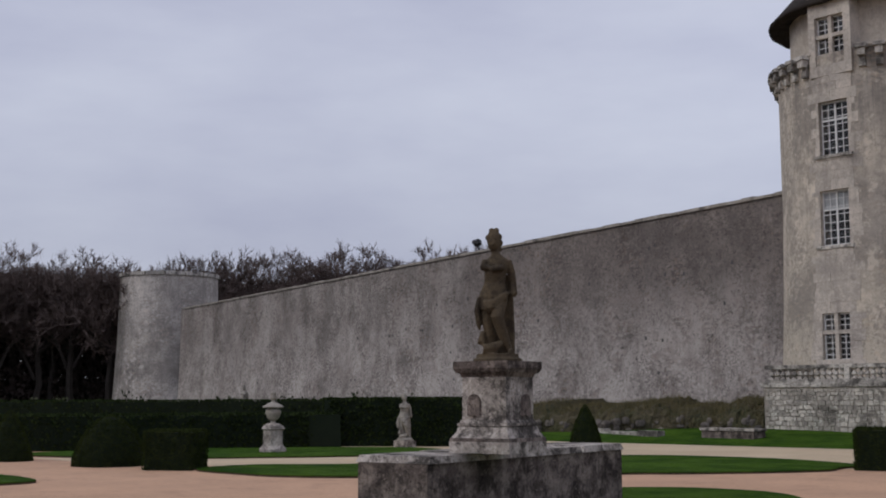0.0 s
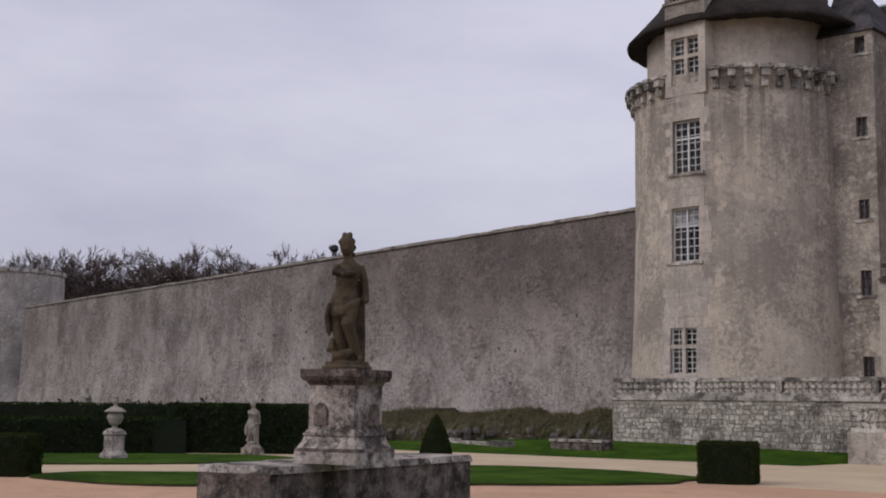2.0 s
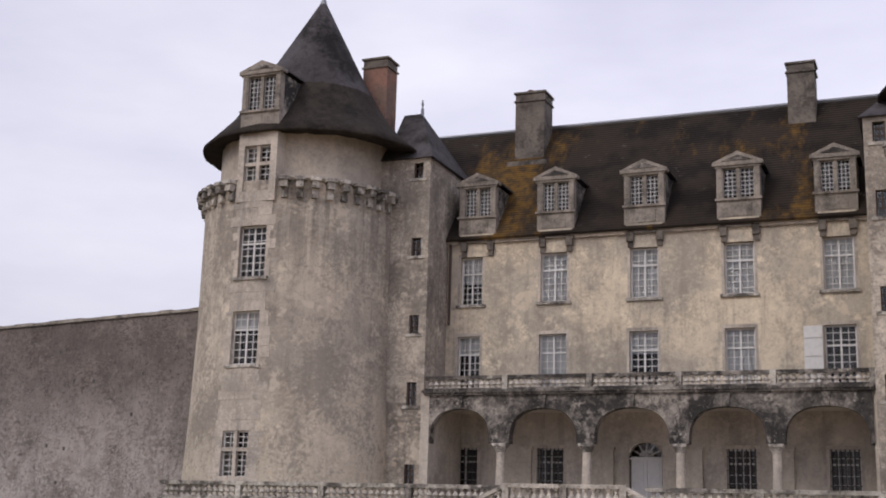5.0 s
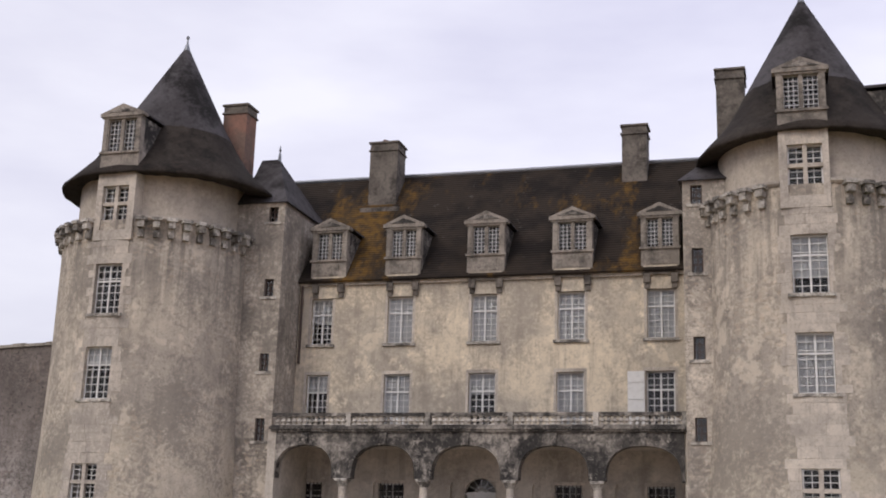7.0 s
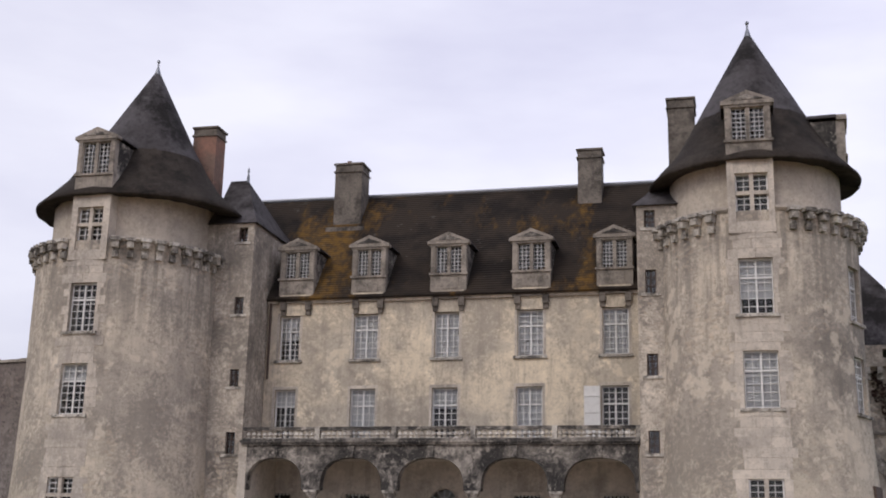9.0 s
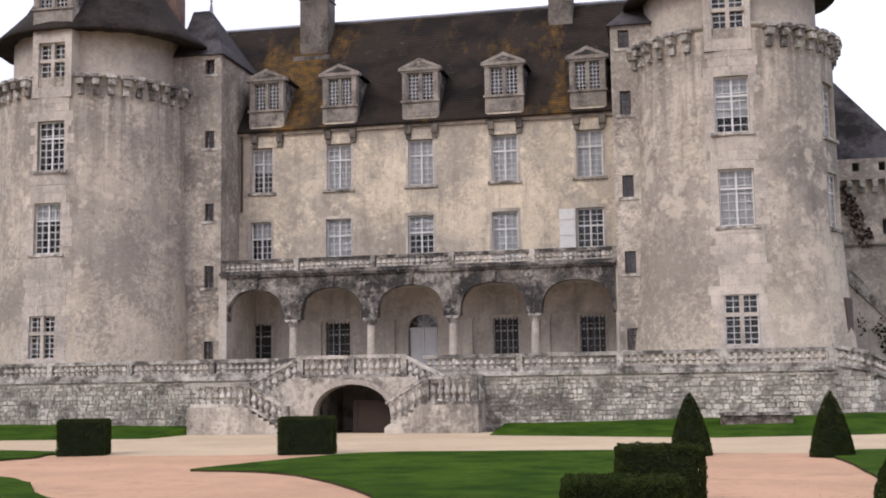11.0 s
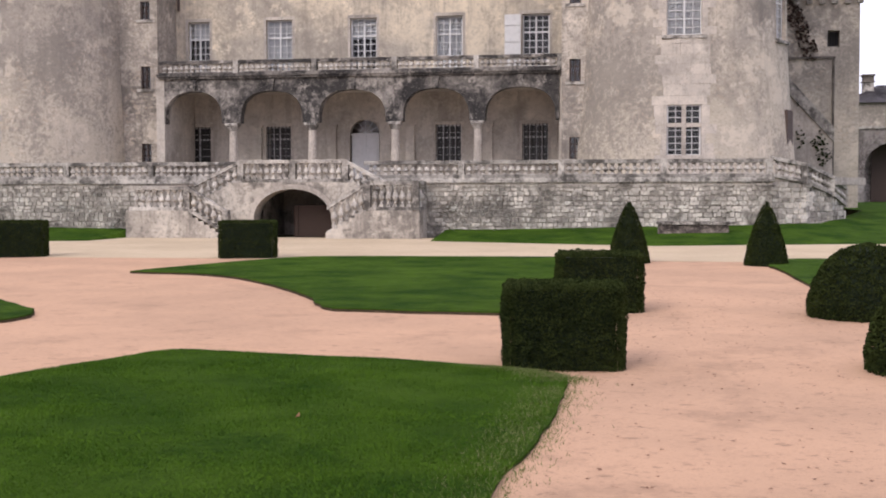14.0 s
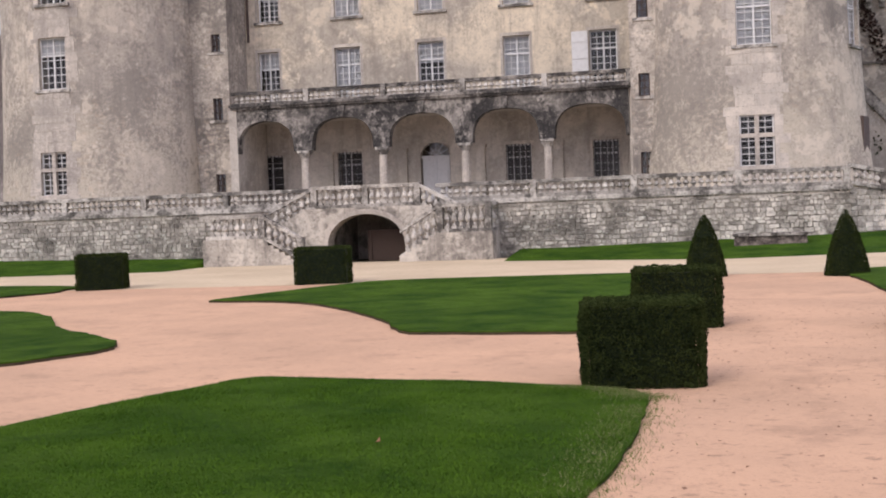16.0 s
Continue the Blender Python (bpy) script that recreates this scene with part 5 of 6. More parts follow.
while s < wl_ - 1:
    l = random.uniform(0.9, 1.6)
    z = H + random.uniform(-0.01, 0.05)
    p, q = WA + wd * s, WA + wd * min(wl_, s + l - 0.03)
    o = [p + wnrm * 0.12, q + wnrm * 0.12, q - wnrm * 1.7, p - wnrm * 1.7]
    cop.add([v + Vector((0, 0, H - 0.02)) for v in o] + [v + Vector((0, 0, z + 0.12)) for v in o], [(0, 1, 2, 3), (7, 6, 5, 4), (4, 5, 1, 0), (5, 6, 2, 1), (6, 7, 3, 2), (7, 4, 0, 3)])
    s += l
tagged(part("coping_stones", cop, MORTAR, rampart, "row of worn coping stones"), kind="stuff")
pr = random.Random(14)
# No openings here: near-flush blocks whose dark colour gives the putlog holes' shade.
hole_shade = Mesh().box(-0.06, 0.06, -0.03, 0.004, -0.09, 0.09).data("putlog_shade", UNLIT_DARK)
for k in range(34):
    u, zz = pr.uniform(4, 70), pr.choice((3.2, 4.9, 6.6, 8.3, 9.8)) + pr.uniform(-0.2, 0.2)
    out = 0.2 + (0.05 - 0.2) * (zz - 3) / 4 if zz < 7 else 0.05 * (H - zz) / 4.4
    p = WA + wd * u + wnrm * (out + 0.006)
    q = part("putlog_shade", hole_shade, UNLIT_DARK, rampart)
    q.matrix_local = Matrix.Translation((p.x, p.y, zz)) @ Matrix.Rotation(math.atan2(-wd.y, -wd.x), 4, "Z")
FTX, FTY = -124.6, 65.2
ft = thing("corner_tower", "squat round corner tower at the far end of the rampart", "tower")
part("tower_wall", Mesh().lathe([(6.1, 0), (5.8, 4), (5.55, 9), (5.45, 15.4)], 40, (FTX, FTY, 0)), CORNER, ft)
pm = Mesh().box(-0.35, 0.35, -0.98, 0.98, 0, 0.4).data("merlon", BALUST)
for k in range(16):
    a = 2 * math.pi * k / 16
    q = part("merlon", pm, BALUST, ft)
    q.matrix_local = Matrix.Translation((FTX + 5.25 * math.cos(a), FTY + 5.25 * math.sin(a), 15.38)) @ Matrix.Rotation(a, 4, "Z")

# Unidentified dark shape on the wall top, modelled as a floodlight; gives no light.
lamp = thing("floodlight", "small dark shape on the rampart top, modelled as a floodlight", "floodlight", at=(0, 0, 0))
part("lamp_head", Mesh().tube([(-59.9, 52.2, 12.2), (-59.3, 52.0, 12.05), (-59.05, 51.9, 11.95)], [0.16, 0.3, 0.12], 8), IRON, lamp)
part("bracket", Mesh().tube([(-59.3, 52.1, 11.4), (-59.3, 52.1, 12.0)], [0.06, 0.05], 6), IRON, lamp)

# ---- rough bank under the rampart ----
bk = Mesh()
random.seed(5)
nb = 60
for i in range(nb + 1):
    p = WA + wd * (wl_ * i / nb)
    for j, (off, z) in enumerate(((0.2, 1.45), (2.5, 1.2), (5.0, 0.75), (8.0, 0.25), (11.0, -0.05))):
        zz = z * (1.0 if i < 30 else 1.0 - 0.6 * (i - 30) / 30) + random.uniform(-0.12, 0.12) * (j < 4)
        q = p + wnrm * (off + random.uniform(-0.3, 0.3) * (0 < j < 4))
        bk.v.append((q.x, q.y, zz))
bk.f = [(i * 5 + j, i * 5 + j + 1, (i + 1) * 5 + j + 1, (i + 1) * 5 + j) for i in range(nb) for j in range(4)]
solo("rampart_bank", bk, ROUGH_GRASS, "rough bank of dry grass under the rampart", "bank", kind="structure")
low = Mesh()
s = 0.0
while s < 26:
    l = random.uniform(0.5, 1.1)
    p = WA + wd * s + wnrm * 9.5
    low.box(p.x - l, p.x, p.y - 0.25, p.y + 0.25, -0.03, random.uniform(0.3, 0.48))
    s += l + 0.03
tagged(solo("low_stone_edge", low, BALUST, "low broken line of edging stones below the bank", "edging"), kind="stuff")


# ---- leaves ----
def leaf_cloud(points, normals, size, spread, rng, up=0.3):
    """Small leaves on a surface, as one mesh."""
    n = len(points)
    d = rng.normal(size=(n, 3)) * 0.75 + normals
    d /= np.linalg.norm(d, axis=1)[:, None]
    a = np.cross(d, rng.normal(size=(n, 3)))
    a /= np.linalg.norm(a, axis=1)[:, None] + 1e-9
    c = points + normals * rng.uniform(-spread, spread, (n, 1))
    w = size * rng.uniform(0.6, 1.3, (n, 1))
    v = np.stack([c - a * w * 0.45, c + d * w * 0.5 + np.cross(a, d) * w * 0.1, c + a * w * 0.45, c - d * w * 0.5], 1).reshape(-1, 3)
    m = Mesh()
    m.v = [tuple(p) for p in v]
    m.f = [(4 * k, 4 * k + 1, 4 * k + 2, 4 * k + 3) for k in range(n)]
    return m


def clipped_box(w, d, h, leaves, size, rng):
    core = Mesh().box(-w / 2 + 0.07, w / 2 - 0.07, -d / 2 + 0.07, d / 2 - 0.07, 0, h - 0.04, 0.03)
    areas = np.array([w * h, w * h, d * h, d * h, w * d])
    pick = rng.choice(5, leaves, p=areas / areas.sum())
    u, v = rng.uniform(-0.5, 0.5, leaves), rng.uniform(0, 1, leaves)
    pts, nor = np.zeros((leaves, 3)), np.zeros((leaves, 3))
    for k, (nx, ny, nz) in enumerate(((0, -1, 0), (0, 1, 0), (-1, 0, 0), (1, 0, 0), (0, 0, 1))):
        m = pick == k
        if nz:
            pts[m] = np.stack([u[m] * w, (v[m] - 0.5) * d, np.full(m.sum(), h)], 1)
        elif nx:
            pts[m] = np.stack([np.full(m.sum(), nx * w / 2), u[m] * d, v[m] * h], 1)
        else:
            pts[m] = np.stack([u[m] * w, np.full(m.sum(), ny * d / 2), v[m] * h], 1)
        nor[m] = (nx, ny, nz)
    # softly rounded corners and an uneven clipped face
    e = np.clip(np.abs(pts[:, :2]) / (np.array([w, d]) / 2), 1e-6, 1.0)
    pts[:, :2] *= (e.max(1) / (e ** 7).sum(1) ** (1 / 7))[:, None]
    wob = np.sin(pts[:, 0] * 9.1 + 1.3) * np.sin(pts[:, 1] * 8.3) * np.sin(pts[:, 2] * 7.7 + 0.4)
    wob = wob + 0.9 * np.sin(pts[:, 0] * 31 + 4 * np.sin(pts[:, 2] * 5)) * np.sin(pts[:, 1] * 27 + 1) * np.sin(pts[:, 2] * 29 + 3 * np.sin(pts[:, 0] * 6))
    pts += nor * (0.022 * wob[:, None])
    return core, leaf_cloud(pts, nor, size, 0.03, rng)


def turned_bush(profile, leaves, size, rng):
    """A bush of round plan from rings (radius, height)."""
    core = Mesh().lathe([(max(0.01, r - 0.06), h) for r, h in profile], 20)
    seg = []
    for (r0, h0), (r1, h1) in zip(profile, profile[1:]):
        seg.append((r0 + r1) * math.hypot(r1 - r0, h1 - h0))
    seg = np.array(seg)
    pick = rng.choice(len(seg), leaves, p=seg / seg.sum())
    t, a = rng.uniform(0, 1, leaves), rng.uniform(0, 2 * math.pi, leaves)
    P = np.array(profile)
    r = P[pick, 0] + (P[pick + 1, 0] - P[pick, 0]) * t
    h = P[pick, 1] + (P[pick + 1, 1] - P[pick, 1]) * t
    dr, dh = P[pick + 1, 0] - P[pick, 0], P[pick + 1, 1] - P[pick, 1]
    L = np.hypot(dr, dh) + 1e-9
    nor = np.stack([np.cos(a) * dh / L, np.sin(a) * dh / L, -dr / L], 1)
    pts = np.stack([r * np.cos(a), r * np.sin(a), h], 1)
    return core, leaf_cloud(pts, nor, size, 0.03, rng)


rng = np.random.default_rng(4)


def topiary(name, label, pair, x, y, turn=0.0, group="topiary"):
    ob = thing(name, label, "topiary", group, at=(x, y, 0.0))
    ob.rotation_euler = (0, 0, radians(turn))
    # Plain solid core, coloured as the shade inside the foliage.
    part("shade_core", pair[0], YEW_CORE, ob)
    part("foliage", pair[1], YEW, ob, "dense clipped dark green yew")
    return ob


topiary("box_bush", "freshly clipped square yew block at the lawn corner", clipped_box(1.24, 0.95, 0.86, 60000, 0.02, rng), 0.82, 5.3, 3)
topiary("box_bush", "clipped square yew block beside the gravel walk", clipped_box(1.3, 1.15, 0.88, 26000, 0.028, rng), 0.98, 11.5, 3)
topiary("box_bush", "clipped square yew block facing the double stairs", clipped_box(1.55, 1.2, 1.02, 14000, 0.034, rng), -9.4, 25.6, 12)
topiary("box_bush", "clipped square yew block at the path fork", clipped_box(1.4, 1.2, 1.02, 14000, 0.034, rng), -16.2, 25.4, 20)
topiary("box_bush", "dark clipped square yew block by the far paths", clipped_box(1.4, 1.2, 1.0, 14000, 0.034, rng), -29.2, 12.9, 38)
CONE = [(0.52, 0.0), (0.5, 0.15), (0.42, 0.55), (0.27, 1.05), (0.1, 1.45), (0.01, 1.58)]
cone_pair = turned_bush(CONE, 14000, 0.03, rng)
topiary("cone_bush", "pointed clipped yew cone beside the sandy walk", cone_pair, 1.3, 24.2)
topiary("cone_bush", "pointed clipped yew cone at the edge of the lawn", turned_bush(CONE, 14000, 0.03, rng), 4.68, 23.5)
topiary("cone_bush", "pointed clipped yew cone before the rampart", turned_bush([(r * 1.12, h * 1.0) for r, h in CONE], 14000, 0.03, rng), -28.6, 28.1)
topiary("cone_bush", "broad clipped yew cone among the far lawns", turned_bush([(r * 1.3, h * 0.95) for r, h in CONE], 14000, 0.03, rng), -36.6, 11.5)
DOME = [(0.82, 0.0), (0.84, 0.2), (0.76, 0.5), (0.6, 0.78), (0.36, 0.98), (0.01, 1.07)]
topiary("dome_bush", "rounded clipped yew dome on the gravel", turned_bush(DOME, 20000, 0.033, rng), 4.9, 10.9)
topiary("dome_bush", "rounded clipped yew dome near the gravel walk", turned_bush([(r * 0.9, h) for r, h in DOME], 20000, 0.033, rng), 4.68, 5.3)
topiary("dome_bush", "large rounded yew dome among the far lawns", turned_bush([(1.0, 0.0), (0.98, 0.25), (0.84, 0.62), (0.6, 1.0), (0.32, 1.26), (0.01, 1.38)], 16000, 0.036, rng), -32.1, 12.5)


def hedge(label, a, b, width, height, leaves, mat=None):
    a, b = Vector((*a, 0)), Vector((*b, 0))
    L = (b - a).length
    core, leaf = clipped_box(L, width, height, leaves, 0.13, rng)
    ob = thing("hedge", label, "hedge", "clipped hedges", at=(a + b) / 2)
    ob.rotation_euler = (0, 0, math.atan2(b.y - a.y, b.x - a.x))
    part("shade_core", core, YEW_CORE, ob)
    part("foliage", leaf, mat or HEDGE, ob)
    return ob


hedge("long dark clipped hedge behind the lawns", (-50.0, 0.0), (-38.6, 25.2), 1.4, 1.25, 14000)
hedge("tall dark clipped hedge behind a pale statue", (-39.4, 25.1), (-34.7, 29.6), 1.6, 1.8, 6000)
hedge("far dark clipped hedge before the woods", (-58.0, 8.0), (-46.0, 31.0), 1.6, 1.75, 7000)


def shrub(x, y, r, h, n, mat, label):
    a, t = rng.uniform(0, 2 * math.pi, n), rng.uniform(0, 1, n) ** 0.6
    el = rng.uniform(0.05, math.pi / 2, n)
    lump = 0.75 + 0.35 * np.sin(a * 3 + x) * np.cos(el * 4 + y)
    nor = np.stack([np.cos(a) * np.cos(el), np.sin(a) * np.cos(el), np.sin(el)], 1)
    pts = nor * np.array([r, r, h]) * (lump * (0.7 + 0.3 * t))[:, None]
    ob = thing("shrub", label, "shrub", "wild shrubs", at=(x, y, 0))
    part("foliage", leaf_cloud(pts, nor, 0.2, 0.15, rng), mat, ob)
    part("stem", Mesh().tube([(0, 0, -0.05), (0.1, 0, h * 0.5)], [0.08, 0.03], 5), BARK, ob)
    return ob


random.seed(8)
for k in range(26):
    f = k / 25
    x, y = -84 + 30 * f + random.uniform(-1, 1), 46.5 - 2.0 * f + random.uniform(-1.2, 1.2)
    shrub(x, y, random.uniform(1.0, 2.0), random.uniform(1.3, 2.1), 380, SHRUB if k % 3 else HEDGE, "untidy evergreen shrub below the rampart")
# Dense foliage added to give the corner recess its darkness.
shrub(-31.6, 42.6, 1.0, 1.5, 3000, HEDGE, "dark foliage standing for the dark recess at the terrace corner")
for k in range(14):
    x, y = -70 + random.uniform(-14, 10), 20 + random.uniform(-8, 14)
    shrub(x, y, random.uniform(1.5, 2.6), random.uniform(1.4, 2.2), 380, HEDGE if k % 3 else SHRUB, "dark evergreen shrub before the woods")

# ---- broken revetment under the rampart: an earth face with stones and dry grass ----
rv = random.Random(44)
FA, FB = Vector((-50.0, 32.0, 0.0)), Vector((-30.6, 41.6, 0.42))
fd = Vector((FB.x - FA.x, FB.y - FA.y, 0)).normalized()
fb_ = Vector((-fd.y, fd.x, 0))
PROFILE = ((0.0, -0.15), (0.06, 0.22), (0.2, 0.48), (0.34, 0.7), (0.6, 0.85), (1.2, 0.98), (2.2, 1.06), (3.6, 1.12), (6.5, 1.2), (12.0, 1.3))
face = Mesh()
nu = 130
for i in range(nu + 1):
    p = FA + (FB - FA) * (i / nu)
    sag = 0.16 * math.sin(i * 0.21) + 0.1 * math.sin(i * 0.57 + 1.0)
    for j, (back_, up_) in enumerate(PROFILE):
        q = p + fb_ * (back_ + rv.uniform(-0.09, 0.09) * (j > 0) + 0.25 * math.sin(i * 0.13))
        face.v.append((q.x, q.y, q.z + up_ + (rv.uniform(-0.07, 0.07) + sag) * (j > 1)))
k = len(PROFILE)
face.f = [(i * k + j, (i + 1) * k + j, (i + 1) * k + j + 1, i * k + j + 1) for i in range(nu) for j in range(k - 1)]
solo("rough_bank", face, ROUGH_GRASS, "steep rough bank of earth, stones and dry grass", "bank", kind="structure")
rocks = Mesh()
for i in range(150):
    f = rv.random()
    p = FA + (FB - FA) * f + fb_ * (rv.uniform(-0.05, 0.3) + 0.25 * math.sin(f * nu * 0.13))
    r_, hh = rv.uniform(0.08, 0.24), rv.uniform(0.1, 0.34)
    z0 = p.z + rv.uniform(-0.1, 0.42)
    rocks.lathe([(r_ * 0.8, 0), (r_, hh * 0.4), (r_ * 0.85, hh * 0.8), (r_ * 0.4, hh)], 6, (p.x, p.y, z0), squash=rv.uniform(0.6, 1.0))
tagged(solo("bank_stones", rocks, CHIMNEY, "grey fallen stones along the foot of the bank", "stones"), kind="stuff")
n = 16000
f, bk_ = rng.uniform(0, 1, n), rng.uniform(0, 1, n) ** 1.6 * 9.0
i_ = f * nu
zz = np.interp(bk_, [q[0] for q in PROFILE], [q[1] for q in PROFILE]) + 0.42 * f + np.where(bk_ > 0.2, 0.16 * np.sin(i_ * 0.21) + 0.1 * np.sin(i_ * 0.57 + 1.0), 0.0)
bk_ = bk_ + 0.25 * np.sin(i_ * 0.13)
x, y = FA.x + (FB.x - FA.x) * f + fb_.x * bk_, FA.y + (FB.y - FA.y) * f + fb_.y * bk_
a, w, h = rng.uniform(0, 6.28, n), rng.uniform(0.01, 0.025, n), rng.uniform(0.08, 0.3, n)
v = np.stack([np.stack([x - w * np.cos(a), y - w * np.sin(a), zz - 0.06], 1), np.stack([x + w * np.cos(a), y + w * np.sin(a), zz - 0.06], 1), np.stack([x + rng.uniform(-0.12, 0.12, n), y + rng.uniform(-0.12, 0.12, n), zz + h], 1)], 1).reshape(-1, 3)
tufts = Mesh()
tufts.v, tufts.f = v.tolist(), np.arange(3 * n).reshape(-1, 3).tolist()
tagged(solo("dry_grass", tufts, DRY, "straggling dry grass on the rough bank", "grass"), kind="stuff")


# ---- bare trees ----
def tree_meshes(seed, height, levels=5):
    r = random.Random(seed)
    wood, twigs = Mesh(), Mesh()

    def grow(p, d, length, rad, level):
        q = p + d * length
        mid = p + d * length * 0.5 + Vector((r.uniform(-1, 1), r.uniform(-1, 1), r.uniform(-0.3, 0.6))) * length * 0.06
        (wood if level < 2 else twigs).tube([p, mid, q], [rad, rad * 0.8, rad * 0.6], 6 if level < 2 else 3)
        if level >= levels:
            for _ in range(15):
                e = (d + Vector((r.uniform(-1, 1), r.uniform(-1, 1), r.uniform(-0.7, 0.9))) * 1.1).normalized() * length * r.uniform(0.35, 0.85)
                o = p + (q - p) * r.random()
                w = Vector((r.uniform(-1, 1), r.uniform(-1, 1), 0)) * 0.026
                twigs.add([o - w, o + w, o + e], [(0, 1, 2)])
            return
        n = (5, 4, 4, 4, 4)[min(level, 4)]
        for k in range(n):
            az = 2 * math.pi * (k + r.random()) / n
            tilt = r.uniform(0.4, 1.05)
            e = d.orthogonal().normalized()
            nd = (d * math.cos(tilt) + (e * math.cos(az) + d.cross(e) * math.sin(az)) * math.sin(tilt) + Vector((0, 0, 0.1))).normalized()
            at_ = p + (q - p) * r.uniform(0.55, 1.0) if k else q
            grow(at_, nd, length * r.uniform(0.52, 0.74), max(rad * 0.5, 0.015), level + 1)

    grow(Vector((0, 0, -0.2)), Vector((r.uniform(-0.05, 0.05), 0, 1)).normalized(), height * 0.36, height * 0.022, 0)
    return wood.data("trunk", BARK), twigs.data("crown", TWIG)


TREES = [tree_meshes(k, 15.0) for k in range(4)]


def tree(k, x, y, scale, label, turn):
    ob = thing("bare_tree", label, "tree", "winter trees", at=(x, y, 0))
    ob.rotation_euler, ob.scale = (0, 0, turn), (scale, scale, scale)
    part("trunk", TREES[k][0], BARK, ob)
    part("crown", TREES[k][1], TWIG, ob, "fine leafless twigs")
    return ob


random.seed(12)
for k in range(30):
    f = k / 29
    d, b = 168 + random.uniform(-12, 18), radians(-62.5 + 13.6 * f)
    tree(k % 4, -0.5 + d * math.sin(b), -3.2 + d * math.cos(b), random.uniform(1.22, 1.6) * (1 + 0.2 * f), "leafless winter tree behind the rampart", random.uniform(0, 6.28))
for k in range(54):
    f = (k % 18) / 17
    d = 150 + 11 * (k // 18) + random.uniform(-4, 4)
    b = radians(-62.0 - 14 * f)
    tree(k % 4, -0.5 + d * math.sin(b), -3.2 + d * math.cos(b), random.uniform(1.25, 1.62), "leafless tree in the dark woods", random.uniform(0, 6.28))
# brushwood that closes the woods near the ground
n = 80000
b = np.radians(-61.0 - 16 * rng.uniform(0, 1, n))
d = rng.uniform(150, 176, n)
pts = np.stack([-0.5 + d * np.sin(b), -3.2 + d * np.cos(b), rng.uniform(0, 1, n) ** 1.9 * 14.0], 1)
tagged(solo("undergrowth", leaf_cloud(pts, np.tile([[0.0, 0.0, 1.0]], (n, 1)), 0.5, 0.2, rng), leafy("brushwood", (0.05, 0.036, 0.032), (0.035, 0.027, 0.022), (0.06, 0.045, 0.038), 0.15), "dense dark undergrowth of the woods", "undergrowth"), kind="stuff")

# ---- garden statue on its pedestal ----
ROT = radians(13)
ux, uy = Vector((math.cos(ROT), math.sin(ROT), 0)), Vector((-math.sin(ROT), math.cos(ROT), 0))
CC = Vector((-13.1, 7.75, 0))
PED = Vector((-13.12, 9.0, 0))
base = thing("stone_block", "long weathered stone block carrying the statue pedestal", "stone base")


def skew_box(c, w, d, z0, z1, w2=None, d2=None):
    m = Mesh()
    w2, d2 = w2 or w, d2 or d
    vs = []
    for z, a, b in ((z0, w, d), (z1, w2, d2)):
        for i, j in ((-1, -1), (1, -1), (1, 1), (-1, 1)):
            p = c + ux * (i * a / 2) + uy * (j * b / 2)
            vs.append((p.x, p.y, z))
    return m.add(vs, [(3, 2, 1, 0), (4, 5, 6, 7), (0, 1, 5, 4), (1, 2, 6, 5), (2, 3, 7, 6), (3, 0, 4, 7)])


BC = CC - ux * 0.62 + uy * 2.72
part("lower_course", skew_box(BC, 1.2, 5.64, -0.02, 0.92), PLINTH_DARK, base)
for k in range(4):
    c = BC + uy * (-2.13 + 1.42 * k)
    part("top_slab", skew_box(c, 1.28, 1.395, 0.92 + 0.004, 1.02 + 0.008 * (k % 2), 1.24, 1.28), PLINTH, base)
ped = thing("pedestal", "lichened carved stone pedestal with a dark cornice", "pedestal")
part("foot", skew_box(PED, 1.0, 1.0, 1.04, 1.2), PLINTH, ped)
for z0, z1, w0, w1 in ((1.2, 1.25, 1.0, 0.98), (1.25, 1.33, 0.96, 0.86), (1.33, 1.42, 0.86, 0.8), (1.42, 1.46, 0.84, 0.84), (1.46, 1.5, 0.79, 0.76)):
    part("base_moulding", skew_box(PED, w0, w0, z0, z1, w1, w1), PLINTH_DARK if z0 == 1.2 else PLINTH, ped)
shaft = part("shaft", skew_box(PED, 0.73, 0.73, 1.5, 2.1), PLINTH, ped)
for nrm, along in ((-uy, ux), (ux, uy)):
    c = PED + nrm * 0.365
    pm_ = Mesh()
    arc_ = [(-0.12, 1.56), (0.12, 1.56), (0.12, 1.74)] + [(0.12 * math.cos(a), 1.74 + 0.12 * math.sin(a)) for a in np.linspace(0.3, math.pi - 0.3, 7)] + [(-0.12, 1.74)]
    k = len(arc_)
    off = -0.16 if nrm == -uy else 0.14
    vs = [tuple(c + along * (u + off) + Vector((0, 0, z))) for u, z in arc_] + [tuple(c + nrm * 0.035 + along * (u * 0.85 + off) + Vector((0, 0, z))) for u, z in arc_]
    pm_.add(vs, [tuple(range(k, 2 * k))] + [(i, (i + 1) % k, k + (i + 1) % k, k + i) for i in range(k)])
    part("relief_niche", pm_, PLINTH_DARK, shaft, "worn arched relief")
for z0, z1, w0, w1 in ((2.1, 2.16, 0.74, 0.8), (2.16, 2.22, 0.86, 0.92), (2.22, 2.32, 0.92, 0.92)):
    part("cornice", skew_box(PED, w0, w0, z0, z1, w1, w1), PLINTH_DARK, ped)


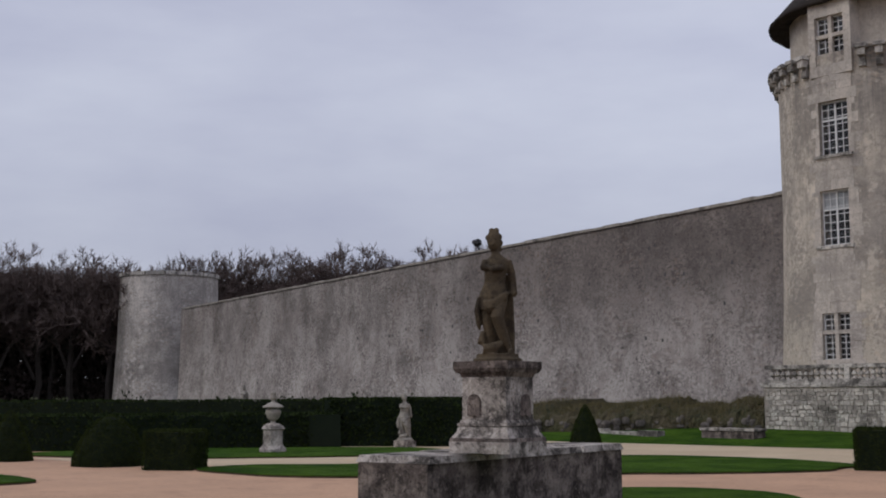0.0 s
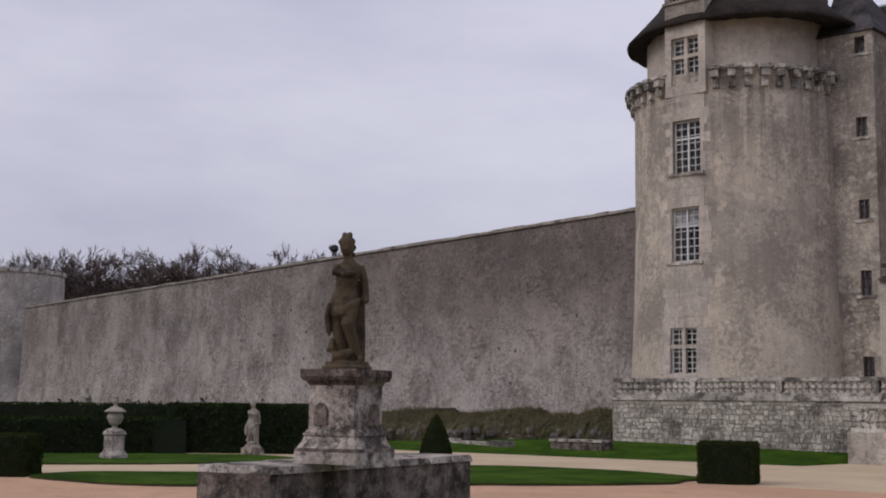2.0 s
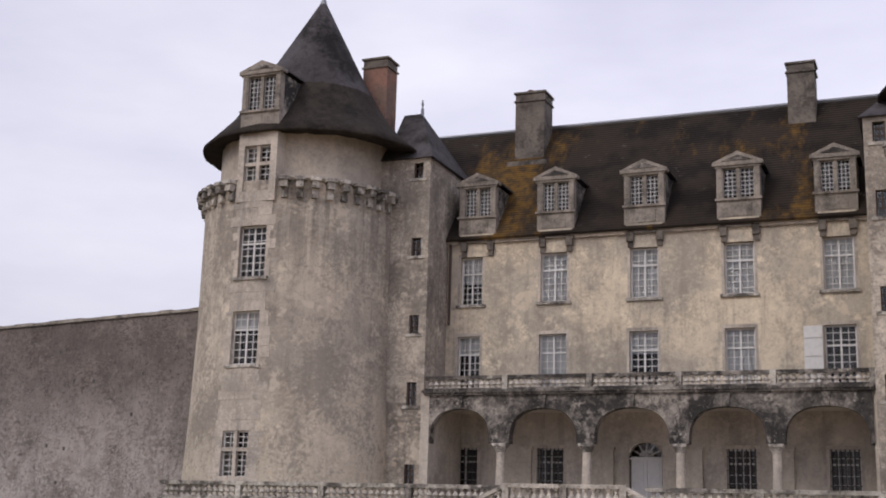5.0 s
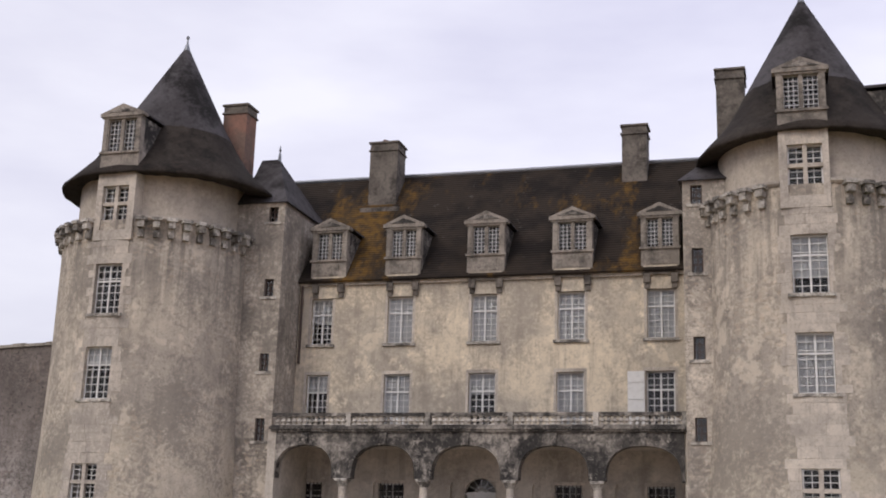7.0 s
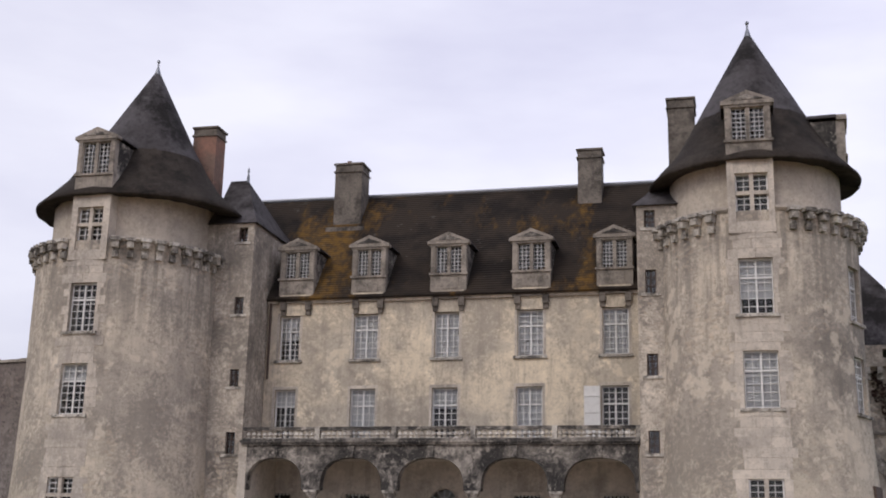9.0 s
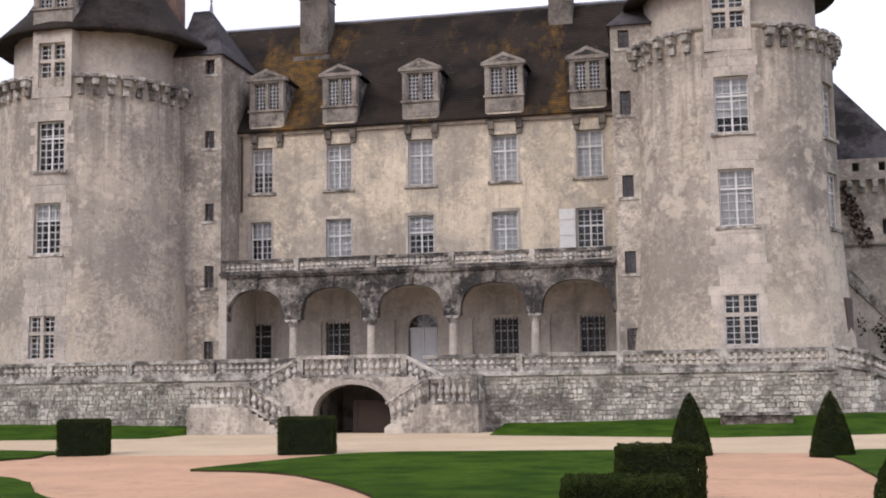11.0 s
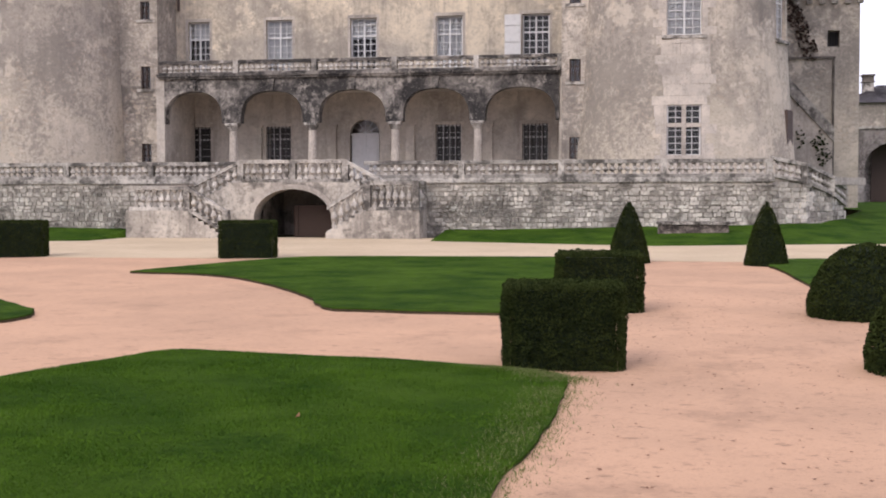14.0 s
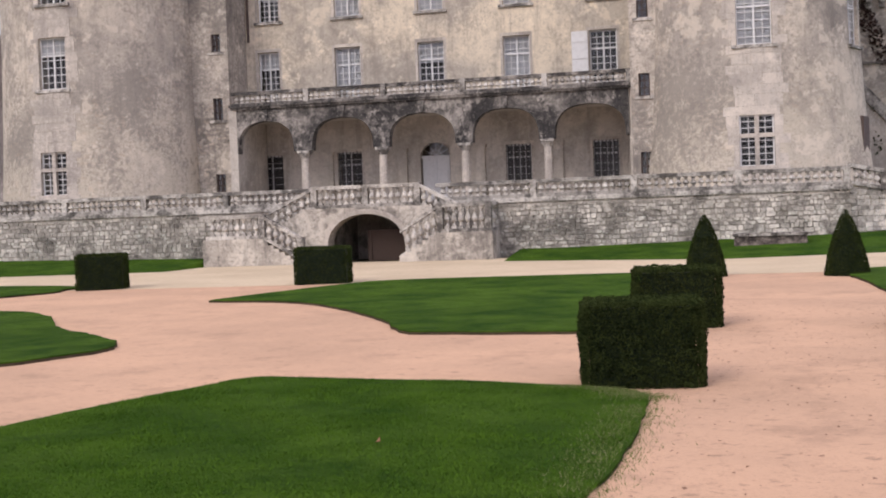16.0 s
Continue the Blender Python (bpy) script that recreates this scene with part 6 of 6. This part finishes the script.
def figure(name, label, category, at, scale, mat, turn=0.0, slim=1.0):
    """A standing draped stone figure, as one plain mesh."""
    m = Mesh()

    def loft(rings, n=14):
        vs = [(x + a * math.cos(2 * math.pi * k / n), y + b * math.sin(2 * math.pi * k / n), z) for x, y, z, a, b in rings for k in range(n)]
        fs = [(i * n + k, i * n + (k + 1) % n, (i + 1) * n + (k + 1) % n, (i + 1) * n + k) for i in range(len(rings) - 1) for k in range(n)]
        fs += [tuple(range(n - 1, -1, -1)), tuple(range((len(rings) - 1) * n, len(rings) * n))]
        m.add(vs, fs)

    # two-tiered footing
    loft([(0.0, 0, 0.0, 0.35, 0.3), (0.0, 0, 0.045, 0.35, 0.3), (0.0, 0, 0.05, 0.31, 0.27), (0.0, 0, 0.11, 0.3, 0.26)], 18)
    # hips, waist, chest and neck
    loft([(-0.06, 0, 0.78, 0.2, 0.16), (-0.055, 0, 0.9, 0.215, 0.17), (-0.045, 0, 1.0, 0.185, 0.15), (-0.035, 0, 1.1, 0.15, 0.125), (-0.025, -0.01, 1.22, 0.16, 0.135), (-0.005, -0.01, 1.33, 0.175, 0.135), (0.01, 0, 1.42, 0.165, 0.11), (0.0, 0, 1.48, 0.09, 0.08), (-0.02, 0, 1.53, 0.062, 0.062), (-0.03, 0, 1.59, 0.06, 0.062)])
    # head with waved hair gathered at the back and sides
    loft([(-0.035, -0.02, 1.55, 0.05, 0.055), (-0.04, -0.03, 1.6, 0.08, 0.09), (-0.042, -0.02, 1.68, 0.098, 0.11), (-0.04, -0.01, 1.76, 0.1, 0.11), (-0.04, 0.0, 1.82, 0.07, 0.08), (-0.04, 0, 1.85, 0.03, 0.03)])
    for px_, py_, pz_, pr_ in ((-0.115, 0.02, 1.74, 0.05), (-0.1, 0.03, 1.67, 0.042), (0.035, 0.02, 1.75, 0.052), (0.055, 0.03, 1.67, 0.045), (-0.07, -0.03, 1.83, 0.045), (0.0, -0.03, 1.835, 0.045), (-0.035, 0.11, 1.72, 0.07), (0.05, 0.05, 1.58, 0.035)):
        loft([(px_, py_, pz_ - pr_, 0.3 * pr_, 0.3 * pr_), (px_, py_, pz_ - 0.5 * pr_, 0.87 * pr_, 0.87 * pr_), (px_, py_, pz_, pr_, pr_), (px_, py_, pz_ + 0.5 * pr_, 0.87 * pr_, 0.87 * pr_), (px_, py_, pz_ + pr_, 0.3 * pr_, 0.3 * pr_)], 8)
    m.tube([(-0.04, -0.12, 1.66), (-0.04, -0.145, 1.63)], [0.016, 0.012], 6)
    # standing leg and the bent leg stepping out
    m.tube([(-0.12, 0.0, 0.86), (-0.13, -0.02, 0.55), (-0.1, 0.0, 0.32), (-0.09, 0.02, 0.13)], [0.12, 0.09, 0.075, 0.055], 10)
    m.tube([(0.03, -0.05, 0.88), (0.0, -0.19, 0.6), (0.08, -0.13, 0.38), (0.17, -0.08, 0.14)], [0.125, 0.095, 0.075, 0.05], 10)
    m.tube([(0.17, -0.08, 0.14), (0.2, -0.19, 0.125)], [0.05, 0.035], 8)
    m.tube([(-0.09, 0.02, 0.14), (-0.11, -0.14, 0.125)], [0.05, 0.035], 8)
    # one arm hangs to the hip, the other is laid across the breast
    m.tube([(0.15, 0.0, 1.41), (0.21, 0.02, 1.25), (0.235, 0.03, 1.1), (0.24, -0.02, 0.97)], [0.068, 0.06, 0.052, 0.05], 8)
    loft([(0.24, -0.03, 0.9, 0.03, 0.03), (0.245, -0.03, 0.95, 0.058, 0.055), (0.24, -0.02, 1.0, 0.045, 0.045)], 8)
    m.tube([(-0.16, -0.01, 1.39), (-0.19, -0.1, 1.31), (-0.06, -0.19, 1.28), (0.1, -0.16, 1.3)], [0.065, 0.06, 0.05, 0.042], 8)
    # cloth: rolled round the hips, knotted, hanging at one side and in straight folds behind
    for k in range(4):
        m.tube([(-0.26, 0.0, 0.86 - 0.035 * k), (-0.17, -0.16, 0.81 - 0.03 * k), (-0.03, -0.205, 0.83 - 0.03 * k), (0.12, -0.15, 0.93 - 0.02 * k), (0.18, 0.0, 0.97)], [0.03, 0.034, 0.032, 0.03, 0.025], 6)
    for k in range(3):
        m.tube([(-0.15 + 0.04 * k, -0.2, 0.83), (-0.14 + 0.035 * k, -0.215, 0.74), (-0.12 + 0.03 * k, -0.19, 0.66 + 0.03 * k)], [0.03, 0.04, 0.015], 6)
    for k in range(3):
        m.tube([(-0.26, -0.06 + 0.06 * k, 0.9), (-0.29, -0.06 + 0.06 * k, 0.7), (-0.265, -0.06 + 0.06 * k, 0.52), (-0.25, -0.05 + 0.06 * k, 0.44 + 0.03 * k)], [0.03, 0.045, 0.04, 0.015], 7)
    for k in range(5):
        xx = 0.06 + 0.038 * k
        m.tube([(xx, 0.1, 0.1), (xx + 0.004, 0.11, 0.5), (xx - 0.006, 0.1, 0.9), (xx - 0.02, 0.07, 1.22)], [0.045, 0.04, 0.035, 0.025], 6)
    loft([(-0.02, 0.13, 0.1, 0.2, 0.08), (-0.03, 0.12, 0.5, 0.17, 0.07), (-0.04, 0.1, 0.85, 0.15, 0.07)])
    # a fish curled about the feet
    m.tube([(-0.21, -0.06, 0.42), (-0.23, -0.1, 0.26), (-0.17, -0.17, 0.16), (-0.04, -0.19, 0.19), (0.06, -0.15, 0.25)], [0.03, 0.065, 0.085, 0.08, 0.04], 8)
    me = m.data(name, mat, True)
    ob = new(name, me)
    md = ob.modifiers.new("carve", "REMESH")
    md.mode, md.voxel_size, md.use_smooth_shade = "VOXEL", 0.012, True
    sm = ob.modifiers.new("wear", "SMOOTH")
    sm.factor, sm.iterations = 0.5, 2
    ob.matrix_world = Matrix.Translation(at) @ Matrix.Rotation(turn, 4, "Z") @ Matrix.Diagonal((scale * slim, scale * slim, scale, 1))
    return tagged(ob, label, category, "garden statues")


figure("statue", "dark mossy draped stone statue on a carved pedestal", "statue", (PED.x, PED.y, 2.32), 1.03, STATUE, radians(46), 0.97)
figure("statue", "pale weathered stone statue before the tall hedge", "statue", (-36.0, 26.3, 0.25), 0.95, PALE_STATUE, radians(60))
solo("stone_plinth", Mesh().box(-36.3, -35.7, 26.0, 26.6, -0.02, 0.25), PLINTH, "low stone base under a pale statue", "stone base")
figure("statue", "small pale statue standing beyond the long hedge", "statue", (-60.5, 20.0, 0.9), 0.85, PALE_STATUE, radians(60))
solo("stone_plinth", Mesh().box(-60.9, -60.1, 19.6, 20.4, -0.02, 0.9), PLINTH, "stone base of a far statue", "stone base")
figure("statue", "small pale statue standing among the shrubs", "statue", (-58.0, 33.2, 0.9), 0.9, PALE_STATUE, radians(60))
solo("stone_plinth", Mesh().box(-58.4, -57.6, 32.8, 33.6, -0.02, 0.9), PLINTH, "stone base of a far statue", "stone base")

urn = thing("garden_urn", "lidded stone urn on a lichened pedestal", "urn", at=(-35.2, 19.9, 0.05))
part("urn_foot", Mesh().lathe([(0.46, 0), (0.46, 0.1), (0.36, 0.22), (0.36, 0.26)], 8), PLINTH, urn)
part("urn_pedestal", Mesh().lathe([(0.33, 0.26), (0.33, 0.72), (0.4, 0.76), (0.36, 0.84), (0.2, 0.95)], 8), PLINTH, urn)
bowl = part("urn_body", Mesh().lathe([(0.1, 0.95), (0.08, 1.02), (0.2, 1.12), (0.27, 1.3), (0.24, 1.42), (0.16, 1.46)], 16), PALE_STATUE, urn)
part("lid", Mesh().lathe([(0.34, 1.46), (0.36, 1.5), (0.2, 1.6), (0.07, 1.66), (0.06, 1.72), (0.12, 1.8), (0.08, 1.88), (0.1, 1.96), (0.02, 2.04)], 14), PALE_STATUE, bowl)

for x, y, l, d, h, lab in ((3.5, 38.7, 2.6, 0.8, 0.72, "long grey stone trough before the terrace wall"), (-29.5, 37.8, 2.5, 0.8, 0.6, "broken pale stone bench block on the grass bank")):
    st = thing("stone_trough", lab, "stone block", "stone blocks")
    part("trough_body", Mesh().box(x - l / 2, x + l / 2, y - d / 2, y + d / 2, -0.02, h - 0.1, 0.02), PLINTH_DARK, st)
    part("trough_rim", Mesh().box(x - l / 2 - 0.04, x + l / 2 + 0.04, y - d / 2 - 0.04, y + d / 2 + 0.04, h - 0.1, h), PLINTH, st)

# ---- the wing beyond the right-hand tower and the gateway ----
wing = thing("square_wing", "square stone wing with a corbelled parapet and slate roof", "building")
part("wing_wall", wall_with_holes(Mesh(), [3.0, 12.6], [0.5, 12.1], [(11.0, 11.6, 9.25, 10.1)], lambda u, v, d: (u, 58.0 + d, v), 0.6).box(12.0, 12.6, 58.6, 68, 0.5, 12.1).box(3.0, 3.6, 58.6, 68, 0.5, 12.1), RENDER, wing)
wp = part("window", Mesh().box(11.0, 11.6, 58.25, 58.3, 9.25, 9.31).box(11.0, 11.6, 58.25, 58.3, 10.04, 10.1), ASHLAR, wing)
part("room_shade", Mesh().box(10.9, 11.7, 58.9, 58.92, 9.1, 10.2), UNLIT_DARK, wp)
for k in range(5):
    part("window_bar", Mesh().box(11.05 + 0.12 * k, 11.08 + 0.12 * k, 58.2, 58.24, 9.25, 10.1), IRON, wp)
part("parapet", wall_with_holes(Mesh(), [2.7, 12.95], [12.1, 13.2], [(v, v + 0.34, 12.55, 13.0) for v in (9.6, 10.9, 12.1)], lambda u, v, d: (u, 57.6 + d, v), 0.4).box(12.6, 12.95, 58.0, 68.3, 12.1, 13.2), RENDER, wing)
for k in range(16):
    x = 3.0 + 0.63 * k
    part("corbel", Mesh().box(x, x + 0.28, 57.62, 58.0, 11.75, 12.1).box(x, x + 0.28, 57.8, 58.0, 11.45, 11.75), BALUST, wing)
part("wing_roof", Mesh().add([(2.9, 58.2, 13.2), (12.8, 58.2, 13.2), (12.8, 68, 13.2), (2.9, 68, 13.2), (6.5, 62.5, 21.5), (7.0, 63.5, 21.5)], [(0, 1, 5, 4), (1, 2, 5), (2, 3, 4, 5), (3, 0, 4), (3, 2, 1, 0)]), SLATE, wing)
part("drain_pipe", Mesh().tube([(11.31, 57.9, 1.0), (11.31, 57.9, 8.72)], [0.06, 0.06], 8), CHIMNEY, wing)
part("string_course", Mesh().box(8.0, 11.4, 57.88, 58.0, 8.66, 8.76), CHIMNEY, wing)
ramp_wall = thing("stair_wall", "sloping stair wall overgrown with dry ivy", "wall")
part("wall_body", Mesh().profile([(8.0, -0.05), (10.95, -0.05), (10.95, 4.95), (8.0, 8.3)], 55.5, 56.0), ASHLAR, ramp_wall)
part("sloping_rail", Mesh().profile([(8.0, 7.55), (11.0, 4.3), (11.0, 5.0), (8.0, 8.4)], 55.38, 55.5), BALUST, ramp_wall)
n = 520
px_ = rng.uniform(9.2, 10.9, n)
pts = np.stack([px_, np.full(n, 55.42), 1.8 + rng.uniform(0, 1, n) * (7.0 - 1.1 * (px_ - 8.6) - 1.8)], 1)
pts = pts[(np.sin(pts[:, 0] * 5.0) + np.sin(pts[:, 2] * 3.1 + pts[:, 0] * 2)) > 0.1]
ivy = tagged(solo("ivy", leaf_cloud(pts, np.tile([[0.0, -1.0, 0.0]], (len(pts), 1)), 0.16, 0.05, rng), HEDGE, "dark ivy clinging to the stair wall", "ivy"), kind="stuff")
n = 700
pts = np.stack([8.9 + rng.uniform(0, 1.6, n), np.full(n, 57.93), rng.uniform(8.6, 12.0, n)], 1)
pts = pts[np.abs(pts[:, 0] - 8.9 - (12.0 - pts[:, 2]) * 0.42) < 0.45]
tagged(solo("ivy", leaf_cloud(pts, np.tile([[0.0, -1.0, 0.0]], (len(pts), 1)), 0.18, 0.06, rng), IVY, "reddish dry creeper on the wing", "ivy"), kind="stuff")
gate = thing("gateway", "old stone gateway with a dark arch", "gateway")
ga = [(18.6 - 1.9 * math.cos(a), 3.4 + 1.75 * math.sin(a)) for a in np.linspace(0, math.pi, 13)]
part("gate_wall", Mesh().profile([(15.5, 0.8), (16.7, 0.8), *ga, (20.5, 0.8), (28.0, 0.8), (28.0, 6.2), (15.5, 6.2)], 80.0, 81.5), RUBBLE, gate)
part("upper_wall", Mesh().box(15.5, 28, 80.3, 86, 6.2, 7.9), RENDER, gate)
part("roof", Mesh().add([(15.2, 80.0, 7.9), (28.3, 80.0, 7.9), (28.3, 86.3, 7.9), (15.2, 86.3, 7.9), (18, 83, 9.3), (28.3, 83, 9.3)], [(0, 1, 5, 4), (1, 2, 5), (2, 3, 4, 5), (3, 0, 4), (3, 2, 1, 0)]), SLATE, gate)
part("string_course", Mesh().box(15.4, 28, 79.9, 80.3, 6.1, 6.25), BALUST, gate)
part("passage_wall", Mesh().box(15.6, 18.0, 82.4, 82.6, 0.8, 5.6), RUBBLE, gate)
# Panel added to close the arch; its brown stands for the passage's shade.
part("dark_passage", Mesh().box(17.5, 21.0, 82.0, 82.2, 0.8, 5.4), BROWN, gate, "brown panel standing for the dark of the passage")
chimney(gate, 16.9, 17.6, 82.0, 82.8, 8.5, 10.0, BALUST)

# ---- fine grass on the nearest lawn ----
def inside(p, poly):
    c = False
    for (x0, y0), (x1, y1) in zip(poly, poly[1:] + poly[:1]):
        if (y0 > p[1]) != (y1 > p[1]) and p[0] < (x1 - x0) * (p[1] - y0) / (y1 - y0) + x0:
            c = not c
    return c


poly = smooth_outline(LAWN_NEAR)
gr = random.Random(21)
gn = np.random.default_rng(22)


def inside_many(x, y, outline):
    c = np.zeros(len(x), bool)
    for (x0, y0), (x1, y1) in zip(outline, outline[1:] + outline[:1]):
        if y0 != y1:
            c ^= ((y0 > y) != (y1 > y)) & (x < (x1 - x0) * (y - y0) / (y1 - y0) + x0)
    return c


n = 420000
x, y = gn.uniform(-6, 1.25, n), -2.5 + 8.5 * gn.uniform(0, 1, n) ** 1.15
on = inside_many(x, y, poly)
ragged = inside_many(x + gn.uniform(-0.14, 0.14, n), y + gn.uniform(-0.14, 0.14, n), poly) & (gn.uniform(0, 1, n) < 0.35)
keep = on | ragged
x, y, z = x[keep], y[keep], np.where(on, 0.028, 0.0)[keep]
n = len(x)
# tufts: the sward stands taller in patches
tuft = 0.5 + 0.5 * np.sin(x * 2.3 + 1.7 * np.sin(y * 1.9)) * np.sin(y * 2.9 + 1.3 * np.sin(x * 2.1))
h = gn.uniform(0.008, 0.02, n) * (0.7 + 0.9 * tuft)
a, w = gn.uniform(0, 6.28, n), gn.uniform(0.002, 0.0045, n)
v = np.stack([np.stack([x - w * np.cos(a), y - w * np.sin(a), z], 1), np.stack([x + w * np.cos(a), y + w * np.sin(a), z], 1), np.stack([x + gn.uniform(-0.035, 0.035, n), y + gn.uniform(-0.035, 0.035, n), z + h], 1)], 1).reshape(-1, 3)
blades = Mesh()
blades.v, blades.f = v.tolist(), np.arange(3 * n).reshape(-1, 3).tolist()
tagged(solo("grass_blades", blades, GRASS, "short grass blades of the nearest lawn", "grass"), kind="stuff")
part_leaf = Mesh().add([(-1.11, 1.72, 0.04), (-1.09, 1.7, 0.055), (-1.068, 1.72, 0.05), (-1.08, 1.75, 0.085)], [(0, 1, 2, 3)])
solo("fallen_leaf", part_leaf, simple("dry_leaf", (0.2, 0.1, 0.045), 0.8), "dry brown leaf lying on the lawn", "leaf")
straw = Mesh()
edge = [(p, q) for p, q in zip(poly, poly[1:]) if max(p[0], q[0]) > 0.3]
for k in range(9000):
    p, q = gr.choice(edge)
    f, off = gr.random(), gr.gauss(-0.12, 0.17)
    x, y = p[0] + (q[0] - p[0]) * f + off, p[1] + (q[1] - p[1]) * f + gr.uniform(-0.06, 0.06)
    g0 = 0.028 if inside((x, y), poly) else 0.001
    a, h = gr.uniform(0, 6.28), gr.uniform(0.012, 0.04)
    w = gr.uniform(0.002, 0.0045)
    straw.add([(x - w * math.cos(a), y - w * math.sin(a), g0), (x + w * math.cos(a), y + w * math.sin(a), g0), (x + gr.uniform(-0.03, 0.03), y + gr.uniform(-0.03, 0.03), g0 + h)], [(0, 1, 2)])
tagged(solo("edge_grass", straw, leafy("edge_blades", (0.13, 0.16, 0.05), (0.08, 0.12, 0.02), (0.24, 0.22, 0.12), 3.0, 0.9, 0.05), "ragged half-dry grass along the lawn edge", "grass"), kind="stuff")
litter = Mesh()
for k in range(900):
    x, y = gr.uniform(0.9, 6.0), gr.uniform(-1.0, 16.0)
    z = 0.002
    s_ = gr.uniform(0.008, 0.022)
    a = gr.uniform(0, 6.28)
    litter.add([(x + s_ * math.cos(a + q), y + s_ * math.sin(a + q) * 0.6, z + gr.uniform(0.002, 0.014)) for q in (0, 1.6, 3.1, 4.7)], [(0, 1, 2, 3)])
tagged(solo("leaf_litter", litter, simple("litter_brown", (0.2, 0.105, 0.065), 0.9), "crumbs of dry leaves on the gravel", "litter"), kind="stuff")

# ---- stones of the terrace wall ----
def stone_mesh(r):
    j = lambda v, q: v + r.uniform(-q, q)
    o = [(j(-0.47, 0.05), j(-0.45, 0.07)), (j(0.0, 0.15), j(-0.48, 0.05)), (j(0.47, 0.05), j(-0.45, 0.07)), (j(0.47, 0.05), j(0.45, 0.07)), (j(0.0, 0.15), j(0.48, 0.05)), (j(-0.47, 0.05), j(0.45, 0.07))]
    n = len(o)
    m = Mesh()
    m.add([(x, 0.0, z) for x, z in o] + [(x * 0.93, -1.0 + r.uniform(0, 0.4), z * 0.9) for x, z in o], [(k, (k + 1) % n, n + (k + 1) % n, n + k) for k in range(n)] + [tuple(range(n, 2 * n))])
    return m


sr = random.Random(33)
KINDS = [stone_mesh(sr) for _ in range(8)]
KIND_DATA = [m.data("stone", WALLSTONE) for m in KINDS]
rest = Mesh()
z, made = 0.12, 0
while z < 2.18:
    hh = sr.uniform(0.11, 0.21)
    x = -30.25 + sr.uniform(0, 0.2)
    while x < 6.5:
        w = sr.choice((sr.uniform(0.12, 0.24), sr.uniform(0.2, 0.46)))
        if not (-18.3 < x < -7.4):
            k = sr.randrange(8)
            th = sr.uniform(0.025, 0.07)
            mtx = Matrix.Translation((x + w / 2, YT + 0.021, z + hh / 2 + sr.uniform(-0.03, 0.03))) @ Matrix.Rotation(sr.uniform(-0.06, 0.06), 4, "Y") @ Matrix.Diagonal((w * sr.uniform(0.86, 1.0), th, hh * sr.uniform(0.78, 1.05), 1))
            if x > -1.0 and made < 290:
                q = part("stone", KIND_DATA[k], WALLSTONE, terrace)
                q.matrix_local = mtx
                made += 1
            else:
                rest.add([mtx @ Vector(v) for v in KINDS[k].v], KINDS[k].f)
        x += w
    z += hh
for a, b in zip(STAIR, STAIR[1:]):
    a, b = Vector(a), Vector(b)
    flat = Vector((b.x - a.x, b.y - a.y, 0))
    ang = math.atan2(flat.y, flat.x)
    z = 0.2
    while z < 2.0:
        hh = sr.uniform(0.15, 0.26)
        x = 0.0
        while x < flat.length - 0.1:
            w = sr.uniform(0.2, 0.5)
            p = a + flat.normalized() * (x + w / 2)
            if z + hh < a.z + (b.z - a.z) * x / flat.length:
                mtx = Matrix.Translation((p.x, p.y, z + hh / 2)) @ Matrix.Rotation(ang, 4, "Z") @ Matrix.Diagonal((w, sr.uniform(0.03, 0.08), hh * sr.uniform(0.85, 1.1), 1))
                k = sr.randrange(8)
                rest.add([mtx @ Vector(v) for v in KINDS[k].v], KINDS[k].f)
            x += w
        z += hh
tagged(part("stones", rest, WALLSTONE, terrace, "irregular courses of pale rubble stone"), kind="stuff")
